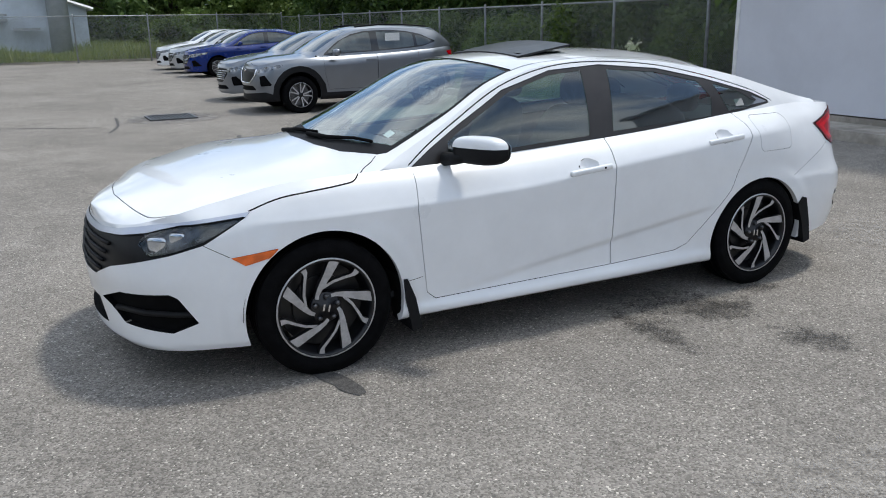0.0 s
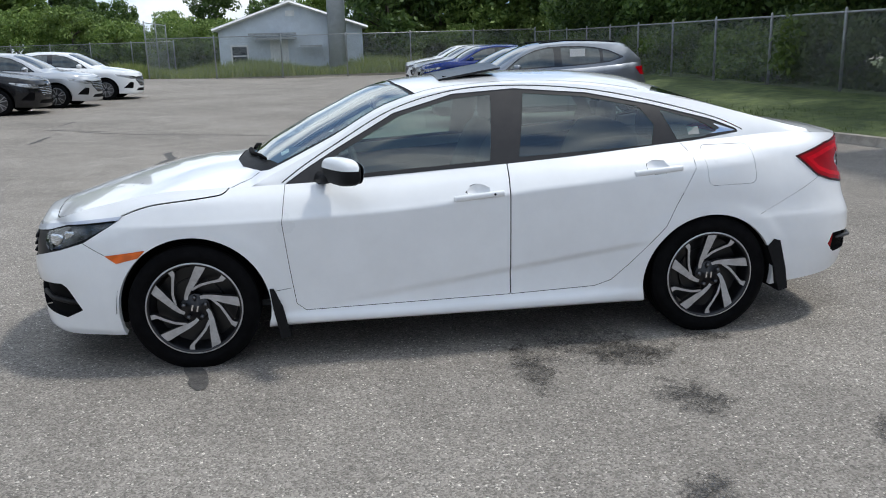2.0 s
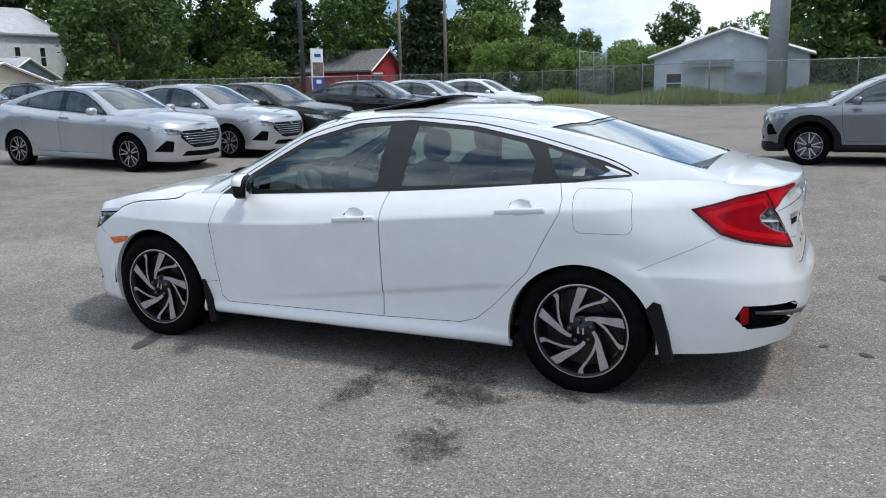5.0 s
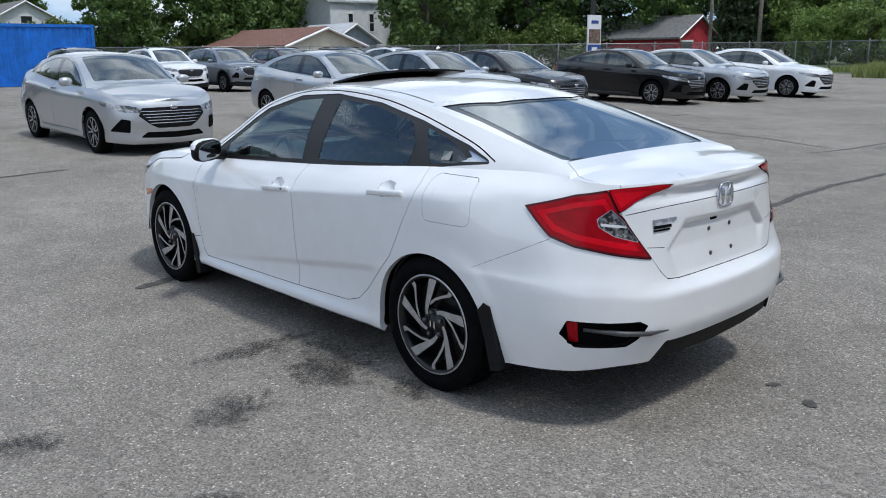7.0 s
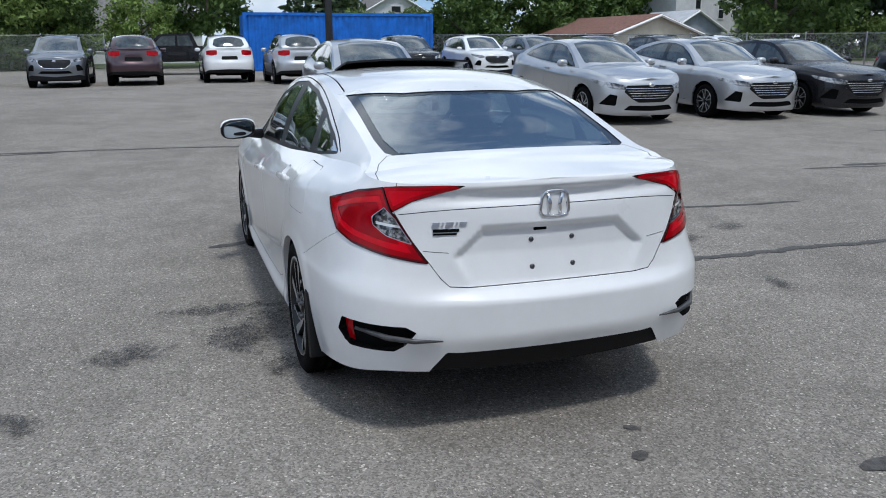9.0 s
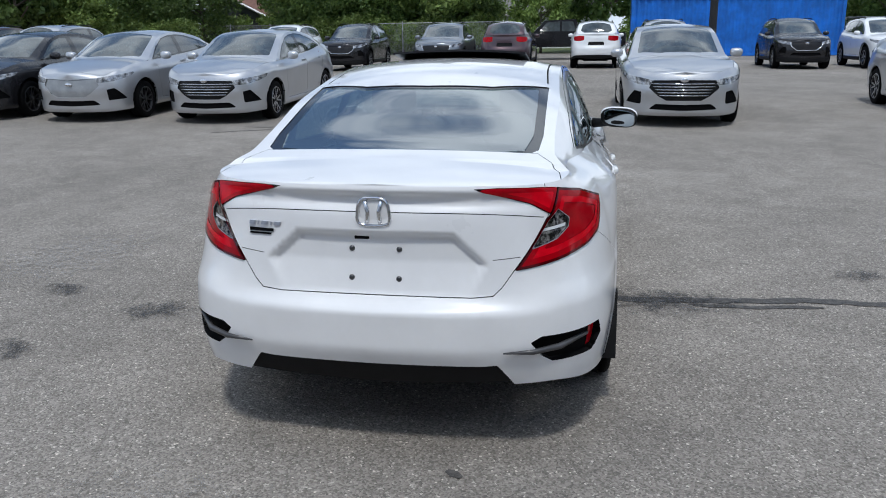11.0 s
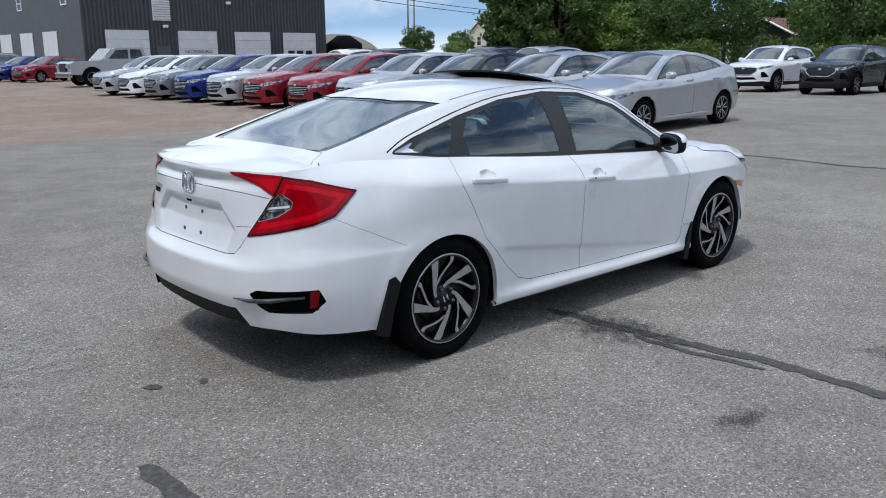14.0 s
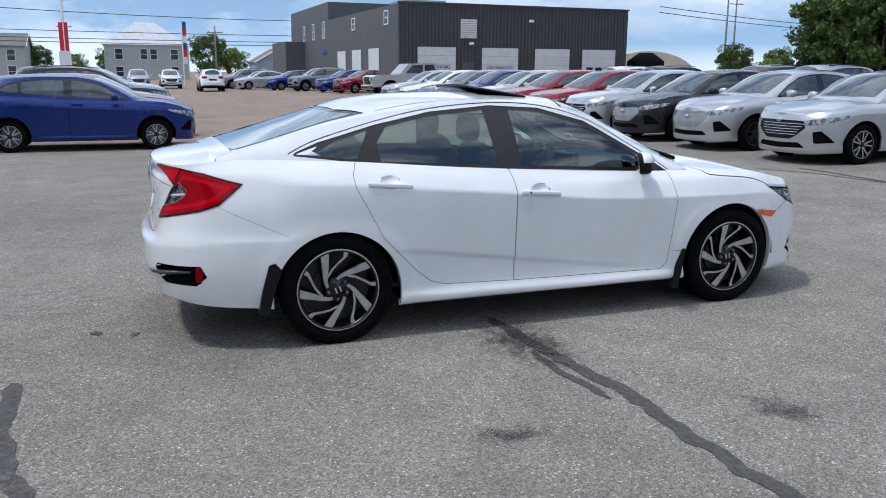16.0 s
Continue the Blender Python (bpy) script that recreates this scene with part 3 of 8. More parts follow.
def assemble(s, mats, name, label, hero=False):
    """Cuts the surface of a car into its parts and hangs them under one empty."""
    cols, rs, rw, rt = (300, 68, 14, 24) if hero else (96, 18, 6, 9)
    sh = Shape(s, cols, rs, rw, rt)
    car = thing(name, label, "car")
    for k in sh.polys:
        p = sh.polys[k]
        if k == "skirt":
            for x, z, r in s["arches"]:
                f = arch(x, z, r)
                p = split(finer(p, f, 1), f)[1]
        sh.polys[k] = p
    bodies, gaps, made = [], [], {}
    for sy in (1, -1):
        left = {k: list(v) for k, v in sh.polys.items()}
        for c in s["cuts"](sh):
            if sy not in c.sides:
                continue
            f = line_sdf(c.outline, c.line) if c.line else poly_sdf(c.outline, c.r)
            ins, left[c.on] = split(finer(left[c.on], f, 4 if c.line else (2 if hero else 1), f.box, 0.0035 if c.line else 0.011), f, f.box)
            if c.mat == "gone":
                continue
            if c.line:
                g = pushed(ins, -0.006)
                gaps += g if sy > 0 else mirrored(g)
                continue
            if c.gap:
                g = c.gap
                ins, band = split(ins, lambda q: f(q) + g)
                band = pushed(band, -0.008)
                gaps += band if sy > 0 else mirrored(band)
                edge = rim_strip(ins, lambda q: f(q) + g, 0, -0.008)
            else:
                edge = rim_strip(ins, f, 0, c.push) if c.rim else []
            ins = pushed(ins, c.push) + (edge if not c.gap else edge)
            if sy < 0:
                ins = mirrored(ins)
            key = (c.name, 0 if c.whole else sy)
            if key in made:
                made[key][0].extend(ins)
            else:
                made[key] = [ins, c.mat, c.label]
        for k, p in left.items():
            bodies += p if sy > 0 else mirrored(p)
    # a turned-in lip round the wheel openings and along the lower edge
    lip = []
    for sy in (1, -1):
        for x, z, r in s["arches"]:
            f = arch(x, z, r)
            e = rim_strip(sh.polys["skirt"], f, 0, -0.03)
            lip += e if sy > 0 else mirrored(e)
    skin("body", bodies + lip, mats["paint"], car)
    if gaps:
        skin("panel_gap", gaps, mats["black"], car)
    obs = {}
    for (nm, sy), (polys, mat, lb) in made.items():
        obs[(nm, sy)] = skin(nm, polys, mats[mat], car, lb)
    liners(car, s, mats)
    return car, sh, obs


def smooth(a, b, x):
    t = min(max((x - a) / (b - a), 0.0), 1.0)
    return t * t * (3 - 2 * t)


# ---- the white sedan's form ----
def sedan_dents(sh, a, z):
    x, y, k = sh.at(a)
    d = 0.0
    if 4 < k < 9:
        # swollen wheel arches, and a hollow along the lower doors
        for cx, cz, r in sh.s["arches"]:
            q = math.hypot(x - cx, z - cz) - r
            d -= 0.006 * smooth(0.12, 0.05, q) * smooth(0.74, 0.62, z)
        low = 0.315 + 0.135 * (0.62 - x)
        mid = smooth(0.92, 0.55, x) * smooth(-1.08, -0.85, x)
        under = smooth(-0.004, 0.03, low - z)
        back = min(max((z - 0.28) / max(low - 0.31, 0.03), 0), 1)
        d += min(0.011, 0.075 * max(low - 0.28, 0)) * mid * under * back
    if k > 10 and z > 0.5:
        # the hollow for the number plate
        yy = abs(y)
        top = 0.30 + (0.845 - z) * 1.15
        edge = top if z > 0.745 else 0.415 - (0.745 - z) * 0.5
        w = min(smooth(edge + 0.012, edge - 0.03, yy), smooth(0.855, 0.838, z)) * min(max((z - 0.63) / 0.12, 0), 1)
        d += 0.024 * w
    return d


SEDAN = dict(
    plan=[(2.285, 0), (2.255, 0.3), (2.17, 0.55), (2.03, 0.72), (1.8, 0.83), (1.35, 0.885), (0.5, 0.892), (-0.5, 0.892), (-1.35, 0.885),
          (-1.8, 0.867), (-2.1, 0.8), (-2.275, 0.645), (-2.35, 0.38), (-2.37, 0)],
    zt=[(0, 0.70), (1, 0.71), (2, 0.73), (3, 0.775), (4, 0.835), (5, 0.9), (5.6, 0.905), (6, 0.913), (7, 0.97), (8, 1.03), (9, 1.045), (10, 1.035), (11, 1.022), (12, 1.022), (13, 1.022)],
    zb=[(0, 0.17), (2, 0.17), (4, 0.19), (5, 0.19), (7, 0.19), (8, 0.2), (9, 0.245), (10, 0.27), (11, 0.3), (13, 0.27)],
    profile={
        0: [(0.17, 0.05), (0.2, 0.02), (0.34, 0.01), (0.48, 0.0), (0.58, 0.015), (0.65, 0.03), (0.7, 0.06)],
        2.6: [(0.17, 0.045), (0.2, 0.025), (0.36, 0.02), (0.5, 0.0), (0.6, 0.012), (0.68, 0.04), (0.75, 0.09)],
        4: [(0.19, 0.03), (0.22, 0.015), (0.5, 0.0), (0.65, 0.005), (0.74, 0.02), (0.77, 0.035), (0.835, 0.09)],
        5: [(0.19, 0.04), (0.3, 0.015), (0.55, 0.0), (0.74, 0.0), (0.752, 0.005), (0.8, 0.025), (0.85, 0.05), (0.9, 0.105)],
        6: [(0.19, 0.05), (0.21, 0.002), (0.232, 0.0), (0.27, 0.019), (0.29, 0.022), (0.55, 0.008), (0.757, 0.0), (0.77, 0.007), (0.85, 0.055), (0.913, 0.125)],
        7: [(0.19, 0.05), (0.21, 0.002), (0.238, 0.0), (0.28, 0.019), (0.3, 0.022), (0.58, 0.008), (0.84, 0.0), (0.853, 0.007), (0.915, 0.055), (0.97, 0.125)],
        8: [(0.2, 0.04), (0.3, 0.025), (0.55, 0.0), (0.75, 0.0), (0.905, 0.012), (0.918, 0.018), (0.975, 0.075), (1.03, 0.16)],
        9: [(0.24, 0.03), (0.35, 0.012), (0.5, 0.0), (0.62, 0.004), (0.64, 0.01), (0.8, 0.035), (0.93, 0.075), (0.975, 0.1), (1.045, 0.2)],
        10.5: [(0.26, 0.045), (0.35, 0.02), (0.47, 0.0), (0.59, 0.004), (0.62, 0.012), (0.68, 0.036), (0.75, 0.056), (0.85, 0.08), (0.95, 0.094), (1.03, 0.12)],
        13: [(0.25, 0.08), (0.36, 0.03), (0.45, 0.0), (0.568, 0.0), (0.58, 0.005), (0.605, 0.036), (0.622, 0.052), (0.64, 0.062), (0.85, 0.07), (0.928, 0.08), (0.96, 0.104), (0.985, 0.098), (1.003, 0.078), (1.022, 0.086)]},
    rail=[(1.03, 0.785, 0.905), (0.9, 0.735, 0.965), (0.65, 0.69, 1.085), (0.31, 0.635, 1.262), (0, 0.6, 1.335), (-0.35, 0.585, 1.355), (-0.7, 0.588, 1.335), (-1.03, 0.6, 1.286), (-1.35, 0.612, 1.224), (-1.6, 0.61, 1.157), (-1.85, 0.617, 1.088), (-1.98, 0.66, 1.053)],
    centre=[(2.285, 0.70), (2.22, 0.745), (2.1, 0.783), (1.95, 0.825), (1.7, 0.885), (1.4, 0.94), (1.12, 0.975), (0.95, 1.07), (0.7, 1.2), (0.28, 1.365), (0, 1.388), (-0.35, 1.4), (-0.7, 1.393), (-1.05, 1.358), (-1.2, 1.316), (-1.5, 1.212), (-1.8, 1.112), (-1.95, 1.078), (-2.1, 1.058), (-2.29, 1.028)],
    arches=[(1.345, 0.31, 0.372), (-1.345, 0.285, 0.368)],
    crease=[(4, 0.755), (5, 0.74), (6, 0.757), (7, 0.84), (8, 0.907), (9, 0.93)],
    half=0.885, wb=(1.35, -1.35), track=0.772, tyre=(0.322, 0.233, 0.215),
    dents=[sedan_dents])


def sedan_cuts(sh):
    S, F, B, L, P = sh.side, sh.front, sh.back, sh.length, sh.on
    c = []
    for x0, z0, nm in ((-0.1, 0.836, "front_handle_cup"), (-1.04, 0.914, "rear_handle_cup")):
        c.append(Cut(nm, "skirt", [(S(x0 + 0.062 * math.cos(math.tau * i / 14)), z0 + 0.037 * math.sin(math.tau * i / 14)) for i in range(14)], "gone"))
    # rear lamps
    rev = [P(-2.13, 0.692, 0.896), P(-2.165, 0.645, 0.936), P(-2.2, 0.612, 0.894), P(-2.247, 0.55, 0.79), P(-2.186, 0.648, 0.822), P(-2.138, 0.69, 0.86)]
    bar = [P(-2.14, 0.689, 0.878), P(-2.21, 0.6, 0.866), P(-2.214, 0.594, 0.856), P(-2.145, 0.684, 0.866)]
    c.append(Cut("reverse_bar", "skirt", bar, "pale_lens", 0.0, -0.004, label="pale bar across the reversing lamp"))
    c.append(Cut("reversing_lamp", "skirt", rev, "reverse", -0.006, -0.006, rim=True, label="clear reversing lamp over a dark reflector"))
    c.append(Cut("reverse_frame", "skirt", rev, "satin", -0.003, 0.003))
    lamp = [P(-1.84, 0.79, 0.928), P(-2.036, 0.708, 0.985), P(-2.135, 0.632, 1.006), P(-2.185, 0.62, 0.915), P(-2.2, 0.607, 0.9), P(-2.262, 0.498, 0.722), P(-2.194, 0.653, 0.752), P(-2.071, 0.756, 0.782), P(-1.976, 0.797, 0.816)]
    c.append(Cut("lamp_core", "skirt", lamp, "red_lamp", -0.052, 0.003, label="inner red lens"))
    c.append(Cut("light_guide", "skirt", lamp, "red_bright", -0.03, 0.005, label="brighter red light guide"))
    c.append(Cut("lens_band", "skirt", lamp, "red_lamp", -0.011, 0.006))
    c.append(Cut("tail_light", "skirt", lamp, "red_deep", 0.0, 0.006, 0.003, label="red tail light lens"))
    lid = [P(-2.135, 0.632, 1.006), P(-2.18, 0.58, 1.012), P(-2.25, 0.44, 1.015), (B(0.365), 1.012), (B(0.4), 0.998), P(-2.215, 0.55, 0.955), P(-2.185, 0.62, 0.915)]
    c.append(Cut("lid_light_guide", "skirt", lid, "red_bright", -0.017, 0.006))
    c.append(Cut("lid_light", "skirt", lid, "red_lamp", 0.0, 0.006, 0.003, label="red lamp bar on the boot lid"))
    c.append(Cut("seam", "skirt", [(L + 0.1, 0.928), (B(0.3), 0.927), P(-2.245, 0.479, 0.92), P(-2.2, 0.6, 0.907)], "black", line=0.0016))
    c.append(Cut("seam", "skirt", [P(-2.25, 0.52, 0.772), P(-2.29, 0.43, 0.762)], "black", line=0.0013))
    # front lamps and grille
    c.append(Cut("headlight", "skirt", [P(1.68, 0.82, 0.768), P(1.857, 0.79, 0.676), P(1.989, 0.733, 0.63), P(2.06, 0.668, 0.612), P(2.09, 0.6, 0.66), P(2.075, 0.62, 0.703), P(1.927, 0.72, 0.742)], "lens", 0.0, 0.0, 0.002, label="clear headlight lens over bright reflectors"))
    c.append(Cut("grille", "skirt", [(-0.1, 0.665), (F(0.3), 0.668), P(2.134, 0.487, 0.684), P(2.06, 0.63, 0.708), P(1.92, 0.72, 0.748), P(1.67, 0.825, 0.775), P(1.85, 0.795, 0.668), P(1.989, 0.733, 0.622), P(2.195, 0.452, 0.541), P(2.254, 0.289, 0.475), (F(0.25), 0.47), (-0.1, 0.468)], "grille", 0.0, -0.01, whole=True, rim=True, label="gloss black grille and lamp surround"))
    c.append(Cut("bright_bar", "skirt", [(-0.1, 0.69), (F(0.3), 0.692), P(2.153, 0.45, 0.706), P(2.02, 0.64, 0.742), P(1.85, 0.77, 0.772), P(1.655, 0.83, 0.792), P(1.68, 0.82, 0.768), P(1.92, 0.72, 0.742), P(2.06, 0.63, 0.702), P(2.134, 0.487, 0.68), (F(0.3), 0.66), (-0.1, 0.655)], "satin", 0.0, 0.004, whole=True, label="bright bar over the grille and headlights"))
    c.append(Cut("fog_pocket", "skirt", [P(2.244, 0.292, 0.362), P(2.18, 0.5, 0.43), P(2.007, 0.733, 0.451), P(1.976, 0.752, 0.433), P(1.899, 0.778, 0.321), P(1.997, 0.706, 0.268), P(2.168, 0.491, 0.28), P(2.195, 0.439, 0.318), P(2.215, 0.38, 0.345)], "black", 0.0, -0.03, rim=True, label="black fog lamp pocket"))
    c.append(Cut("lower_grille", "skirt", [(-0.1, 0.36), (F(0.25), 0.35), (F(0.33), 0.24), (-0.1, 0.225)], "black", 0.0, -0.03, whole=True, rim=True))
    c.append(Cut("side_marker", "skirt", [P(1.553, 0.881, 0.63), P(1.592, 0.877, 0.592), P(1.7, 0.861, 0.567), P(1.755, 0.84, 0.604)], "amber", 0.0, 0.004, label="amber side marker"))
    # rear bumper
    c.append(Cut("reflector", "skirt", [P(-2.07, 0.79, 0.483), P(-2.08, 0.785, 0.395), P(-2.115, 0.765, 0.393), P(-2.11, 0.765, 0.485)], "red_lamp", 0.0, -0.024, label="red reflector"))
    c.append(Cut("rear_pocket", "skirt", [P(-2.05, 0.8, 0.435), P(-2.075, 0.78, 0.495), P(-2.285, 0.6, 0.492), P(-2.305, 0.565, 0.47), P(-2.275, 0.6, 0.416), P(-2.255, 0.64, 0.388), P(-2.105, 0.775, 0.382)], "black", 0.0, -0.028, rim=True, label="black pocket in the rear bumper"))
    c.append(Cut("rear_valance", "skirt", [(L + 0.1, 0.372), (B(0.4), 0.376), P(-2.325, 0.45, 0.381), P(-2.285, 0.51, 0.297), (B(0.53), 0.15), (L + 0.1, 0.15)], "black_plastic", 0.0, -0.012, whole=True, rim=True, label="black plastic lower valance"))
    # doors and lids
    c.append(Cut("front_door", "skirt", [(S(0.85), 1.2), (S(0.86), 0.9), (S(0.89), 0.73), (S(0.88), 0.5), (S(0.845), 0.31), (S(0.81), 0.272), (S(-0.26), 0.285), (S(-0.245), 0.6), (S(-0.26), 0.85), (S(-0.285), 1.2)], "paint", 0.0, 0, 0.003))
    c.append(Cut("rear_door", "skirt", [(S(-0.285), 1.2), (S(-0.26), 0.85), (S(-0.245), 0.6), (S(-0.26), 0.285), (S(-0.72), 0.298), (S(-0.8), 0.325), (S(-0.9), 0.4), (S(-1.08), 0.6), (S(-1.156), 0.722), (S(-1.25), 0.9), (S(-1.25), 0.96), (S(-1.2), 1.03), (S(-1.19), 1.2)], "paint", 0.0, 0, 0.003))
    c.append(Cut("fuel_door", "skirt", [(S(-1.33), 0.972), (S(-1.35), 0.842), (S(-1.55), 0.842), (S(-1.54), 0.972)], "paint", 0.036, 0, 0.0018, sides=(1,)))
    c.append(Cut("trunk_lid", "skirt", [(L + 0.1, 0.625), (B(0.36), 0.627), P(-2.293, 0.43, 0.634), P(-2.28, 0.462, 0.665), P(-2.262, 0.5, 0.722), P(-2.19, 0.617, 0.915), (B(0.66), 0.95), (B(0.66), 1.2), (L + 0.1, 1.2)], "paint", 0.0, 0, 0.0032, whole=True))
    c.append(Cut("trunk_lid", "top", [(-1.87, -0.1), (-1.87, 0.555), (-1.95, 0.61), (-2.03, 0.645), (-2.12, 0.655), (-2.5, 0.66), (-2.5, -0.1)], "paint", 0.0, 0, 0.0032, whole=True))
    c.append(Cut("seam", "skirt", [P(-1.98, 0.79, 0.81), (S(-1.62), 0.64)], "black", line=0.0009))
    c.append(Cut("seam", "skirt", [P(1.857, 0.79, 0.668), P(1.76, 0.838, 0.608)], "black", line=0.0014))
    c.append(Cut("seam", "skirt", [(S(0.96), 0.385), (S(0.87), 0.395)], "black", line=0.0014))
    c.append(Cut("seam", "skirt", [P(1.66, 0.825, 0.795), P(1.508, 0.823, 0.84), P(1.246, 0.819, 0.866), P(1.165, 0.805, 0.881), P(1.12, 0.79, 0.93)], "black", line=0.003))
    c.append(Cut("seam", "top", [(1.15, 0.82), (1.09, 0.73), (1.0, 0.66)], "black", line=0.003))
    c.append(Cut("seam", "top", [(2.125, -0.1), (2.1, 0.2), (2.06, 0.45), (2.0, 0.62), (1.85, 0.8)], "black", line=0.002))
    # glass
    c.append(Cut("front_window", "side", [(0.66, 0.935), (-0.175, 0.978), (-0.205, 1.298), (0.0, 1.283), (0.27, 1.21), (0.45, 1.115), (0.58, 1.045), (0.65, 1.0)], "glass", 0.004, -0.005, rim=True, label="lightly tinted side window"))
    c.append(Cut("rear_window", "side", [(-0.335, 0.99), (-1.05, 1.022), (-1.07, 1.12), (-1.0, 1.21), (-0.7, 1.272), (-0.385, 1.298)], "glass", 0.004, -0.005, rim=True, label="lightly tinted side window"))
    c.append(Cut("quarter_window", "side", [(-1.2, 1.04), (-1.35, 1.052), (-1.42, 1.075), (-1.31, 1.135), (-1.125, 1.188)], "glass", 0.004, -0.005, rim=True, label="small tinted quarter window"))
    c.append(Cut("seam", "side", [(-1.575, 1.072), (-1.56, 1.082), (-1.41, 1.147), (-1.066, 1.243), (-0.722, 1.312), (-0.336, 1.343), (0.0, 1.326), (0.315, 1.243), (0.6, 1.09), (0.77, 0.99), (0.88, 0.915)], "black", line=0.0028))
    c.append(Cut("window_trim", "side", [(-1.36, 1.058), (-1.45, 1.085), (-1.4, 1.118), (-1.54, 1.071)], "chrome", 0.0, -0.003))
    c.append(Cut("window_frame", "side", [(0.86, 0.905), (-0.28, 0.962), (-0.937, 1.002), (-1.2, 1.022), (-1.375, 1.046), (-1.545, 1.066), (-1.535, 1.075), (-1.408, 1.126), (-1.066, 1.218), (-0.722, 1.288), (-0.336, 1.322), (-0.008, 1.305), (0.303, 1.222), (0.584, 1.07), (0.75, 0.975)], "pillar", 0.006, -0.004, rim=True))
    c.append(Cut("windshield", "top", [(1.05, -0.1), (1.05, 0.2), (1.0, 0.45), (0.9, 0.63), (0.55, 0.60), (0.3, 0.555), (0.22, 0.535), (0.29, 0.25), (0.305, 0), (0.305, -0.1)], "glass_clear", 0.01, -0.004, whole=True, rim=True, label="raked windscreen"))
    c.append(Cut("windshield_border", "top", [(1.15, -0.1), (1.15, 0.2), (1.1, 0.45), (0.99, 0.655), (0.95, 0.68), (0.55, 0.63), (0.3, 0.585), (0.18, 0.555), (0.26, 0.25), (0.28, 0), (0.28, -0.1)], "black_plastic", 0.0, -0.004, whole=True, rim=True))
    c.append(Cut("rear_screen", "top", [(-1.285, -0.1), (-1.265, 0.3), (-1.17, 0.5), (-1.4, 0.51), (-1.7, 0.515), (-1.84, 0.49), (-1.885, 0.3), (-1.9, 0.1), (-1.9, -0.1)], "glass_rear", 0.01, -0.004, whole=True, rim=True, label="wide sloping rear window"))
    c.append(Cut("rear_screen_border", "top", [(-1.245, -0.1), (-1.22, 0.3), (-1.1, 0.555), (-1.4, 0.56), (-1.7, 0.565), (-1.84, 0.555), (-1.88, 0.52), (-1.925, 0.3), (-1.94, 0.1), (-1.94, -0.1)], "gloss_black", 0.0, -0.004, whole=True, rim=True))
    c.append(Cut("roof_seam", "top", [(-1.03, 0.545), (-0.6, 0.525), (0.0, 0.535), (0.2, 0.56)], "black", line=0.004))
    hood = [(e.x, e.y + 0.02) for e in sh.edge if 1.1 < e.x < 2.1][::8]
    c.append(Cut("hood", "top", [(2.12, -0.1), (2.1, 0.25), (2.07, 0.45)] + hood + [(1.1, 0.72), (1.02, 0.66), (1.13, 0.4), (1.18, 0.2), (1.18, -0.1)], "paint", 0.0, 0, 0.0, whole=True))
    return c


SEDAN["cuts"] = sedan_cuts


# ---- the other cars' forms ----
def moved(base, xs, zs, **more):
    """A form with its lengths and heights mapped on to others."""
    fx, fz = pchip(xs), pchip(zs)
    s = dict(base)
    s["plan"] = [(fx(x), y) for x, y in base["plan"]]
    s["zt"] = [(k, fz(z)) for k, z in base["zt"]]
    s["zb"] = [(k, fz(z)) for k, z in base["zb"]]
    s["profile"] = {k: [(fz(z), d) for z, d in v] for k, v in base["profile"].items()}
    s["rail"] = [(fx(x), y, fz(z)) for x, y, z in base["rail"]]
    s["centre"] = [(fx(x), fz(z)) for x, z in base["centre"]]
    s.pop("dents", None)
    if "crease" in base:
        s["crease"] = [(k, fz(z)) for k, z in base["crease"]]
    s.update(more)
    return s


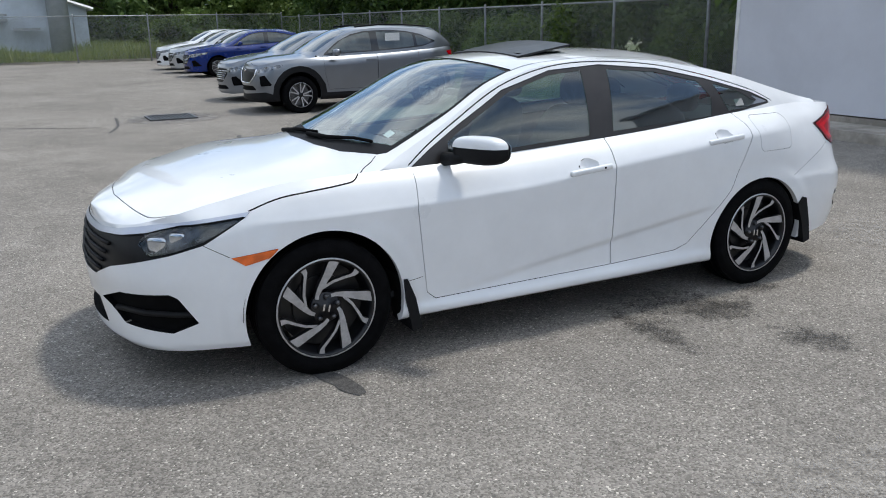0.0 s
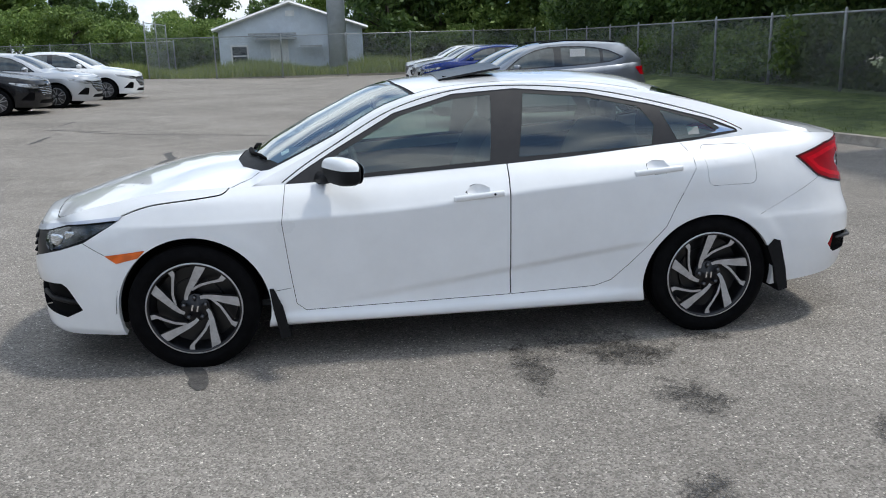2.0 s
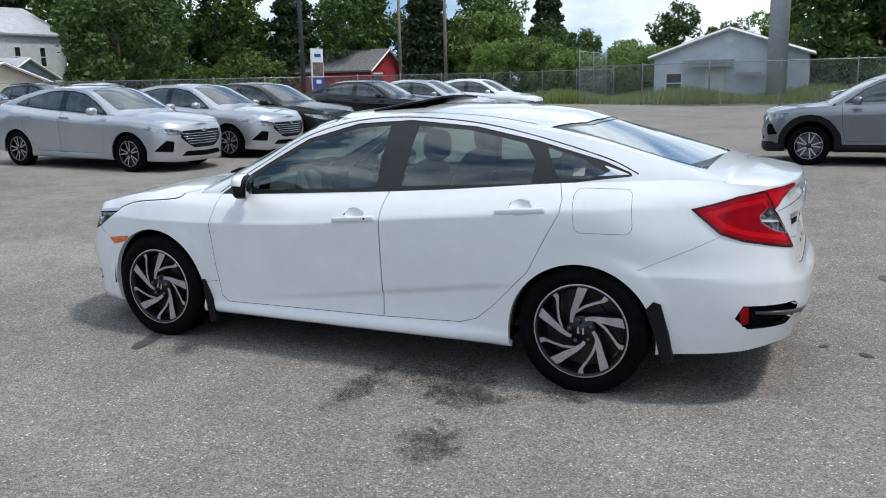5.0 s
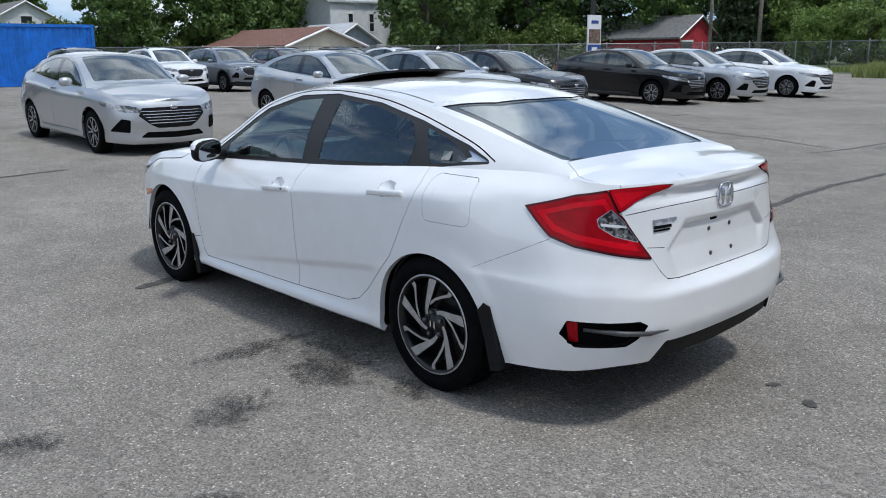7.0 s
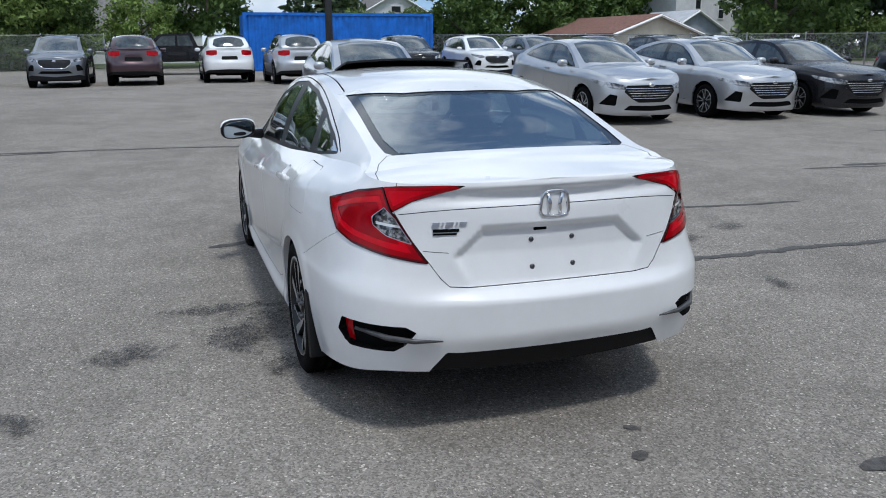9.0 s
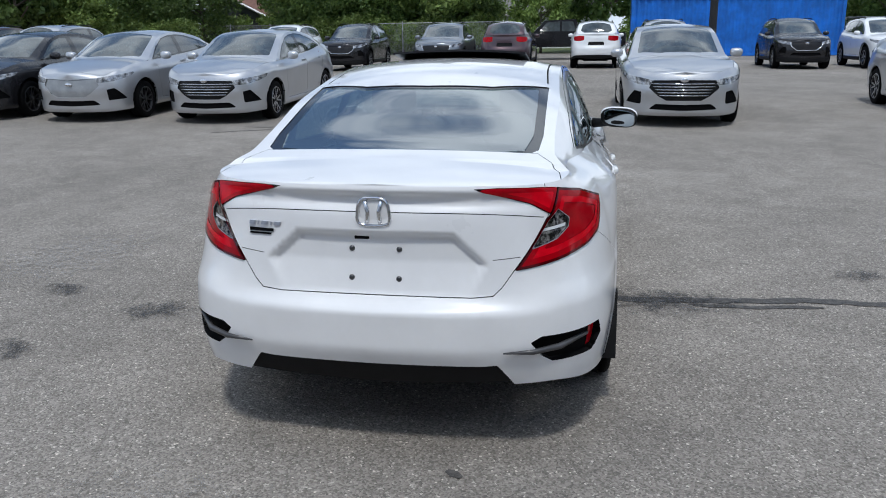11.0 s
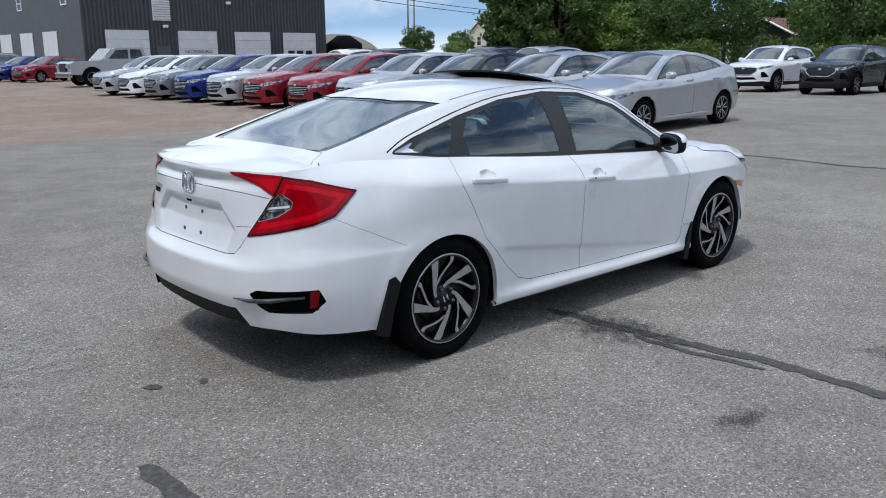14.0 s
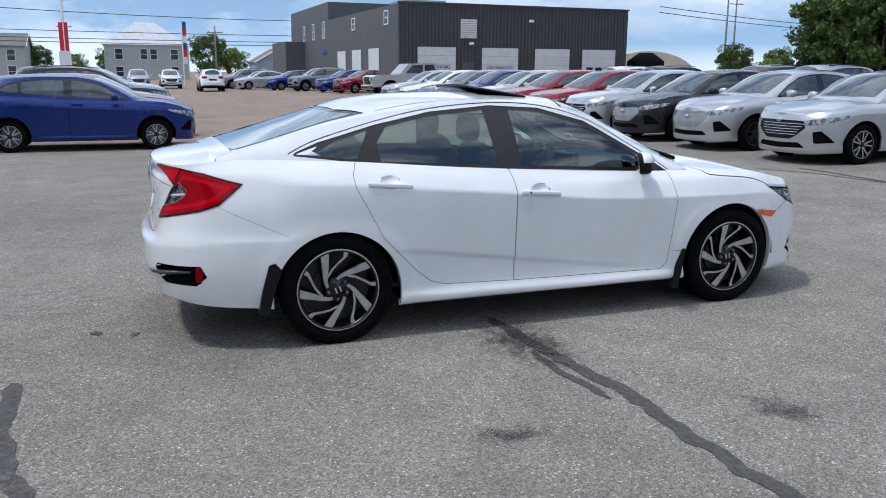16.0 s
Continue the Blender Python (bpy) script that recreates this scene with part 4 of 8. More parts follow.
def plain_cuts(d):
    """Cuts for a parked car from a few heights and lengths."""
    def cuts(sh):
        S, F, B, L = sh.side, sh.front, sh.back, sh.length
        c = []
        n, t = d["nose"], d["tail"]
        c.append(Cut("headlight", "skirt", [(S(n[2]), n[1] + 0.06), (F(0.6), n[1] - 0.0), (F(0.47), n[1] - 0.03), (F(0.47), n[1] - 0.1), (F(0.66), n[1] - 0.09), (S(n[2] + 0.1), n[1] + 0.0)], "clear_lamp", 0.0, 0.002))
        c.append(Cut("grille", "skirt", [(-0.1, n[1] - 0.02), (F(0.46), n[1] - 0.03), (F(0.5), n[1] - 0.14), (F(0.36), n[0] + 0.06), (F(0.25), n[0]), (-0.1, n[0])], d.get("grille", "grille"), 0.0, -0.015, whole=True, rim=True))
        c.append(Cut("lower_grille", "skirt", [(-0.1, n[0] - 0.06), (F(0.4), n[0] - 0.05), (F(0.5), n[0] - 0.13), (-0.1, n[0] - 0.15)], "black", 0.0, -0.015, whole=True, rim=True))
        c.append(Cut("fog_pocket", "skirt", [(F(0.6), n[0] + 0.12), (F(0.7), n[0] + 0.14), (S(n[2] + 0.24), n[0] - 0.04), (F(0.62), n[0] - 0.06)], "black", 0.0, -0.012, rim=True))
        c.append(Cut("tail_light", "skirt", [(S(t[0]), t[2] - 0.02), (B(0.6), t[2]), (B(t[3]), t[2]), (B(t[3]), t[1] + 0.03), (B(0.6), t[1]), (S(t[0] - 0.1), t[1] + 0.02)], "red_lamp", 0.0, 0.005))
        if d.get("plate", True):
            c.append(Cut("plate_recess", "skirt", [(L + 0.1, t[1] - 0.02), (B(0.26), t[1] - 0.02), (B(0.28), t[1] - 0.14), (L + 0.1, t[1] - 0.14)], "black_plastic", 0.0, -0.01, whole=True, rim=True))
        if d.get("cladding"):
            h = d["cladding"]
            wide = d.get("arch", 0.06)
            pts = [(-0.1, 0.0), (L + 0.1, 0.0), (L + 0.1, h + 0.12), (B(0.7), h + 0.1)]
            for x, z, r in sh.s["arches"][::-1]:
                pts += [(S(x + (r + wide) * math.cos(math.pi * k / 10)), z + (r + wide) * math.sin(math.pi * k / 10)) for k in range(10, -1, -1)]
                pts.append((S(x + r + 0.1), h)) if x > 0 else pts.append((S(x + r + 0.14), h))
            pts += [(F(0.7), h + 0.04), (-0.1, h - 0.02)]
            c.append(Cut("cladding", "skirt", pts, "black_plastic", 0.0, 0.004, label="unpainted dark plastic cladding"))
        w = d["doors"]
        c.append(Cut("front_door", "skirt", [(S(w[0]), 1.4), (S(w[0] - 0.01), 0.7), (S(w[0] - 0.08), d["sill"]), (S(w[1]), d["sill"]), (S(w[1]), 1.4)], "paint", 0, 0, 0.004))
        c.append(Cut("rear_door", "skirt", [(S(w[1]), 1.4), (S(w[1]), d["sill"]), (S(w[2] + 0.45), d["sill"]), (S(w[2] + 0.2), 0.5), (S(w[2] + 0.06), 0.75), (S(w[2]), 1.4)], "paint", 0, 0, 0.004))
        g = d["glass"]
        lo, hi = pchip([(p[0], p[1]) for p in g]), pchip([(p[0], p[2]) for p in g])
        x0, x1 = g[0][0], g[-1][0]
        post = w[1]

        def pane(a, b, inset):
            xs = [a + (b - a) * i / 8 for i in range(9)]
            return [(x, lo(x) + inset) for x in xs] + [(x, max(hi(x) - inset, lo(x) + inset + 0.004)) for x in xs[::-1]]
        c.append(Cut("front_window", "side", pane(post + 0.07, x1 - 0.1, 0.025), "glass_dark", 0.0, -0.004))
        c.append(Cut("rear_window", "side", pane(w[2] + 0.08, post - 0.07, 0.025), "glass_dark", 0.0, -0.004))
        if x0 < w[2] - 0.1:
            c.append(Cut("quarter_window", "side", pane(x0 + 0.08, w[2] + 0.02, 0.025), "glass_dark", 0.0, -0.004))
        c.append(Cut("window_frame", "side", pane(x0, x1, 0.0), "gloss_black", 0.0, -0.002))
        f, r = d["screen"], d["rear_screen"]
        c.append(Cut("windshield", "top", [(f[0], -0.1), (f[0], 0.3), (f[0] - 0.1, 0.6), (f[1] + 0.1, 0.53), (f[1], 0.5), (f[1] + 0.03, 0.2), (f[1] + 0.03, -0.1)], "glass_dark", 0.02, -0.003, whole=True))
        c.append(Cut("rear_screen", "top", [(r[0], -0.1), (r[0], 0.45), (r[1] + 0.05, 0.5), (r[1], 0.4), (r[1] - 0.02, -0.1)], "glass_dark", 0.03, -0.003, whole=True))
        hood = [(e.x, e.y - 0.003) for e in sh.edge if f[0] + 0.1 < e.x < d["hood"]][::6]
        c.append(Cut("hood", "top", [(d["hood"] + 0.03, -0.1), (d["hood"] + 0.02, 0.3)] + hood + [(f[0] + 0.06, 0.6), (f[0] + 0.1, 0.3), (f[0] + 0.11, -0.1)], "paint", 0.0, 0, 0.004, whole=True))
        return c
    return cuts


SALOON = moved(SEDAN, [(-2.345, -2.3), (-1.35, -1.35), (1.35, 1.35), (2.285, 2.27)], [(0, 0), (0.5, 0.52), (0.72, 0.79), (0.92, 0.95), (1.1, 1.15), (1.4, 1.445)],
               arches=[(1.35, 0.31, 0.375), (-1.35, 0.3, 0.37)], tyre=(0.318, 0.215, 0.205),
               cuts=plain_cuts(dict(nose=(0.40, 0.72, 1.62), tail=(-1.95, 0.80, 0.96, 0.36), doors=(0.86, -0.25, -1.22), sill=0.3, screen=(1.04, 0.27), rear_screen=(-1.08, -1.68), hood=2.12,
                                    glass=[(-1.5, 1.1, 1.11), (-1.1, 1.06, 1.25), (-0.4, 1.01, 1.36), (0.0, 0.99, 1.345), (0.3, 0.97, 1.28), (0.82, 0.95, 0.97)])))

HATCH = moved(SEDAN, [(-2.345, -1.96), (-1.35, -1.29), (1.35, 1.29), (2.285, 2.1)], [(0, 0), (0.5, 0.52), (0.72, 0.78), (0.92, 0.95), (1.1, 1.15), (1.4, 1.45)],
              zt=[(0, 0.74), (2, 0.77), (3, 0.81), (4, 0.87), (5, 0.93), (6, 0.95), (7, 0.99), (8, 1.04), (9, 1.06), (10, 1.06), (13, 1.06)],
              rail=[(0.95, 0.74, 0.945), (0.55, 0.66, 1.18), (0.2, 0.61, 1.34), (-0.2, 0.59, 1.395), (-0.7, 0.585, 1.395), (-1.2, 0.59, 1.36), (-1.5, 0.6, 1.3), (-1.72, 0.64, 1.16), (-1.86, 0.68, 1.06)],
              centre=[(2.1, 0.74), (1.9, 0.83), (1.5, 0.94), (1.05, 1.0), (0.85, 1.12), (0.6, 1.25), (0.22, 1.39), (-0.1, 1.435), (-0.5, 1.45), (-1.1, 1.435), (-1.55, 1.38), (-1.75, 1.2), (-1.9, 1.08), (-1.96, 1.06)],
              arches=[(1.29, 0.31, 0.36), (-1.29, 0.3, 0.36)], wb=(1.29, -1.29), tyre=(0.305, 0.195, 0.195),
              cuts=plain_cuts(dict(nose=(0.42, 0.73, 1.5), tail=(-1.68, 0.78, 1.02, 0.45), doors=(0.8, -0.25, -1.12), sill=0.3, screen=(0.98, 0.23), rear_screen=(-1.6, -1.82), hood=1.98,
                                   glass=[(-1.5, 1.12, 1.14), (-1.2, 1.08, 1.28), (-0.6, 1.035, 1.36), (-0.2, 1.015, 1.355), (0.25, 0.985, 1.28), (0.78, 0.96, 0.98)])))

SUV = moved(SEDAN, [(-2.345, -2.2), (-1.35, -1.335), (1.35, 1.335), (2.285, 2.24)], [(0, 0), (0.17, 0.22), (0.5, 0.6), (0.72, 0.9), (0.92, 1.08), (1.1, 1.3), (1.4, 1.65)],
            zt=[(0, 0.9), (2, 0.92), (3, 0.95), (4, 0.99), (5, 1.03), (6, 1.06), (7, 1.09), (8, 1.14), (9, 1.17), (10, 1.18), (13, 1.18)],
            rail=[(1.0, 0.75, 1.06), (0.7, 0.7, 1.24), (0.3, 0.645, 1.48), (0, 0.625, 1.555), (-0.5, 0.615, 1.58), (-1.2, 0.61, 1.55), (-1.65, 0.615, 1.49), (-1.85, 0.64, 1.35), (-2.05, 0.69, 1.18)],
            centre=[(2.24, 0.9), (2.1, 0.98), (1.6, 1.07), (1.12, 1.12), (0.9, 1.24), (0.6, 1.42), (0.28, 1.56), (-0.1, 1.625), (-0.6, 1.65), (-1.3, 1.63), (-1.75, 1.58), (-1.92, 1.4), (-2.08, 1.2), (-2.2, 1.18)],
            arches=[(1.335, 0.37, 0.405), (-1.335, 0.37, 0.405)], wb=(1.335, -1.335), tyre=(0.355, 0.23, 0.225),
            cuts=plain_cuts(dict(nose=(0.58, 0.89, 1.62), tail=(-1.88, 0.94, 1.12, 0.42), doors=(0.86, -0.22, -1.18), sill=0.42, cladding=0.36, grille="mesh_grille", screen=(1.04, 0.29), rear_screen=(-1.8, -2.0), hood=2.1,
                                 glass=[(-1.72, 1.26, 1.3), (-1.4, 1.21, 1.44), (-0.8, 1.16, 1.53), (-0.2, 1.13, 1.535), (0.3, 1.11, 1.44), (0.82, 1.08, 1.1)])))


LIFTBACK = moved(SALOON, [(-2.3, -2.2), (-1.35, -1.35), (1.35, 1.35), (2.27, 2.25)], [(0, 0), (1.5, 1.5)],
                 zt=[(0, 0.70), (1, 0.72), (2, 0.75), (3, 0.81), (4, 0.88), (5, 0.94), (6, 0.955), (7, 1.0), (8, 1.06), (9, 1.1), (10, 1.1), (11, 1.1), (13, 1.1)],
                 cuts=plain_cuts(dict(nose=(0.42, 0.75, 1.6), tail=(-1.95, 0.84, 1.02, 0.36), doors=(0.86, -0.25, -1.22), sill=0.3, grille="shield", screen=(1.06, 0.29), rear_screen=(-1.1, -1.8), hood=2.1,
                                      glass=[(-1.6, 1.12, 1.13), (-1.2, 1.07, 1.24), (-0.4, 1.015, 1.36), (0.0, 0.995, 1.35), (0.3, 0.975, 1.285), (0.82, 0.955, 0.975)])))

CROSSOVER = moved(SUV, [(-2.2, -2.06), (-1.335, -1.3), (1.335, 1.3), (2.24, 2.1)], [(0, 0), (1.08, 1.01), (1.65, 1.545)],
                  arches=[(1.3, 0.35, 0.385), (-1.3, 0.35, 0.385)], wb=(1.3, -1.3), tyre=(0.332, 0.218, 0.22),
                  cuts=plain_cuts(dict(nose=(0.55, 0.82, 1.55), tail=(-1.74, 0.86, 1.04, 0.42), doors=(0.84, -0.22, -1.12), sill=0.4, cladding=0.35, arch=0.11, grille="mesh_grille", screen=(1.0, 0.28), rear_screen=(-1.7, -1.9), hood=1.98,
                                       glass=[(-1.5, 1.2, 1.22), (-1.2, 1.12, 1.35), (-0.7, 1.08, 1.43), (-0.2, 1.055, 1.435), (0.3, 1.035, 1.35), (0.8, 1.01, 1.03)])))

# ---- ground ----
def asphalt_mat(name, base, brown=None):
    """Worn asphalt: broad patches, blotches and stones of about a centimetre."""
    mt, n, l, b = nodes_of(name)
    co = n.new("ShaderNodeTexCoord")

    def noise_at(scale, detail=6.0, rough=0.6):
        t = n.new("ShaderNodeTexNoise")
        t.inputs["Scale"].default_value, t.inputs["Detail"].default_value, t.inputs["Roughness"].default_value = scale, detail, rough
        l.new(co.outputs["Object"], t.inputs["Vector"])
        return t.outputs["Fac"]

    def mapped(v, a, z, lo, hi):
        m = n.new("ShaderNodeMapRange")
        m.inputs["From Min"].default_value, m.inputs["From Max"].default_value = a, z
        m.inputs["To Min"].default_value, m.inputs["To Max"].default_value = lo, hi
        l.new(v, m.inputs["Value"])
        return m.outputs["Result"]

    def times(a, c):
        m = n.new("ShaderNodeMath")
        m.operation = "MULTIPLY"
        l.new(a, m.inputs[0])
        l.new(c, m.inputs[1])
        return m.outputs["Value"]

    vo = n.new("ShaderNodeTexVoronoi")
    vo.inputs["Scale"].default_value = 125.0
    l.new(co.outputs["Object"], vo.inputs["Vector"])
    sp = n.new("ShaderNodeSeparateColor")
    l.new(vo.outputs["Color"], sp.inputs["Color"])
    stone = mapped(sp.outputs["Red"], 0.0, 1.0, 0.6, 1.38)
    bright = mapped(sp.outputs["Green"], 0.92, 1.0, 1.0, 2.2)
    f = times(times(stone, bright), mapped(noise_at(0.35, 4), 0.3, 0.7, 0.84, 1.16))
    f = times(f, mapped(noise_at(2.4, 7, 0.65), 0.3, 0.7, 0.86, 1.14))
    f = times(f, mapped(noise_at(26.0, 4), 0.3, 0.7, 0.9, 1.1))
    colour = n.new("ShaderNodeRGB")
    colour.outputs[0].default_value = (*base, 1)
    src = colour.outputs[0]
    if brown:
        xyz = n.new("ShaderNodeSeparateXYZ")
        l.new(co.outputs["Object"], xyz.inputs["Vector"])
        wob = n.new("ShaderNodeMath")
        wob.operation = "MULTIPLY_ADD"
        l.new(noise_at(0.7), wob.inputs[0])
        wob.inputs[1].default_value = 0.9
        l.new(xyz.outputs["Y"], wob.inputs[2])
        mx = n.new("ShaderNodeMix")
        mx.data_type = "RGBA"
        l.new(mapped(wob.outputs["Value"], 12.75, 12.95, 0, 1), mx.inputs["Factor"])
        mx.inputs["A"].default_value, mx.inputs["B"].default_value = (*base, 1), (*brown, 1)
        src = mx.outputs["Result"]
    sc = n.new("ShaderNodeVectorMath")
    sc.operation = "SCALE"
    l.new(src, sc.inputs[0])
    l.new(f, sc.inputs["Scale"])
    l.new(sc.outputs["Vector"], b.inputs["Base Color"])
    b.inputs["Roughness"].default_value = 0.86
    b.inputs["Specular IOR Level"].default_value = 0.08
    bp = n.new("ShaderNodeBump")
    bp.inputs["Strength"].default_value = 0.65
    bp.inputs["Distance"].default_value = 0.006
    l.new(vo.outputs["Distance"], bp.inputs["Height"])
    bp.invert = True
    l.new(bp.outputs["Normal"], b.inputs["Normal"])
    return mt


M["asphalt"] = asphalt_mat("asphalt", (0.238, 0.218, 0.195), (0.27, 0.21, 0.17))
M["seal"] = mat("crack_filler", (0.085, 0.08, 0.076), 0.8, vary=0.35, scale=34, bump=0.5, bump_scale=150)


def rise(x):
    """The height of the lot, which climbs gently towards the rows of parked cars."""
    return 0.22 * smooth(1.0, 13.0, x)


GX = [-1500, -500, -150, -50, -20, -10, -5, -2.5, 0, 1] + [1.5 + 0.75 * i for i in range(16)] + [14, 18, 26, 45, 80, 160, 400, 1500]
GY = [-1500, -500, -150, -60, -30, -15, -8, -4, 0, 4, 8, 15, 30, 60, 150, 500, 1500]
bm = bmesh.new()
gv = [[bm.verts.new((x, y, rise(x))) for y in GY] for x in GX]
for i in range(len(GX) - 1):
    for j in range(len(GY) - 1):
        bm.faces.new((gv[i][j], gv[i + 1][j], gv[i + 1][j + 1], gv[i][j + 1]))
tagged(part("ground", bm, M["asphalt"]), "worn grey asphalt of a car lot, browner further off", "ground", kind="structure")


def ribbon(pts, width, rag=0.35, seed=1, z=0.004):
    """A flat strip with ragged edges along a line on the ground."""
    rnd = random.Random(seed)
    line = []
    for a, b in zip(pts, pts[1:]):
        a, b = Vector(a), Vector(b)
        n = max(int((b - a).length / 0.045), 2)
        line += [a.lerp(b, i / n) for i in range(n)]
    line.append(Vector(pts[-1]))
    bm = bmesh.new()
    prev = None
    for i, p in enumerate(line):
        d = (line[min(i + 1, len(line) - 1)] - line[max(i - 1, 0)]).normalized()
        s = Vector((-d.y, d.x))
        w = width / 2
        taper = min(1.0, (i + 1) / 2.5, (len(line) - i) / 2.5)
        j = noise.noise((p.x * 1.3, p.y * 1.3, seed)) * width * 0.8 + noise.noise((p.x * 5, p.y * 5, seed)) * 0.03
        q = [bm.verts.new((*(p + s * (j + sg * w * taper * (1 + rag * noise.noise((p.x * 9 + sg, p.y * 9, seed)) + 0.5 * rag * rnd.uniform(-1, 1)))), z + rise(p.x))) for sg in (1, -1)]
        if prev:
            bm.faces.new((prev[0], prev[1], q[1], q[0]))
        prev = q
    return bm


CRACKS = [
    ([(-0.3, -0.7), (-0.33, -1.05), (-0.29, -1.4), (-0.22, -2.0), (-0.22, -2.7), (-0.25, -3.5), (-0.3, -4.6), (-0.22, -6.1), (-0.32, -7.9)], 0.085),
    ([(-0.36, -1.35), (-0.37, -1.75), (-0.35, -2.1)], 0.05), ([(7.25, 4.6), (7.14, 2.1), (7.0, 0.5), (7.05, -0.4)], 0.07), ([(2.99, -6.0), (2.85, -7.2)], 0.06),
    ([(1.47, -3.2), (1.37, -3.95), (1.33, -4.5)], 0.06), ([(5.6, -11.9), (4.49, -11.26), (2.5, -10.7), (1.3, -10.1)], 0.05), ([(1.3, -9.3), (1.05, -10.3), (0.95, -11.6)], 0.05),
    ([(6.6, 4.9), (7.0, 4.0), (7.06, 2.8)], 0.05), ([(3.35, 7.9), (3.4, 6.5)], 0.06), ([(1.4, 8.1), (1.5, 7.6)], 0.05), ([(3.08, -6.7), (3.0, -7.5), (3.13, -8.3)], 0.12),
    ([(5.73, -9.8), (5.74, -11.0)], 0.08), ([(6.3, -12.3), (5.0, -11.85)], 0.06), ([(6.32, -13.3), (6.2, -14.1)], 0.08), ([(1.43, 0.83), (1.37, 0.95), (1.31, 1.16)], 0.10),
    ([(-3.03, -0.93), (-3.05, -1.11), (-3.05, -1.29), (-3.0, -1.52), (-2.93, -1.78), (-2.84, -2.25)], 0.088), ([(-2.66, -0.17), (-2.62, -0.24)], 0.09), ([(-2.42, -0.28), (-2.46, -0.34)], 0.05),
    ]
for k, (pts, w) in enumerate(CRACKS):
    tagged(part("crack_filler", ribbon(pts, w, 0.4, k + 3), M["seal"]), "dark strip of crack filler on the asphalt", "crack filler", kind="structure")


def stain_mat(name, dark, most=0.6):
    """A damp patch whose edge breaks up; it fades out towards the rim of its sheet."""
    mt, n, l, b = nodes_of(name)
    co = n.new("ShaderNodeTexCoord")
    b.inputs["Base Color"].default_value = (*dark, 1)
    b.inputs["Roughness"].default_value = 0.55
    tr, mx = n.new("ShaderNodeBsdfTransparent"), n.new("ShaderNodeMixShader")
    gr = n.new("ShaderNodeTexGradient")
    gr.gradient_type = "SPHERICAL"
    mp = n.new("ShaderNodeMapping")
    mp.inputs["Location"].default_value, mp.inputs["Scale"].default_value = (-1, -1, 0), (2, 2, 1)
    l.new(co.outputs["Generated"], mp.inputs["Vector"])
    l.new(mp.outputs["Vector"], gr.inputs["Vector"])
    no = n.new("ShaderNodeTexNoise")
    no.inputs["Scale"].default_value, no.inputs["Detail"].default_value, no.inputs["Roughness"].default_value = 9.0, 12.0, 0.8
    l.new(co.outputs["Object"], no.inputs["Vector"])
    ad = n.new("ShaderNodeMath")
    ad.operation = "MULTIPLY_ADD"
    l.new(gr.outputs["Fac"], ad.inputs[0])
    ad.inputs[1].default_value = 0.46
    l.new(no.outputs["Fac"], ad.inputs[2])
    mr = n.new("ShaderNodeMapRange")
    mr.inputs["From Min"].default_value, mr.inputs["From Max"].default_value, mr.inputs["To Max"].default_value = 0.6, 0.76, most
    l.new(ad.outputs["Value"], mr.inputs["Value"])
    # the stones stand out of it
    vo, sp, sm, mu = n.new("ShaderNodeTexVoronoi"), n.new("ShaderNodeSeparateColor"), n.new("ShaderNodeMapRange"), n.new("ShaderNodeMath")
    vo.inputs["Scale"].default_value = 110.0
    l.new(co.outputs["Object"], vo.inputs["Vector"])
    l.new(vo.outputs["Color"], sp.inputs["Color"])
    sm.inputs["From Min"].default_value, sm.inputs["From Max"].default_value, sm.inputs["To Min"].default_value = 0.1, 0.75, 0.12
    l.new(sp.outputs["Red"], sm.inputs["Value"])
    mu.operation = "MULTIPLY"
    l.new(mr.outputs["Result"], mu.inputs[0])
    l.new(sm.outputs["Result"], mu.inputs[1])
    l.new(mu.outputs["Value"], mx.inputs["Fac"])
    l.new(tr.outputs["BSDF"], mx.inputs[1])
    l.new(b.outputs["BSDF"], mx.inputs[2])
    l.new(mx.outputs["Shader"], n["Material Output"].inputs["Surface"])
    return mt


M["damp"] = stain_mat("damp_stain", (0.024, 0.023, 0.022), 0.92)
M["faint"] = stain_mat("faint_stain", (0.04, 0.038, 0.036), 0.7)
M["pale"] = stain_mat("pale_dust", (0.36, 0.33, 0.295), 0.7)
STAINS = [
    (-0.62, 0.92, 0.62, 0.5, 10, "faint"), (-0.84, 1.12, 0.42, 0.34, 20, "damp"), (-0.29, 1.2, 0.17, 0.62, 0, "damp"), (-0.92, 1.68, 0.26, 0.42, 8, "damp"),
    (-0.63, 2.45, 0.28, 0.2, 70, "damp"), (-1.3, 0.95, 0.25, 0.18, 0, "damp"), (-1.6, 2.1, 0.26, 0.16, 50, "damp"), (-0.35, -1.2, 0.4, 0.8, 0, "damp"), (0.1, -11.0, 1.5, 1.25, 15, "faint"),
    (0.35, -2.5, 0.2, 0.34, 20, "damp"), (0.6, -3.1, 0.22, 0.35, 0, "damp"), (-0.95, -2.3, 0.25, 0.14, 0, "damp"),
    (-3.2, 0.6, 1.0, 0.9, 40, "pale"), (-3.0, 2.9, 1.2, 0.9, 0, "pale"), (-3.4, -2.2, 0.9, 0.8, 0, "pale"), (0.1, 2.9, 1.0, 0.8, 0, "pale")]
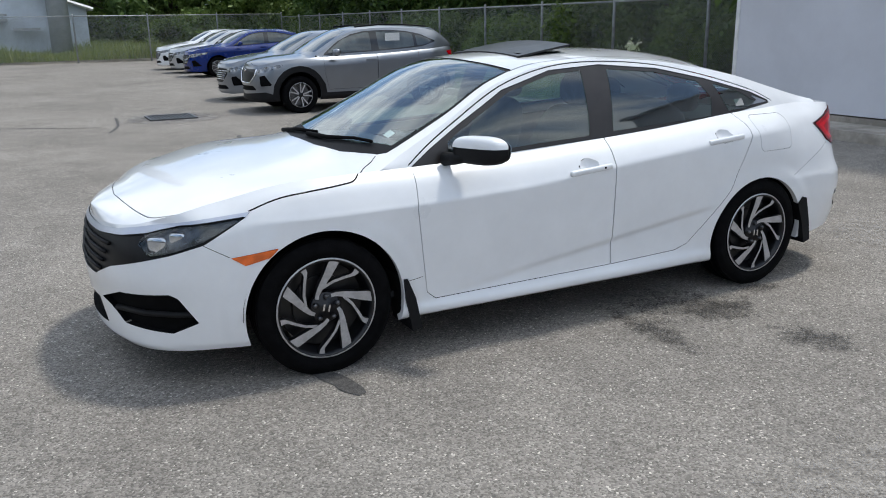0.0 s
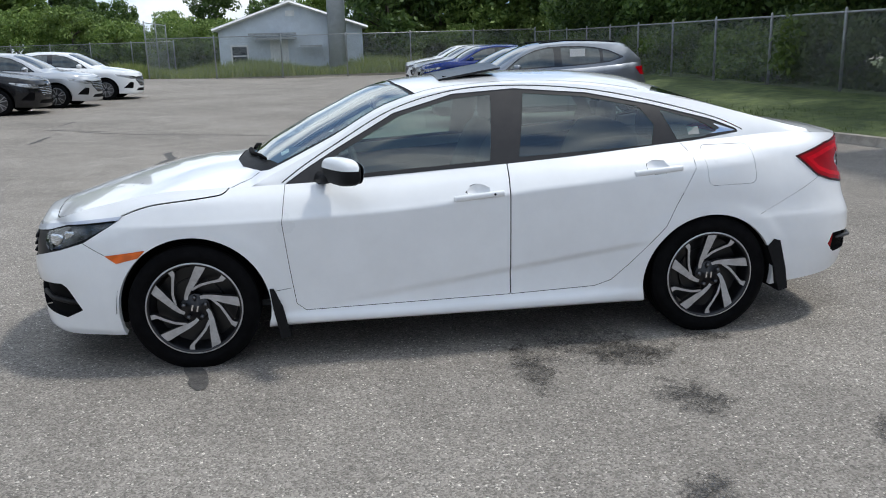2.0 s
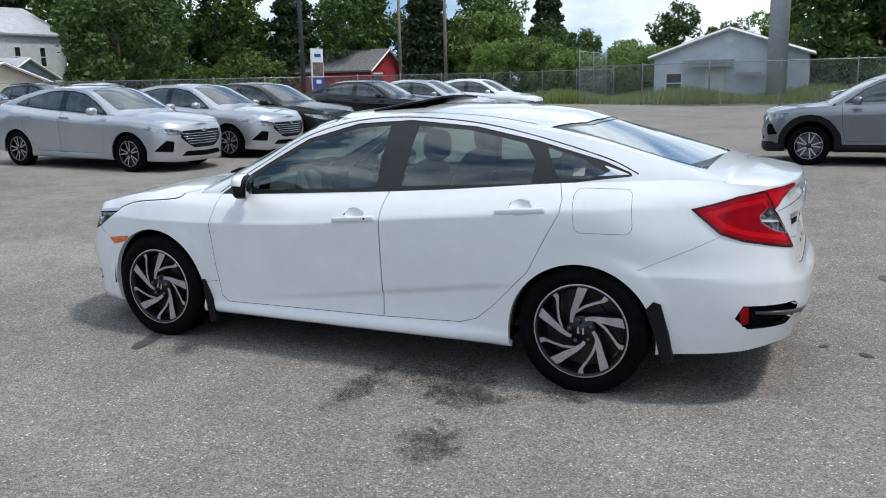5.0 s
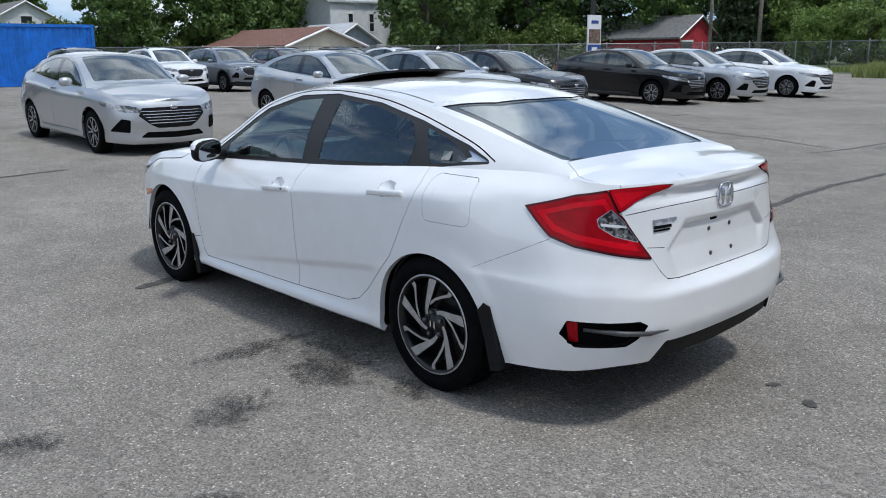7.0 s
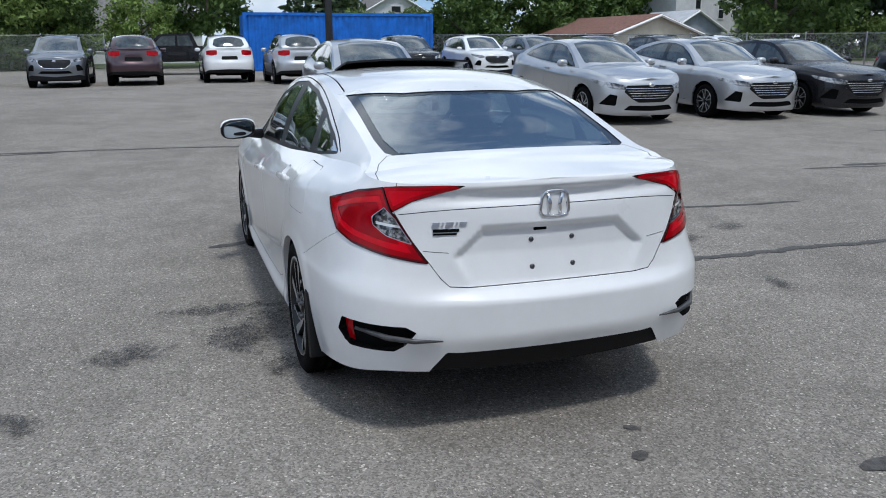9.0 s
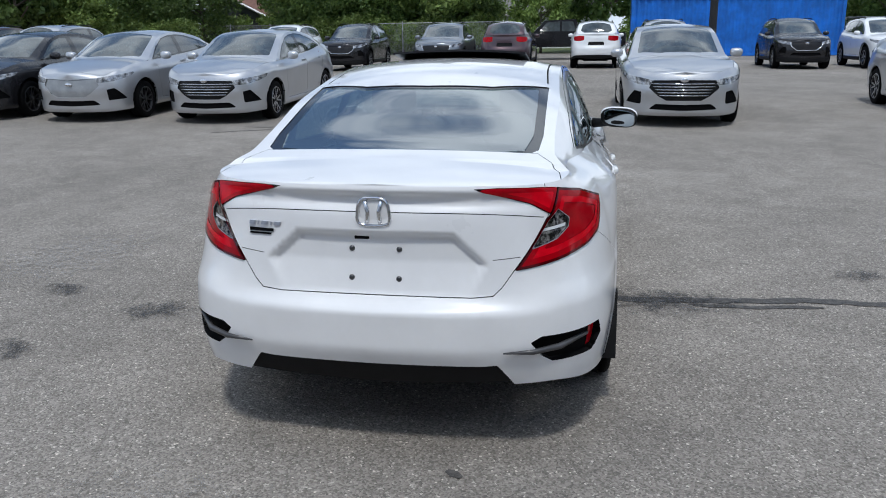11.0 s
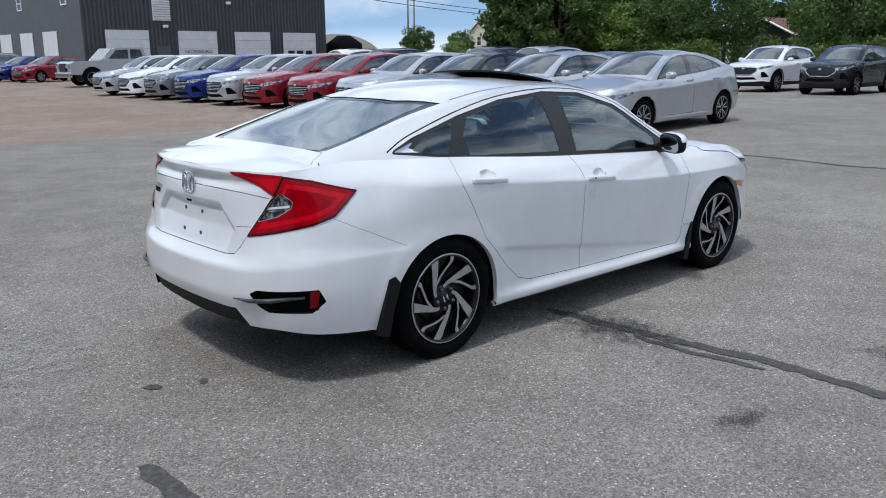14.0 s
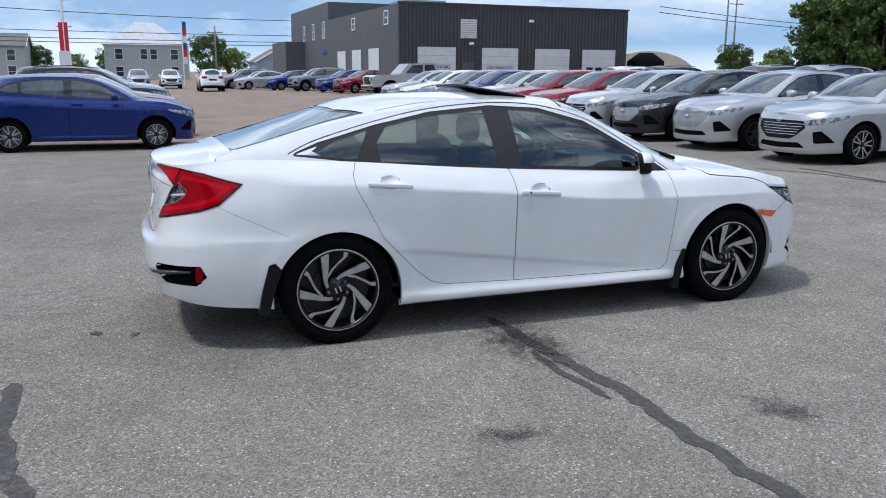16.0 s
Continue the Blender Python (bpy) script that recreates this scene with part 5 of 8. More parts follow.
for k, (x, y, sx, sy, r, mm) in enumerate(STAINS):
    bm = bmesh.new()
    bm.faces.new([bm.verts.new(p) for p in ((-sx, -sy, 0), (sx, -sy, 0), (sx, sy, 0), (-sx, sy, 0))])
    ob = part("dust_patch" if mm == "pale" else "damp_stain", bm, M[mm])
    ob.matrix_basis = pose(x, y, 0.006 + 0.0006 * k, 0, 0, r)
    tagged(ob, "pale dusty patch on the asphalt" if mm == "pale" else "dark damp stain on the asphalt", "stain", kind="structure")

# ---- the white sedan ----
hero, hero_shape, hero_parts = assemble(SEDAN, M, "sedan_car", "white four-door sedan with alloy wheels parked on asphalt", True)
side_wheels(hero, SEDAN, M, True)


def egg(cx, cy, cz, rx, ry, rz, power=0.75, nu=24, nv=14, keep=None):
    """A rounded box; keep picks the faces that stay."""
    bm = bmesh.new()

    def sp(v):
        return math.copysign(abs(v) ** power, v)
    rings = []
    for i in range(nv + 1):
        a = -math.pi / 2 + math.pi * i / nv
        rings.append([bm.verts.new((cx + rx * sp(math.cos(a)) * sp(math.cos(k * math.tau / nu)), cy + ry * sp(math.cos(a)) * sp(math.sin(k * math.tau / nu)), cz + rz * sp(math.sin(a)))) for k in range(nu)])
    for a, b in zip(rings, rings[1:]):
        for k in range(nu):
            bm.faces.new((a[k], a[(k + 1) % nu], b[(k + 1) % nu], b[k]))
    bmesh.ops.remove_doubles(bm, verts=bm.verts, dist=1e-5)
    if keep:
        bmesh.ops.delete(bm, geom=[f for f in bm.faces if not keep(f.calc_center_median())], context="FACES")
    return bm


# mirrors: swept back towards their outer ends
def swept(bm):
    for v in bm.verts:
        v.co.x -= 0.5 * (abs(v.co.y) - 0.93)
    return bm


for sy in (1, -1):
    cy = 0.94 * sy
    shell = part("mirror_housing", swept(egg(0.592, cy, 0.98, 0.054, 0.118, 0.066, 0.66, 48, 36, keep=lambda c: c.z < 1.0)), M["black_plastic"], hero, "black lower mirror housing", True)
    part("mirror_cap", swept(egg(0.594, cy, 0.981, 0.056, 0.120, 0.068, 0.66, 48, 36, keep=lambda c: c.z >= 0.994 and c.x > 0.56)), M["paint"], shell, "white mirror cap", True)
    part("mirror_rim", swept(egg(0.590, cy, 0.98, 0.0545, 0.1185, 0.067, 0.66, 48, 36, keep=lambda c: c.x <= 0.565)), M["black_plastic"], shell, "", True)
    glass = part("mirror_glass", swept(egg(0.537, cy + 0.002 * sy, 0.981, 0.004, 0.1, 0.054, 0.62)), M["mirror"], shell, "mirror glass", True)
    glass.matrix_basis = Matrix.Translation((0.537, cy, 0.981)) @ Matrix.Rotation(radians(-9), 4, "Y") @ Matrix.Translation((-0.537, -cy, -0.981))
    bm = bmesh.new()
    add_tube(bm, [(0.69, 0.775 * sy, 0.93), (0.665, 0.84 * sy, 0.935), (0.63, 0.89 * sy, 0.95)], [0.035, 0.028, 0.028], 10)
    part("mirror_arm", bm, M["black_plastic"], hero, "", True)
    bm = bmesh.new()
    add_prism(bm, [(0.84, 0.915), (0.63, 0.93), (0.62, 1.0), (0.67, 1.0)], 0.0, 0.012)
    ob = part("mirror_foot", bm, M["black_plastic"], hero)
    ob.matrix_basis = Matrix.Translation((0.01, (0.745 if sy > 0 else -0.757), 0)) @ Matrix.Rotation(radians(8 * sy), 4, "X")

# door handles over their hollow cups
for x0, z0, on in ((-0.10, 0.817, 0.886), (-1.045, 0.898, 0.87)):
    for sy in (1, -1):
        bm = bmesh.new()
        rings = []
        for i in range(6):
            r = 1.02 - 0.2 * i if i < 5 else 0.05
            row = []
            for k in range(20):
                a = math.tau * k / 20
                x, z = x0 + 0.062 * r * math.cos(a), z0 + 0.018 + 0.037 * r * math.sin(a)
                p = hero_shape.skirt(hero_shape.side(x), z)
                row.append(bm.verts.new((x, (p.y - 0.024 * max(1 - r * r, 0)) * sy, z - 0.008 * max(1 - r * r, 0))))
            rings.append(row)
        for ra, rb in zip(rings, rings[1:]):
            for k in range(20):
                bm.faces.new((ra[k], ra[(k + 1) % 20], rb[(k + 1) % 20], rb[k]))
        bm.faces.new(rings[-1])
        part("handle_cup", bm, M["paint_shade"], hero, "", True)
        tilt = Matrix.Translation((x0, on * sy, z0)) @ Matrix.Rotation(radians(4.5), 4, "Y")
        bm = bmesh.new()
        add_box(bm, -0.128, 0.135, 0.007 * sy - 0.012, 0.007 * sy + 0.012, -0.015, 0.015, 0.01, 3)
        h = part("door_handle", bm, M["paint"], hero, "white pull handle", True)
        h.matrix_basis = tilt
        if x0 > -0.5:
            bm = bmesh.new()
            add_lathe(bm, [(0.006, 0.0), (0.006, 0.003), (0.0001, 0.003)], 10, True)
            k = part("keyhole", bm, M["black"], h)
            k.matrix_basis = Matrix.Translation((-0.075, 0.0185 * sy, 0.001)) @ Matrix.Rotation(0 if sy > 0 else math.pi, 4, "Z")

# slats across the grille
for k in range(4):
    zz = 0.635 - 0.042 * k
    pts = []
    for i in range(13):
        y = (-0.42 + 0.07 * i) * (1 - 0.06 * k)
        p = hero_shape.skirt(hero_shape.front(abs(y)), zz)
        pts.append((p.x - 0.004, y, zz))
    part("grille_slat", tube(pts, 0.009, 6), M["black_plastic"], hero, "", True)

# a ledge inside each fog lamp pocket
for sy in (1, -1):
    pts = []
    for q in ((2.2, 0.42, 0.335), (2.1, 0.6, 0.345), (1.99, 0.73, 0.352), (1.93, 0.765, 0.358)):
        a, z = hero_shape.on(*q)
        p = hero_shape.skirt(a, z)
        pts.append(((p.x - 0.012), (p.y - 0.008) * sy, p.z))
    part("fog_ledge", tube(pts, 0.014, 8), M["black_plastic"], hero, "", True)

# bright reflectors behind the headlight lenses
for sy in (1, -1):
    f = poly_sdf([(hero_shape.on(*q)) for q in ((1.68, 0.82, 0.768), (1.857, 0.79, 0.676), (1.989, 0.733, 0.63), (2.06, 0.668, 0.612), (2.09, 0.6, 0.66), (2.075, 0.62, 0.703), (1.927, 0.72, 0.742))], 0.012)
    cup = split(finer(hero_shape.polys["skirt"], f, 1, f.box), f, f.box)[0]
    cup = pushed(cup, -0.03)
    skin("lamp_reflector", cup if sy > 0 else mirrored(cup), M["reflector"], hero)
    for x, y, z, r in ((2.03, 0.655, 0.652, 0.04), (1.95, 0.71, 0.676, 0.036), (1.87, 0.757, 0.7, 0.028)):
        bowl = part("reflector_bowl", egg(0, 0, 0, r * 1.15, r * 0.7, r, 0.45, 20, 12), M["chrome"], hero, "bright reflector bowl", True)
        bowl.matrix_basis = Matrix.Translation((x - 0.016, (y - 0.022) * sy, z)) @ Matrix.Rotation(radians(-34 * sy), 4, "Z")

# mud flaps
for sy in (1, -1):
    bm = bmesh.new()
    add_prism(bm, [(0.975, 0.40), (0.955, 0.40), (0.915, 0.30), (0.885, 0.145), (0.935, 0.135), (0.965, 0.30)], 0.66 * sy, 0.893 * sy)
    part("mud_flap", bm, M["black_plastic"], hero, "black moulded mud flap")
    bm = bmesh.new()
    add_prism(bm, [(-1.665, 0.46), (-1.70, 0.50), (-1.735, 0.49), (-1.775, 0.34), (-1.795, 0.22), (-1.745, 0.205), (-1.71, 0.34)], 0.66 * sy, 0.887 * sy)
    part("mud_flap", bm, M["black_plastic"], hero, "black moulded mud flap")

# rear emblem and lettering bars, plate screws
def on_tail(y, z, out=0.0):
    a = hero_shape.back(abs(y))
    p = hero_shape.skirt(a, z)
    return p.x - out


ex = on_tail(0, 0.93, 0.004)
bm = bmesh.new()
ring = []
for k in range(32):
    a = math.tau * k / 32
    c, s = math.cos(a), math.sin(a)
    q = (abs(c) ** 4 + abs(s) ** 4) ** -0.25
    wy = 0.058 - 0.006 * (s * q)
    ring.append((wy * c * q * -1, 0.93 + 0.05 * s * q))
add_tube(bm, [(ex - 0.004, y0, z0) for y0, z0 in ring + ring[:1]], 0.0065, 6, False)
part("rear_emblem", bm, M["chrome"], hero, "chrome ring emblem", True)
bm = bmesh.new()
for sg in (1, -1):
    add_tube(bm, [(ex - 0.004, sg * 0.03, 0.97), (ex - 0.005, sg * 0.02, 0.93), (ex - 0.004, sg * 0.024, 0.89)], 0.0085, 6)
part("emblem_bar", bm, M["chrome"], hero, "", True)
part("emblem_field", egg(ex + 0.002, 0, 0.93, 0.004, 0.052, 0.046, 0.6), M["paint_shade"], hero, "", True)
def tail_patch(y0, y1, z0, z1, out, slant=0.0):
    """A thin plate that follows the tail's skin."""
    bm = bmesh.new()
    n = 4
    rows = []
    for o in (out, -0.004):
        for z in (z0, z1):
            rows.append([])
            for i in range(n + 1):
                y = y0 + (y1 - y0) * i / n + (slant if z == z1 else 0.0)
                p = hero_shape.skirt(hero_shape.back(abs(y)), z)
                rows[-1].append(bm.verts.new((p.x - o, y, z)))
    a, b, c, d = rows
    for i in range(n):
        for q in ((a[i], a[i + 1], b[i + 1], b[i]), (a[i + 1], a[i], c[i], c[i + 1]), (b[i], b[i + 1], d[i + 1], d[i])):
            bm.faces.new(q)
    return bm


for y0, w in ((0.487, 0.026), (0.452, 0.007), (0.437, 0.028), (0.4, 0.007), (0.385, 0.026)):
    part("letter_bar", tail_patch(y0, y0 - w, 0.866, 0.879, 0.004, -0.004), M["satin"], hero)
part("sticker_bar", tail_patch(0.484, 0.385, 0.842, 0.853, 0.0025), M["black"], hero)
part("sticker_bar", tail_patch(0.484, 0.395, 0.831, 0.837, 0.0025), M["black"], hero)
for y0 in (0.088, -0.088):
    for z0 in (0.79, 0.684):
        bm = bmesh.new()
        add_lathe(bm, [(0.011, 0), (0.010, 0.004), (0.0001, 0.005)], 12, True)
        ob = part("plate_screw", bm, M["dark_metal"], hero, "", True)
        ob.matrix_basis = Matrix.Translation((on_tail(abs(y0), z0, -0.001), y0, z0)) @ Matrix.Rotation(radians(90), 4, "Z")
part("rear_camera", boxed(on_tail(0.05, 0.838, 0.002), on_tail(0.05, 0.838, 0.002) + 0.04, 0.02, 0.08, 0.822, 0.842, 0.004, 1), M["black"], hero)
for sy in (1, -1):
    pts = []
    for q, out in (((-2.335, 0.47, 0.437), 0.010), ((-2.3, 0.57, 0.44), 0.014), ((-2.24, 0.65, 0.448), 0.006), ((-2.13, 0.75, 0.458), -0.014)):
        a, z = hero_shape.on(*q)
        p, e = hero_shape.skirt(a, z), hero_shape.skirt(a + 0.02, z) - hero_shape.skirt(a - 0.02, z)
        nrm = Vector((e.y, -e.x, 0)).normalized()
        if nrm.dot(Vector((p.x, p.y, 0))) < 0:
            nrm = -nrm
        p = p + nrm * out
        pts.append((p.x, p.y * sy, p.z))
    part("bumper_fin", tube(pts, [0.003, 0.010, 0.012, 0.007], 8), M["fin"], hero, "dark grey fin across the bumper pocket", True)

# tilted sunroof over its opening
bm = bmesh.new()
n = 10
top, bot = [], []
for i in range(n + 1):
    x = 0.03 - 0.34 * i / n
    rt, rb = [], []
    for j in range(n + 1):
        y = -0.38 + 0.76 * j / n
        z = hero_shape.mid(x) - 0.004 + 0.04 * i / n - 0.035 * (y / 0.43) ** 2 * 0.6
        rt.append(bm.verts.new((x, y, z + 0.011)))
        rb.append(bm.verts.new((x, y, z)))
    top.append(rt)
    bot.append(rb)
for i in range(n):
    for j in range(n):
        bm.faces.new((top[i][j], top[i + 1][j], top[i + 1][j + 1], top[i][j + 1]))
        bm.faces.new((bot[i][j], bot[i][j + 1], bot[i + 1][j + 1], bot[i + 1][j]))
for g, h in ((0, 1), (n, -1)):
    for j in range(n):
        q = (top[g][j], top[g][j + 1], bot[g][j + 1], bot[g][j])
        bm.faces.new(q if h > 0 else q[::-1])
        q = (top[j][g], bot[j][g], bot[j + 1][g], top[j + 1][g])
        bm.faces.new(q if h > 0 else q[::-1])
part("sunroof", bm, M["rim"], hero, "dark glass sunroof tilted open")
bm = bmesh.new()
add_box(bm, -0.28, 0.0, -0.33, 0.33, 1.35, 1.39)
part("sunroof_seal", bm, M["black"], hero)

# wipers, lying on the windscreen's foot
def top_z(x, y):
    e = min(hero_shape.edge, key=lambda q: abs(q.x - x))
    ry, rz = min(hero_shape.rail_y(x), e.y), max(hero_shape.rail_z(x), e.z)
    zc = max(hero_shape.mid(x), rz)
    return rz + (zc - rz) * (1 - (abs(y) / ry) ** 2.2)


for pts in ([(1.1, -0.05), (1.075, 0.2), (1.01, 0.42), (0.97, 0.55)], [(1.09, -0.55), (1.085, -0.3), (1.07, 0.02)]):
    part("wiper", tube([(x, y, top_z(x, y) + 0.012) for x, y in pts], [0.013, 0.011, 0.009, 0.008][:len(pts)], 6), M["black"], hero, "", True)
st = part("inspection_sticker", boxed(-0.022, 0.022, -0.025, 0.025, -0.001, 0.001), M["paper"], hero, "small pale inspection sticker")
st.matrix_basis = Matrix.Translation((0.87, 0.53, top_z(0.87, 0.53) - 0.012)) @ Matrix.Rotation(radians(28), 4, "Y") @ Matrix.Rotation(radians(-14), 4, "X")
# a sticker in the quarter window
bm = boxed(-0.03, 0.03, -0.001, 0.001, -0.022, 0.022)
ob = part("window_sticker", bm, M["lining"], hero, "small white sticker")
ob.matrix_basis = Matrix.Translation((-1.293, 0.705, 1.078)) @ Matrix.Rotation(radians(33), 4, "X") @ Matrix.Rotation(radians(-6), 4, "Z")

# inside: lining, trim, dashboard, wheel, seats
lin = [p for p in pushed(hero_shape.polys["top"], -0.03) if -1.02 < p[0][0] < 0.15]
skin("roof_lining", lin + mirrored(lin), M["lining"], hero)
for sy in (1, -1):
    trim = [p for p in pushed(hero_shape.polys["skirt"], -0.07) if -1.2 < p[0][0] < 0.9 and p[0][2] > 0.3]
    skin("door_trim", trim if sy > 0 else mirrored(trim), M["dash"], hero)
bm = bmesh.new()
add_box(bm, -1.15, 1.05, -0.74, 0.74, 0.27, 0.3)
part("cabin_floor", bm, M["dash"], hero)
bm = egg(0.83, 0, 0.80, 0.24, 0.72, 0.15, 0.5)
part("dashboard", bm, M["dash"], hero, "", True)
bm = bmesh.new()
add_box(bm, 0.52, 0.6, -0.12, 0.12, 0.84, 0.97, 0.015, 2)
part("centre_screen", bm, M["gloss_black"], hero)
bm = bmesh.new()
m = Matrix.Translation((0.46, 0.37, 0.86)) @ Matrix.Rotation(radians(-68), 4, "Y")
add_tube(bm, [m @ Vector((0.185 * math.cos(math.tau * k / 28), 0.185 * math.sin(math.tau * k / 28), 0)) for k in range(29)], 0.016, 6, False)
for a in (0.2, math.pi - 0.2, -math.pi / 2):
    add_tube(bm, [m @ Vector((0, 0, -0.02)), m @ Vector((0.18 * math.cos(a), 0.18 * math.sin(a), 0))], 0.018, 6)
part("steering_wheel", bm, M["dash"], hero, "", True)
part("interior_mirror", boxed(0.36, 0.39, -0.11, 0.11, 1.21, 1.27, 0.012, 2), M["gloss_black"], hero)


def seat(x, y, w):
    bm = egg(x + 0.12, y, 0.46, 0.27, w, 0.11, 0.6)
    part("seat_cushion", bm, M["cloth"], hero, "", True)
    bm = egg(0, 0, 0.3, 0.085, w * 0.96, 0.33, 0.62)
    bmesh.ops.transform(bm, matrix=Matrix.Translation((x - 0.13, y, 0.5)) @ Matrix.Rotation(radians(-20), 4, "Y"), verts=bm.verts)
    return part("seat_back", bm, M["cloth"], hero, "dark grey cloth seat", True)


def headrest(x, y, z, w):
    part("headrest", egg(x, y, z, 0.05, w, 0.085, 0.65), M["cloth"], hero, "", True)


for y in (0.37, -0.37):
    seat(0.0, y, 0.25)
    headrest(-0.37, y, 1.175, 0.13)
    headrest(-1.17, y, 1.09, 0.12)
seat(-0.72, 0, 0.62)
bm = bmesh.new()
add_box(bm, -1.75, -1.05, -0.6, 0.6, 0.94, 0.985, 0.01, 1)
part("parcel_shelf", bm, M["dash"], hero)

# ---- parked cars ----
PAINTS = {
    "silver": paint_mat("silver_paint", (0.50, 0.51, 0.53), 0.7, 0.34), "black": mat("black_paint", (0.006, 0.006, 0.007), 0.22, 0.0, 0.35, 0.1, 3.0, spec=0.35),
    "grey": paint_mat("grey_paint", (0.20, 0.215, 0.24), 0.7, 0.33), "blue": mat("blue_paint", (0.0006, 0.018, 0.15), 0.26, 0.0, 0.35, 0.08, 3.0, spec=0.3),
    "red": mat("red_paint", (0.22, 0.006, 0.02), 0.26, 0.2, 0.45, 0.08, 3.0, spec=0.35), "white": paint_mat("plain_white_paint", (0.78, 0.79, 0.8), 0.0, 0.3),
    "plum": paint_mat("dark_plum_paint", (0.07, 0.04, 0.047), 0.6, 0.32), "charcoal": mat("charcoal_paint", (0.018, 0.018, 0.021), 0.26, 0.3, 0.4, 0.1, 3.0, spec=0.35)}
FORMS = {"saloon": SALOON, "hatch": HATCH, "suv": SUV, "liftback": LIFTBACK, "crossover": CROSSOVER}
WORDS = {"saloon": "four-door saloon", "hatch": "five-door hatchback", "suv": "sport utility car", "liftback": "electric liftback", "crossover": "small crossover car"}
FIRST = {}


def dress(car, sh, s, form, mats):
    """Mirrors, handles, emblem, grille slats and plates of a parked car."""
    for sy in (1, -1):
        x = s["rail"][0][0] - 0.38
        z = sh.zt(6) + 0.07
        part("mirror", egg(x, 0.94 * sy, z, 0.07, 0.1, 0.068, 0.75, 12, 8), mats["paint"], car, "", True)
        for hx in (-0.1, -1.02):
            k = sh.side(hx)
            p = sh.skirt(k, sh.zt(7) - 0.11)
            part("door_handle", boxed(hx - 0.1, hx + 0.1, (p.y - 0.004) * sy, (p.y + 0.022) * sy, p.z - 0.013, p.z + 0.013), mats["paint"], car)
    px = sh.skirt(0.0, (s["zt"][0][1] - 0.08)).x
    z = s["zt"][0][1] - 0.075
    part("emblem", egg(px + 0.005, 0, z, 0.012, 0.062, 0.032, 1.0, 16, 8), mats["chrome"], car, "", True)
    if form in ("saloon", "hatch"):
        for k in range(5):
            zz = z - 0.055 - 0.042 * k
            pts = []
            w = 0.47 - 0.03 * k
            for i in range(9):
                y = -w + 2 * w * i / 8
                p = sh.skirt(sh.front(abs(y)), zz)
                pts.append((p.x - 0.004, y, zz))
            part("grille_slat", tube(pts, 0.008, 5), mats["chrome"], car, "", True)
    elif form != "liftback":
        pts = []
        for y, zz in ((-0.5, z + 0.03), (-0.46, z - 0.1), (-0.3, z - 0.22), (0, z - 0.225), (0.3, z - 0.22), (0.46, z - 0.1), (0.5, z + 0.03)):
            p = sh.skirt(sh.front(abs(y)), zz)
            pts.append((p.x + 0.002, y, zz))
        part("grille_frame", tube(pts, 0.014, 6), mats["chrome"], car, "", True)
        for sy in (1, -1):
            pts = [(x, sy * (sh.rail_y(x) - 0.06), sh.rail_z(x) + 0.06) for x in (0.1, -0.4, -0.9, -1.4)]
            part("roof_rail", tube(pts, 0.016, 6), mats["black_plastic"], car, "", True)


def park(form, paint, x, y, heading, label=""):
    slope = math.atan(rise(x + 0.5) - rise(x - 0.5))
    m = Matrix.Translation((x, y, 0)) @ Matrix.Rotation(radians(heading), 4, "Z") @ Matrix.Rotation(-slope * math.cos(radians(heading)), 4, "Y")
    label = label or f"{paint} {WORDS[form]} parked on the asphalt lot"
    if form not in FIRST:
        mats = dict(M)
        mats["paint"] = PAINTS[paint]
        car, sh, obs = assemble(FORMS[form], mats, "parked_car", label)
        if form == "liftback":
            mats["alloy"] = M["dark_metal"]
        side_wheels(car, FORMS[form], mats, False, 5)
        dress(car, sh, FORMS[form], form, mats)
        car.matrix_basis = m
        FIRST[form] = (car, PAINTS[paint])
        car["group"] = "parked cars"
        return car
    first, was = FIRST[form]
    car = copy_thing(first, m)
    tagged(car, label, "car", "parked cars")
    for o in car.children_recursive:
        if o.type == "MESH" and o.data.materials and o.data.materials[0] == was:
            o.material_slots[0].link = "OBJECT"
            o.material_slots[0].material = PAINTS[paint]
    return car


ROW = ((9.75, -2.1, "silver"), (9.7, -6.65, "silver"), (9.7, -9.25, "silver"), (9.7, -11.45, "charcoal"), (9.8, -16.8, "black"), (9.2, -19.2, "silver"), (8.8, -22.6, "white"),
       (9.7, 5.35, "silver"), (9.7, 7.75, "silver"), (9.7, 9.95, "charcoal"), (9.75, 12.15, "silver"), (9.8, 14.4, "red"), (9.8, 16.7, "red"), (9.8, 18.9, "silver"), (9.8, 21.1, "blue"), (9.8, 23.4, "grey"), (9.8, 25.6, "white"), (9.8, 28.1, "silver"))
for x, y, p in ROW:
    park("liftback" if 7 < y < 10 else "saloon", p, x, y, 180)
for x, y, h, p in ((25.5, 4.5, 180, "grey"), (25.5, 7.9, 180, "charcoal"), (26, 10.8, 180, "white"), (26, 2.2, 0, "plum"), (27, -0.9, 0, "white"), (25.0, -3.1, 0, "silver"), (26, -7.6, 180, "charcoal"), (25.8, -10.4, 180, "white"), (25.6, -12.8, 180, "grey"), (26.4, -16.1, 180, "plum"), (26, -19, 180, "charcoal"), (26, -22, 180, "white")):
    park("suv", p, x, y, h)
for k, y in enumerate((13, 15.5, 18, 21, 24, 27, 30)):
    park("suv" if k % 3 else "saloon", ("grey", "silver", "plum", "silver", "charcoal", "white")[k % 6], 19.5, y, 0)
crossover = park("crossover", "grey", -3.42, -11.25, 0, "grey crossover with dark plastic wheel arches")
part("window_sticker", boxed(-0.75, -0.45, 0.735, 0.74, 1.16, 1.38), M["paper"], crossover, "white price sticker")
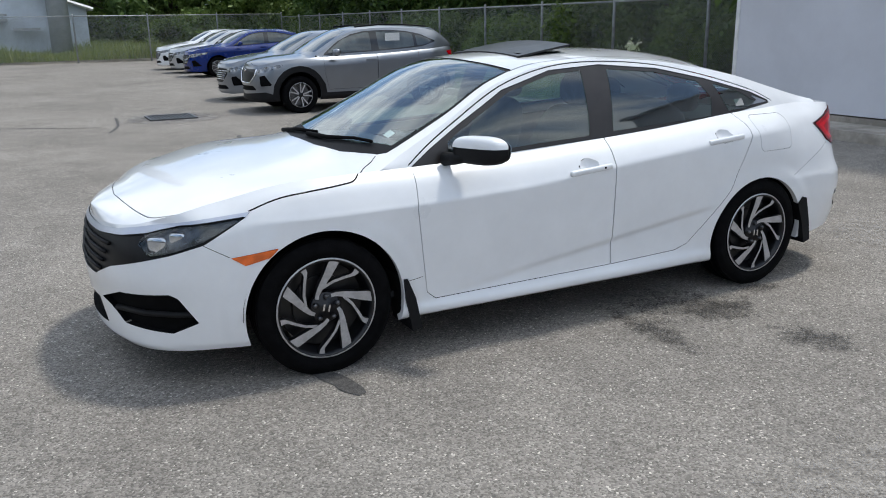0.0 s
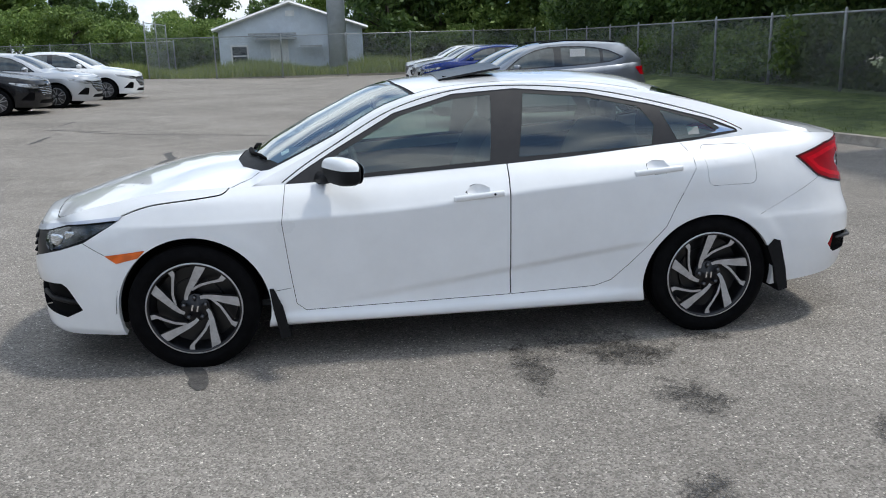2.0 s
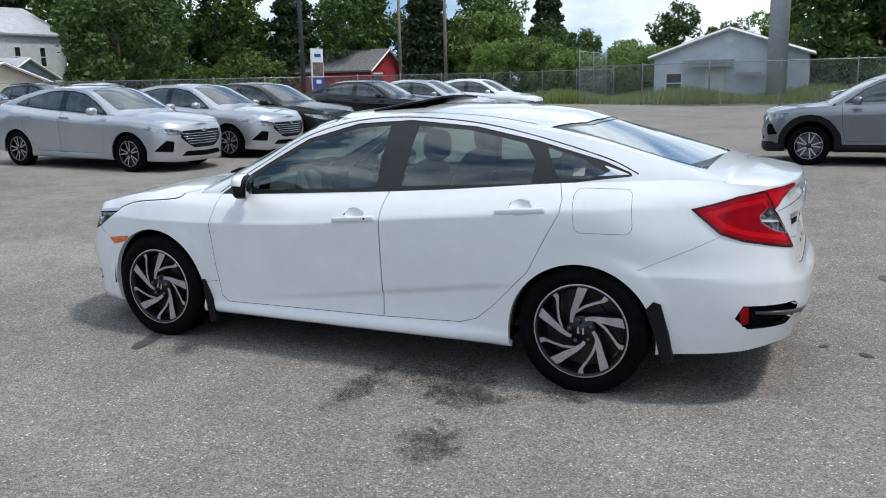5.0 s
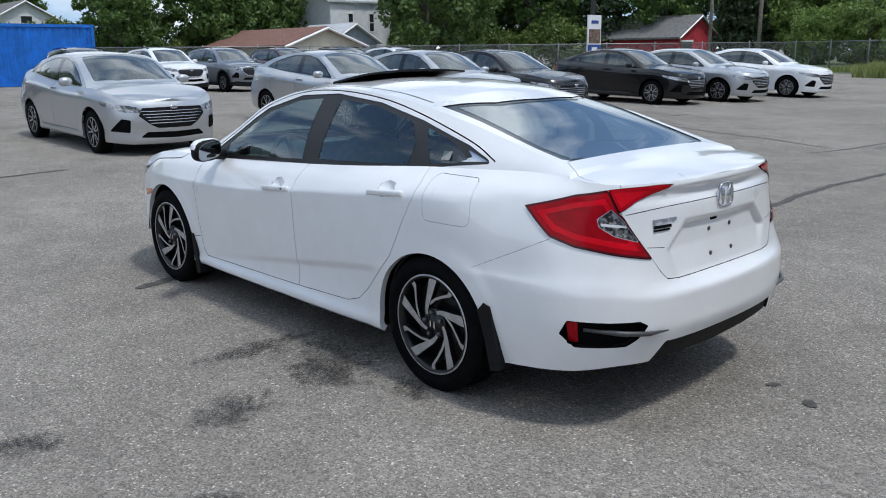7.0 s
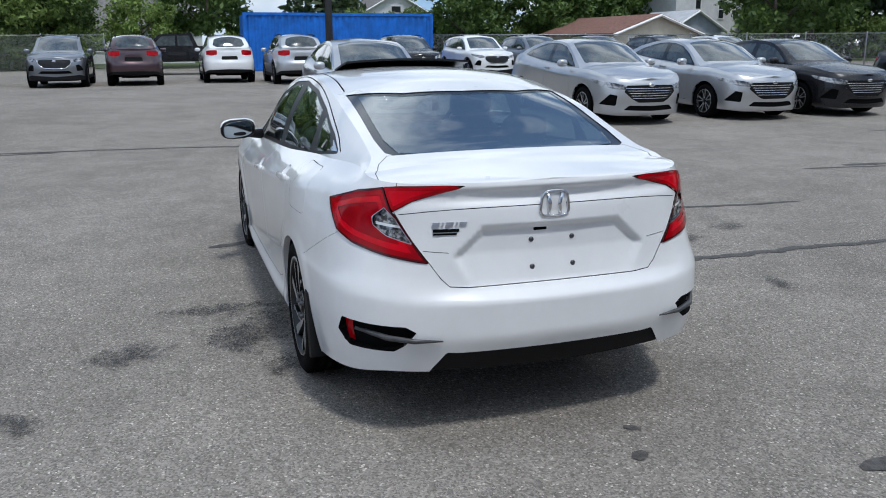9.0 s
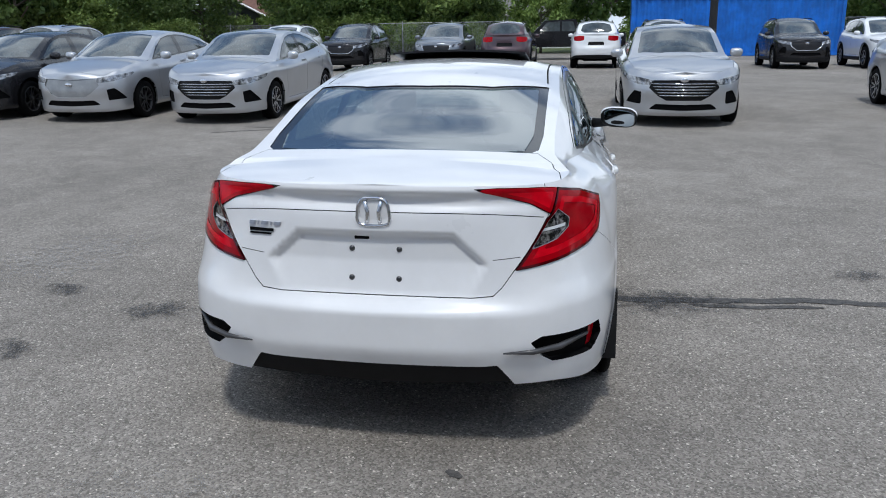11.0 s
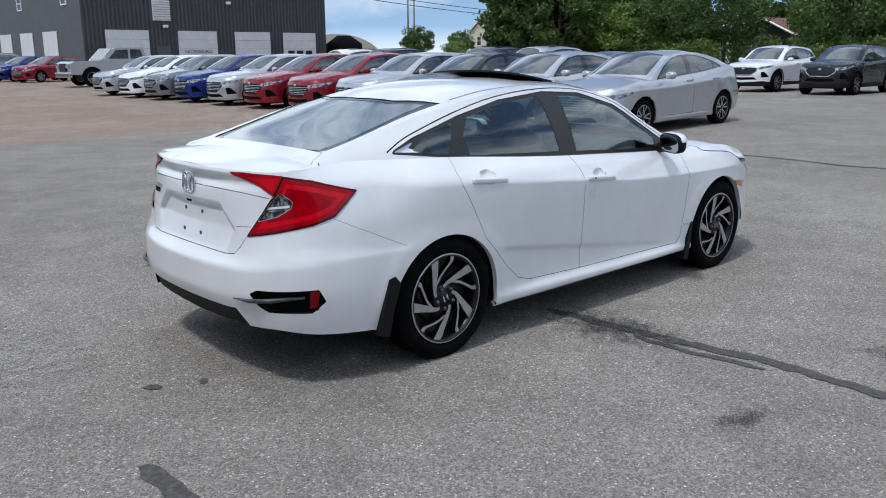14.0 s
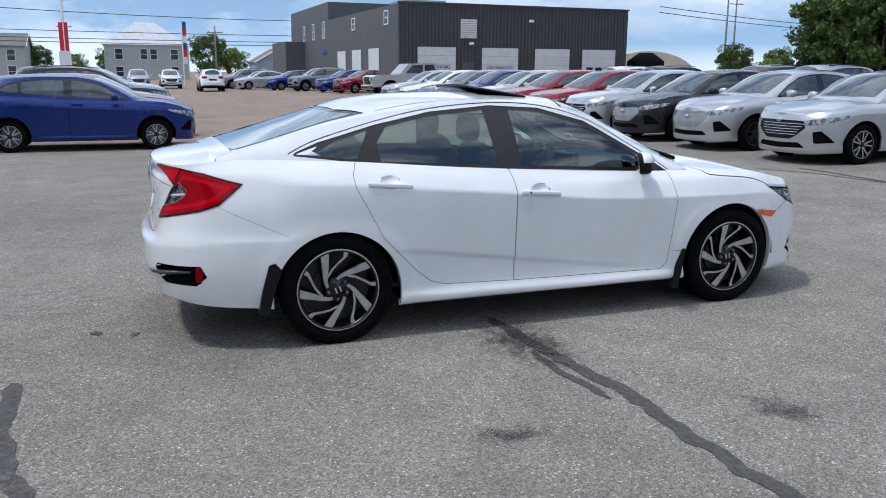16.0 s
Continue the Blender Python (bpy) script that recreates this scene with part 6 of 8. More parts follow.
park("saloon", "grey", -3.7, -14.0, 0)
park("saloon", "blue", -4.65, -23.3, 0)
park("saloon", "silver", -4.65, -26.1, 0)
park("saloon", "white", -4.65, -28.9, 0)
park("hatch", "blue", -3.2, 12.75, 0)
park("hatch", "red", -3.2, 15.6, 0)
for k, (x, y, h, f, p) in enumerate(((-3.4, 18.4, 0, "saloon", "silver"), (-3.4, 21.2, 0, "suv", "charcoal"), (-3.4, 24.2, 0, "suv", "silver"), (-3.4, 27.2, 0, "suv", "white"), (3.5, 60, 90, "suv", "white"), (-1.5, 68, 270, "suv", "silver"), (1.2, 72, 270, "suv", "white"),
                                     (12, 47, 200, "saloon", "red"), (11.5, 50, 200, "saloon", "blue"), (10.5, 54, 190, "suv", "grey"), (9.5, 58, 190, "saloon", "blue"), (7.8, 63, 190, "saloon", "silver"), (7, 67, 190, "suv", "grey"))):
    park(f, p, x, y, h)

# ---- fences, verges, buildings and trees round the lot ----
M["galvanised"] = mat("galvanised_steel", (0.36, 0.37, 0.37), 0.45, 0.8, vary=0.25, scale=9)
M["mast"] = mat("grey_mast_paint", (0.42, 0.45, 0.48), 0.55, vary=0.12, scale=2)
M["concrete"] = mat("concrete", (0.36, 0.325, 0.28), 0.85, vary=0.3, scale=3, bump=0.4, bump_scale=50)
M["white_siding"] = mat("white_sheet_wall", (0.60, 0.61, 0.66), 0.55, vary=0.05, scale=0.8, bump=0.05, bump_scale=8)
M["pale_trim"] = mat("white_trim", (0.75, 0.75, 0.74), 0.6, vary=0.08, scale=4)
M["dark_sheet"] = mat("dark_ribbed_sheet", (0.055, 0.057, 0.062), 0.6, 0.2, vary=0.12, scale=1.5)
M["mid_sheet"] = mat("dark_grey_panel", (0.085, 0.087, 0.092), 0.65, vary=0.12, scale=1.2)
M["door_white"] = mat("white_sectional_door", (0.62, 0.63, 0.64), 0.5, vary=0.06, scale=2)
M["shed_wall"] = mat("grey_blue_siding", (0.60, 0.65, 0.70), 0.7, vary=0.08, scale=1.5)
M["red_wall"] = mat("red_boards", (0.36, 0.025, 0.035), 0.75, vary=0.25, scale=3)
M["shingle_grey"] = mat("grey_shingles", (0.17, 0.165, 0.16), 0.9, vary=0.3, scale=5, bump=0.5, bump_scale=12)
M["shingle_brown"] = mat("brown_shingles", (0.20, 0.10, 0.075), 0.9, vary=0.3, scale=5, bump=0.5, bump_scale=12)
M["shingle_pale"] = mat("pale_metal_roof", (0.55, 0.56, 0.58), 0.5, 0.2, vary=0.1, scale=2)
M["cream"] = mat("cream_siding", (0.55, 0.50, 0.40), 0.75, vary=0.08, scale=2)
M["white_house"] = mat("white_clapboard", (0.68, 0.69, 0.70), 0.7, vary=0.08, scale=2)
M["grey_house"] = mat("grey_green_siding", (0.38, 0.40, 0.39), 0.75, vary=0.08, scale=2)
M["slate"] = mat("blue_grey_siding", (0.32, 0.36, 0.42), 0.75, vary=0.1, scale=2)
M["container_blue"] = mat("blue_container_paint", (0.008, 0.14, 0.55), 0.5, 0.1, vary=0.2, scale=1.5)
M["pane"] = mat("dark_window_pane", (0.03, 0.036, 0.04), 0.06, vary=0.3, scale=1.0)
M["bark"] = mat("bark", (0.10, 0.085, 0.07), 0.95, vary=0.4, scale=6, bump=0.8, bump_scale=30)
M["wood_pole"] = mat("weathered_pole", (0.22, 0.19, 0.16), 0.9, vary=0.3, scale=5, bump=0.4, bump_scale=30)
M["sign_white"] = mat("banner_white", (0.72, 0.73, 0.75), 0.6, vary=0.05, scale=3)
M["sign_blue"] = mat("banner_blue", (0.02, 0.06, 0.25), 0.6, vary=0.2, scale=8)
M["sign_brown"] = mat("banner_picture", (0.16, 0.11, 0.08), 0.6, vary=0.6, scale=9)
M["flag_red"] = mat("red_banner_cloth", (0.55, 0.02, 0.03), 0.7, vary=0.1, scale=6)
M["grass"] = mat("verge_grass", (0.06, 0.095, 0.024), 0.9, vary=0.35, scale=2.5, bump=0.8, bump_scale=40, second=(0.115, 0.145, 0.045))
M["wire"] = mat("overhead_wire", (0.03, 0.03, 0.03), 0.6, vary=0.1)


def leaf_mat(name, color, second):
    """Leaves: each its own green, a little light coming through."""
    mt, n, l, b = nodes_of(name)
    ge, rp = n.new("ShaderNodeNewGeometry"), n.new("ShaderNodeValToRGB")
    rp.color_ramp.elements[0].color, rp.color_ramp.elements[1].color = (*color, 1), (*second, 1)
    oi, hs, mr = n.new("ShaderNodeObjectInfo"), n.new("ShaderNodeHueSaturation"), n.new("ShaderNodeMapRange")
    mr.inputs["To Min"].default_value, mr.inputs["To Max"].default_value = 0.75, 1.3
    l.new(oi.outputs["Random"], mr.inputs["Value"])
    l.new(mr.outputs["Result"], hs.inputs["Value"])
    l.new(ge.outputs["Random Per Island"], rp.inputs["Fac"])
    l.new(rp.outputs["Color"], hs.inputs["Color"])
    l.new(hs.outputs["Color"], b.inputs["Base Color"])
    b.inputs["Roughness"].default_value = 0.6
    tl, mx = n.new("ShaderNodeBsdfTranslucent"), n.new("ShaderNodeMixShader")
    l.new(hs.outputs["Color"], tl.inputs["Color"])
    mx.inputs["Fac"].default_value = 0.28
    l.new(b.outputs["BSDF"], mx.inputs[1])
    l.new(tl.outputs["BSDF"], mx.inputs[2])
    l.new(mx.outputs["Shader"], n["Material Output"].inputs["Surface"])
    return mt


M["leaf"] = leaf_mat("broad_leaves", (0.034, 0.075, 0.016), (0.12, 0.19, 0.042))
M["leaf_light"] = leaf_mat("light_leaves", (0.075, 0.135, 0.026), (0.21, 0.29, 0.07))
M["needle"] = leaf_mat("dark_needles", (0.022, 0.045, 0.018), (0.06, 0.09, 0.035))
M["lawn"] = leaf_mat("lawn_blades", (0.045, 0.078, 0.02), (0.12, 0.155, 0.045))
M["blade"] = leaf_mat("tall_grass_blades", (0.15, 0.21, 0.05), (0.34, 0.37, 0.13))


def link_mat(name, spacing=0.055, wire=0.09, scale_far=1.0):
    """Chain-link wire netting: crossed wires with open meshes."""
    mt, n, l, b = nodes_of(name)
    b.inputs["Base Color"].default_value, b.inputs["Metallic"].default_value, b.inputs["Roughness"].default_value = (0.34, 0.36, 0.36, 1), 0.6, 0.5
    co, xyz = n.new("ShaderNodeTexCoord"), n.new("ShaderNodeSeparateXYZ")
    l.new(co.outputs["Object"], xyz.inputs["Vector"])

    def op(kind, a, c):
        m = n.new("ShaderNodeMath")
        m.operation = kind
        for i, v in enumerate((a, c)):
            if isinstance(v, (int, float)):
                m.inputs[i].default_value = v
            elif v is not None:
                l.new(v, m.inputs[i])
        return m.outputs["Value"]
    wires = []
    for kind in ("ADD", "SUBTRACT"):
        v = op("FRACT", op("DIVIDE", op(kind, xyz.outputs["X"], xyz.outputs["Z"]), spacing), None)
        wires.append(op("LESS_THAN", v, wire))
    both = op("MAXIMUM", wires[0], wires[1])
    tr, mx = n.new("ShaderNodeBsdfTransparent"), n.new("ShaderNodeMixShader")
    l.new(both, mx.inputs["Fac"])
    l.new(tr.outputs["BSDF"], mx.inputs[1])
    l.new(b.outputs["BSDF"], mx.inputs[2])
    l.new(mx.outputs["Shader"], n["Material Output"].inputs["Surface"])
    return mt


M["netting"] = link_mat("wire_netting")


def fence(x0, y0, x1, y1, height, step=3.0, sides=8):
    """A chain-link fence: posts, top rail, netting."""
    ln = math.hypot(x1 - x0, y1 - y0)
    f = thing("chain_link_fence", "galvanised chain-link fence with round steel posts", "fence", m=Matrix.Translation((x0, y0, 0)) @ Matrix.Rotation(math.atan2(y1 - y0, x1 - x0), 4, "Z"))
    n = max(round(ln / step), 1)
    first = None
    for i in range(n + 1):
        p = part("post", tube([(0, 0, 0), (0, 0, height + 0.06), (0, 0, height + 0.1)], [0.034, 0.034, 0.012], sides), M["galvanised"], f, "", True) if first is None else new("post", first.data)
        if first is None:
            first = p
        else:
            p.parent = f
        p.matrix_basis = Matrix.Translation((ln * i / n, 0, 0))
    part("top_rail", tube([(0, 0, height), (ln, 0, height)], 0.022, 6), M["galvanised"], f, "", True)
    bm = bmesh.new()
    bm.faces.new([bm.verts.new(p) for p in ((0, 0.035, 0.03), (ln, 0.035, 0.03), (ln, 0.035, height), (0, 0.035, height))])
    part("netting", bm, M["netting"], f)
    return f


fence(-10.0, -5.5, -10.0, -38, 1.95)
fence(-10.0, -38, 9.5, -38, 2.1)
fence(9.5, -38, 9.6, -44, 2.7)
fence(9.6, -46, 20, -50, 1.8)
fence(20, -50, 37, -28, 1.8)
fence(37, -28, 41, -13, 1.8)
fence(41, 4, 46, 22, 1.8)
fence(46, 22, 48, 34, 1.8)

# the kerb, the footing and the verge on the near side
def kerb(pts, w, h, name="kerb", label="weathered concrete kerb"):
    bm = bmesh.new()
    prev = None
    for i, p in enumerate(pts):
        p = Vector(p)
        d = (Vector(pts[min(i + 1, len(pts) - 1)]) - Vector(pts[max(i - 1, 0)])).normalized()
        s = Vector((-d.y, d.x)) * w
        q = [bm.verts.new(v) for v in ((*(p + s * 0.0), 0.0), (*(p + s * 0.12), h), (*(p + s), h), (*(p + s), 0.0))]
        if prev:
            for k in range(3):
                bm.faces.new((prev[k], prev[k + 1], q[k + 1], q[k]))
        prev = q
    bmesh.ops.recalc_face_normals(bm, faces=bm.faces)
    tagged(part(name, bm, M["concrete"]), label, "kerb", kind="structure")


kerb([(-6.9, -2.0), (-6.85, -5.3), (-6.5, -6.6), (-5.95, -8.4), (-6.02, -10.6), (-6.15, -14), (-6.3, -30), (-6.3, -36)][::-1], 0.16, 0.13)
bm = bmesh.new()
rows = []
for j in range(24):
    y = -5.6 - j * 1.33
    xe = -6.95 if y > -6 else -6.35
    rows.append([bm.verts.new((xe + (-10.6 - xe) * i / 8, y, 0.12 + 0.1 * noise.noise((i * 0.7, y * 0.5, 2)) * (i > 0) + 0.03 * i)) for i in range(9)])
for a, b in zip(rows, rows[1:]):
    for i in range(8):
        bm.faces.new((a[i], a[i + 1], b[i + 1], b[i]))
tagged(part("grass_verge", bm, M["grass"]), "mown grass verge behind the kerb", "grass", kind="structure")
bm = boxed(-7.72, -7.0, -5.5, 9, 0.0, 0.125, 0.015, 1)
tagged(part("footing_strip", bm, M["concrete"]), "concrete strip along the white wall", "pavement", kind="structure")
wb = thing("white_building", "plain white sheet-clad building with a concrete base", "building")
wb["kind"] = "structure"
part("wall", boxed(-18, -7.72, -5.5, 9, 0.22, 5.2), M["white_siding"], wb)
part("base", boxed(-17.99, -7.69, -5.52, 9.02, 0, 0.2), M["concrete"], wb)
part("roof", boxed(-18.2, -7.6, -5.65, 9.2, 5.2, 5.4), M["shingle_pale"], wb)
part("corner_trim", boxed(-7.78, -7.7, -5.515, -5.45, 0.22, 5.2), M["pale_trim"], wb)


# ---- grass and weeds ----
def blades(n, area, h, w, seed, name, label, material, base=0.0):
    rng = np.random.default_rng(seed)
    x0, x1, y0, y1 = area
    px, py = rng.uniform(x0, x1, n), rng.uniform(y0, y1, n)
    hh = h * rng.uniform(0.45, 1.0, n) * (0.7 + 0.3 * np.sin(px * 0.9 + py * 0.37))
    a = rng.uniform(0, math.tau, n)
    lx, ly = rng.normal(0, 0.28, n) * hh, rng.normal(0, 0.28, n) * hh
    ww = w * rng.uniform(0.6, 1.3, n)
    v = np.zeros((n, 3, 3))
    v[:, 0] = np.stack([px - np.cos(a) * ww, py - np.sin(a) * ww, np.full(n, base)], 1)
    v[:, 1] = np.stack([px + np.cos(a) * ww, py + np.sin(a) * ww, np.full(n, base)], 1)
    v[:, 2] = np.stack([px + lx, py + ly, base + hh], 1)
    f = np.arange(3 * n).reshape(n, 3)
    ob = link_mesh(name, v.reshape(-1, 3).tolist(), f.tolist(), material)
    return tagged(ob, label, "grass", kind="stuff")


blades(26000, (-10, 12, -46, -38.3), 1.0, 0.03, 5, "tall_weeds", "tall yellow-green weeds behind the fence", M["blade"])
blades(9000, (12, 40, -52, -47), 0.6, 0.04, 6, "rough_grass", "rough grass along the far fence", M["blade"])
blades(24000, (-10.2, -6.5, -32, -6.2), 0.12, 0.007, 7, "verge_blades", "short grass on the verge", M["lawn"], 0.14)
bm = bmesh.new()
edge = [(-60, -38.2), (1, -43.8), (5, -44.2), (9, -44.5), (13, -44.9), (60, -49)]
for (xa, ya), (xb, yb) in zip(edge, edge[1:]):
    bm.faces.new([bm.verts.new(p) for p in ((xa, -160, rise(xa) + 0.02), (xb, -160, rise(xb) + 0.02), (xb, yb, rise(xb) + 0.02), (xa, ya, rise(xa) + 0.02))])
tagged(part("meadow", bm, M["grass"]), "rough green ground beyond the fence", "grass", kind="structure")
bm = bmesh.new()
bm.faces.new([bm.verts.new(p) for p in ((-60, -38, 0.03), (-10.1, -38, 0.03), (-10.1, -5.5, 0.03), (-18, -5.5, 0.03), (-60, -5.5, 0.03))])
tagged(part("woodland_floor", bm, M["grass"]), "shaded undergrowth on the wood's floor", "grass", kind="structure")
bm = bmesh.new()
bm.faces.new([bm.verts.new(p) for p in ((42, -48, 0.02), (200, -120, 0.02), (200, 90, 0.02), (60, 60, 0.02), (49, 34, 0.02), (47, 20, 0.02), (43, -12, 0.02))])
tagged(part("gardens", bm, M["grass"]), "lawns and gardens behind the lot", "grass", kind="structure")


# ---- trees ----
def crown_mesh(seed, rx, rz, z0, n, size, clumps, conifer=False):
    rng = np.random.default_rng(seed)
    if conifer:
        t = rng.uniform(0, 1, n) ** 0.8
        r = rx * (1 - t) * (0.55 + 0.45 * np.abs(np.sin(t * 34))) * rng.uniform(0.45, 1.0, n) + 0.08
        a = rng.uniform(0, math.tau, n)
        p = np.stack([r * np.cos(a), r * np.sin(a), z0 + 2 * rz * t - 0.25 * r], 1)
    else:
        d = rng.normal(size=(clumps, 3))
        d /= np.linalg.norm(d, axis=1)[:, None]
        rad = rng.uniform(0.35, 1.0, clumps) ** 0.6
        c = d * rad[:, None] * np.array([rx, rx, rz]) + np.array([0, 0, z0 + rz])
        c[:, 2] += rng.normal(0, 0.12, clumps) * rz
        cr = rng.uniform(0.16, 0.40, clumps) * rx
        k = rng.integers(0, clumps, n)
        e = rng.normal(size=(n, 3))
        e /= np.linalg.norm(e, axis=1)[:, None]
        p = c[k] + e * (cr[k] * rng.uniform(0.55, 1.1, n))[:, None] * np.array([1, 1, 0.75])
    u = rng.normal(size=(n, 3))
    u /= np.linalg.norm(u, axis=1)[:, None]
    w = np.cross(u, rng.normal(size=(n, 3)))
    w /= np.linalg.norm(w, axis=1)[:, None]
    s = (size * rng.uniform(0.6, 1.35, n))[:, None]
    v = np.stack([p - u * s, p + w * s * 0.5, p + u * s, p - w * s * 0.5], 1).reshape(-1, 3)
    f = np.arange(4 * n).reshape(n, 4)
    me = bpy.data.meshes.new("crown")
    me.from_pydata(v.tolist(), [], f.tolist())
    return me


def tree(seed, height, rx, n, size, clumps, leaf, conifer=False, bush=False):
    rnd = random.Random(seed)
    label = "dark conifer with drooping boughs" if conifer else ("leafy green bush beside the fence" if bush else "broad-leaved tree in full leaf")
    t = thing("bush" if bush else "tree", label, "bush" if bush else "tree", "shrubs" if bush else "trees")
    base = height * (0.04 if conifer or bush else 0.16)
    rz = (height - base) / 2
    bm = bmesh.new()
    top = height * (0.95 if conifer else 0.6)
    r0 = height * (0.012 if bush else 0.02)
    add_tube(bm, [(0, 0, -0.1), (0.02 * height * rnd.uniform(-1, 1), 0.01 * height, top * 0.4), (0.03 * height * rnd.uniform(-1, 1), 0, top)], [r0 * 1.25, r0 * 0.85, r0 * 0.35], 8)
    for k in range(7):
        a = rnd.uniform(0, math.tau)
        z = rnd.uniform(base + rz * 0.25, top * 0.95)
        q = rx * rnd.uniform(0.45, 0.8) * (1 - z / height if conifer else 1)
        add_tube(bm, [(0, 0, z), (q * 0.5 * math.cos(a), q * 0.5 * math.sin(a), z + q * (0.0 if conifer else 0.3)), (q * math.cos(a), q * math.sin(a), z + q * (-0.1 if conifer else 0.7))], [r0 * 0.45, r0 * 0.3, r0 * 0.1], 5)
    part("trunk", bm, M["bark"], t, "", True)
    me = crown_mesh(seed, rx, rz, base, n, size, clumps, conifer)
    me.materials.append(leaf)
    c = new("crown", me)
    c.parent = t
    return t


PROTO = {"broad": tree(11, 9.0, 3.6, 9000, 0.2, 60, M["leaf"]), "tall": tree(12, 11.0, 3.2, 9000, 0.2, 70, M["leaf"]), "light": tree(13, 7.0, 3.0, 8000, 0.17, 50, M["leaf_light"]),
         "fir": tree(14, 10.0, 2.3, 9000, 0.17, 1, M["needle"], True), "bush": tree(15, 2.4, 1.5, 7000, 0.085, 40, M["leaf_light"], bush=True), "near": tree(16, 7.5, 2.9, 13000, 0.11, 70, M["leaf"])}
USED = set()


def plant(kind, x, y, s, turn, flat=1.0):
    m = pose(x, y, 0, 0, 0, turn) @ Matrix.Diagonal((s, s, s * flat, 1))
    if kind in USED:
        return copy_thing(PROTO[kind], m)
    USED.add(kind)
    PROTO[kind].matrix_basis = m
    return PROTO[kind]


rnd = random.Random(4)
# the wood behind the near fence
for k in range(17):
    plant("near", -12.4 - rnd.uniform(0, 1.6), -6.0 - 2.05 * k + rnd.uniform(-0.6, 0.6), rnd.uniform(0.8, 1.15), rnd.uniform(0, 360))
for k in range(15):
    plant("bush", -11.1 - rnd.uniform(0, 0.7), -6.3 - 2.2 * k + rnd.uniform(-0.6, 0.6), rnd.uniform(0.75, 1.1), rnd.uniform(0, 360))
for k in range(12):
    plant("tall" if k % 2 else "broad", -17 - rnd.uniform(0, 4), -7 - 3.2 * k + rnd.uniform(-1, 1), rnd.uniform(0.9, 1.2), rnd.uniform(0, 360))
for k in range(9):
    plant("broad" if k % 3 else "light", -24 + 2.6 * k + rnd.uniform(-1, 1), -47 - rnd.uniform(0, 5), rnd.uniform(0.75, 1.0), rnd.uniform(0, 360))
for k in range(26):
    plant("bush", -12 + 1.05 * k + rnd.uniform(-0.5, 0.5), -46.5 - rnd.uniform(0, 3.5) - (6 if k > 11 else 0), rnd.uniform(1.0, 1.7), rnd.uniform(0, 360))
# the far side beyond the shed and the red shed
for k in range(16):
    x = -8 + 4.4 * k + rnd.uniform(-1, 1)
    plant(("broad", "tall", "light")[k % 3], x, -66 - rnd.uniform(0, 8) - (9 if 31 < x < 50 else 0), rnd.uniform(0.62, 0.8) if 4 < x < 27 else rnd.uniform(0.9, 1.15), rnd.uniform(0, 360))
for k in range(9):
    plant("tall" if k % 2 else "fir", 24 + 5.2 * k + rnd.uniform(-1, 1), -78 + 3.5 * k + rnd.uniform(-2, 2), rnd.uniform(1.1, 1.5), rnd.uniform(0, 360))
for k in range(5):
    plant("light", 8 + 3.5 * k, -55 - rnd.uniform(0, 3), rnd.uniform(0.45, 0.7), rnd.uniform(0, 360))
# gardens behind the row of sport utility cars
for x, y, s, kind in ((50, -46, 1.2, "broad"), (54, -52, 1.3, "tall"), (38.5, -35, 0.95, "broad"), (44, -43, 1.05, "tall"), (49.5, -18.5, 0.72, "broad"), (54, -22, 0.8, "tall"), (52.5, -26.5, 0.85, "broad"), (60, -33.5, 1.15, "broad"), (63, -38, 1.2, "tall"), (47, -1.5, 0.95, "broad"), (45, 2.2, 0.6, "light"),
                      (45, 8, 0.95, "light"), (48, 11, 1.05, "broad"), (49.5, 15.5, 0.95, "light"), (50, 18.5, 0.8, "broad"), (40.5, 33, 0.85, "broad"), (43, 30, 0.7, "light"), (45, 27.5, 0.62, "broad"), (41, 37, 0.85, "broad"), (43, 39.5, 0.8, "fir"), (46.5, 42, 1.05, "fir"), (47.5, 39, 1.1, "broad"), (47.5, 43, 0.8, "fir"), (47, 31, 0.8, "tall"),
                      (55, 11, 1.0, "tall"), (56, 14.5, 1.05, "broad"), (62, 20, 1.1, "tall"), (64, 12, 1.1, "broad"), (68, 26, 1.1, "fir"), (56, 36, 0.95, "broad"), (63, 30, 1.0, "tall"), (78, -44, 1.4, "tall"), (72, -52, 1.3, "broad"), (66, -62, 1.3, "tall"), (90, -22, 1.3, "broad"), (84, -2, 1.3, "broad"), (80, 14, 1.2, "fir"), (78, 44, 1.1, "tall"),
                      (56, 60, 0.42, "light"), (60, 63, 0.45, "broad"), (72, 84, 0.6, "broad"), (78, 92, 0.6, "light"), (9, 122, 0.75, "broad"), (13, 124, 0.7, "light"), (-10, 140, 0.6, "light"), (-5, 142, 0.55, "broad"), (-15, 138, 0.6, "broad")):
    plant(kind, x, y, s, rnd.uniform(0, 360))

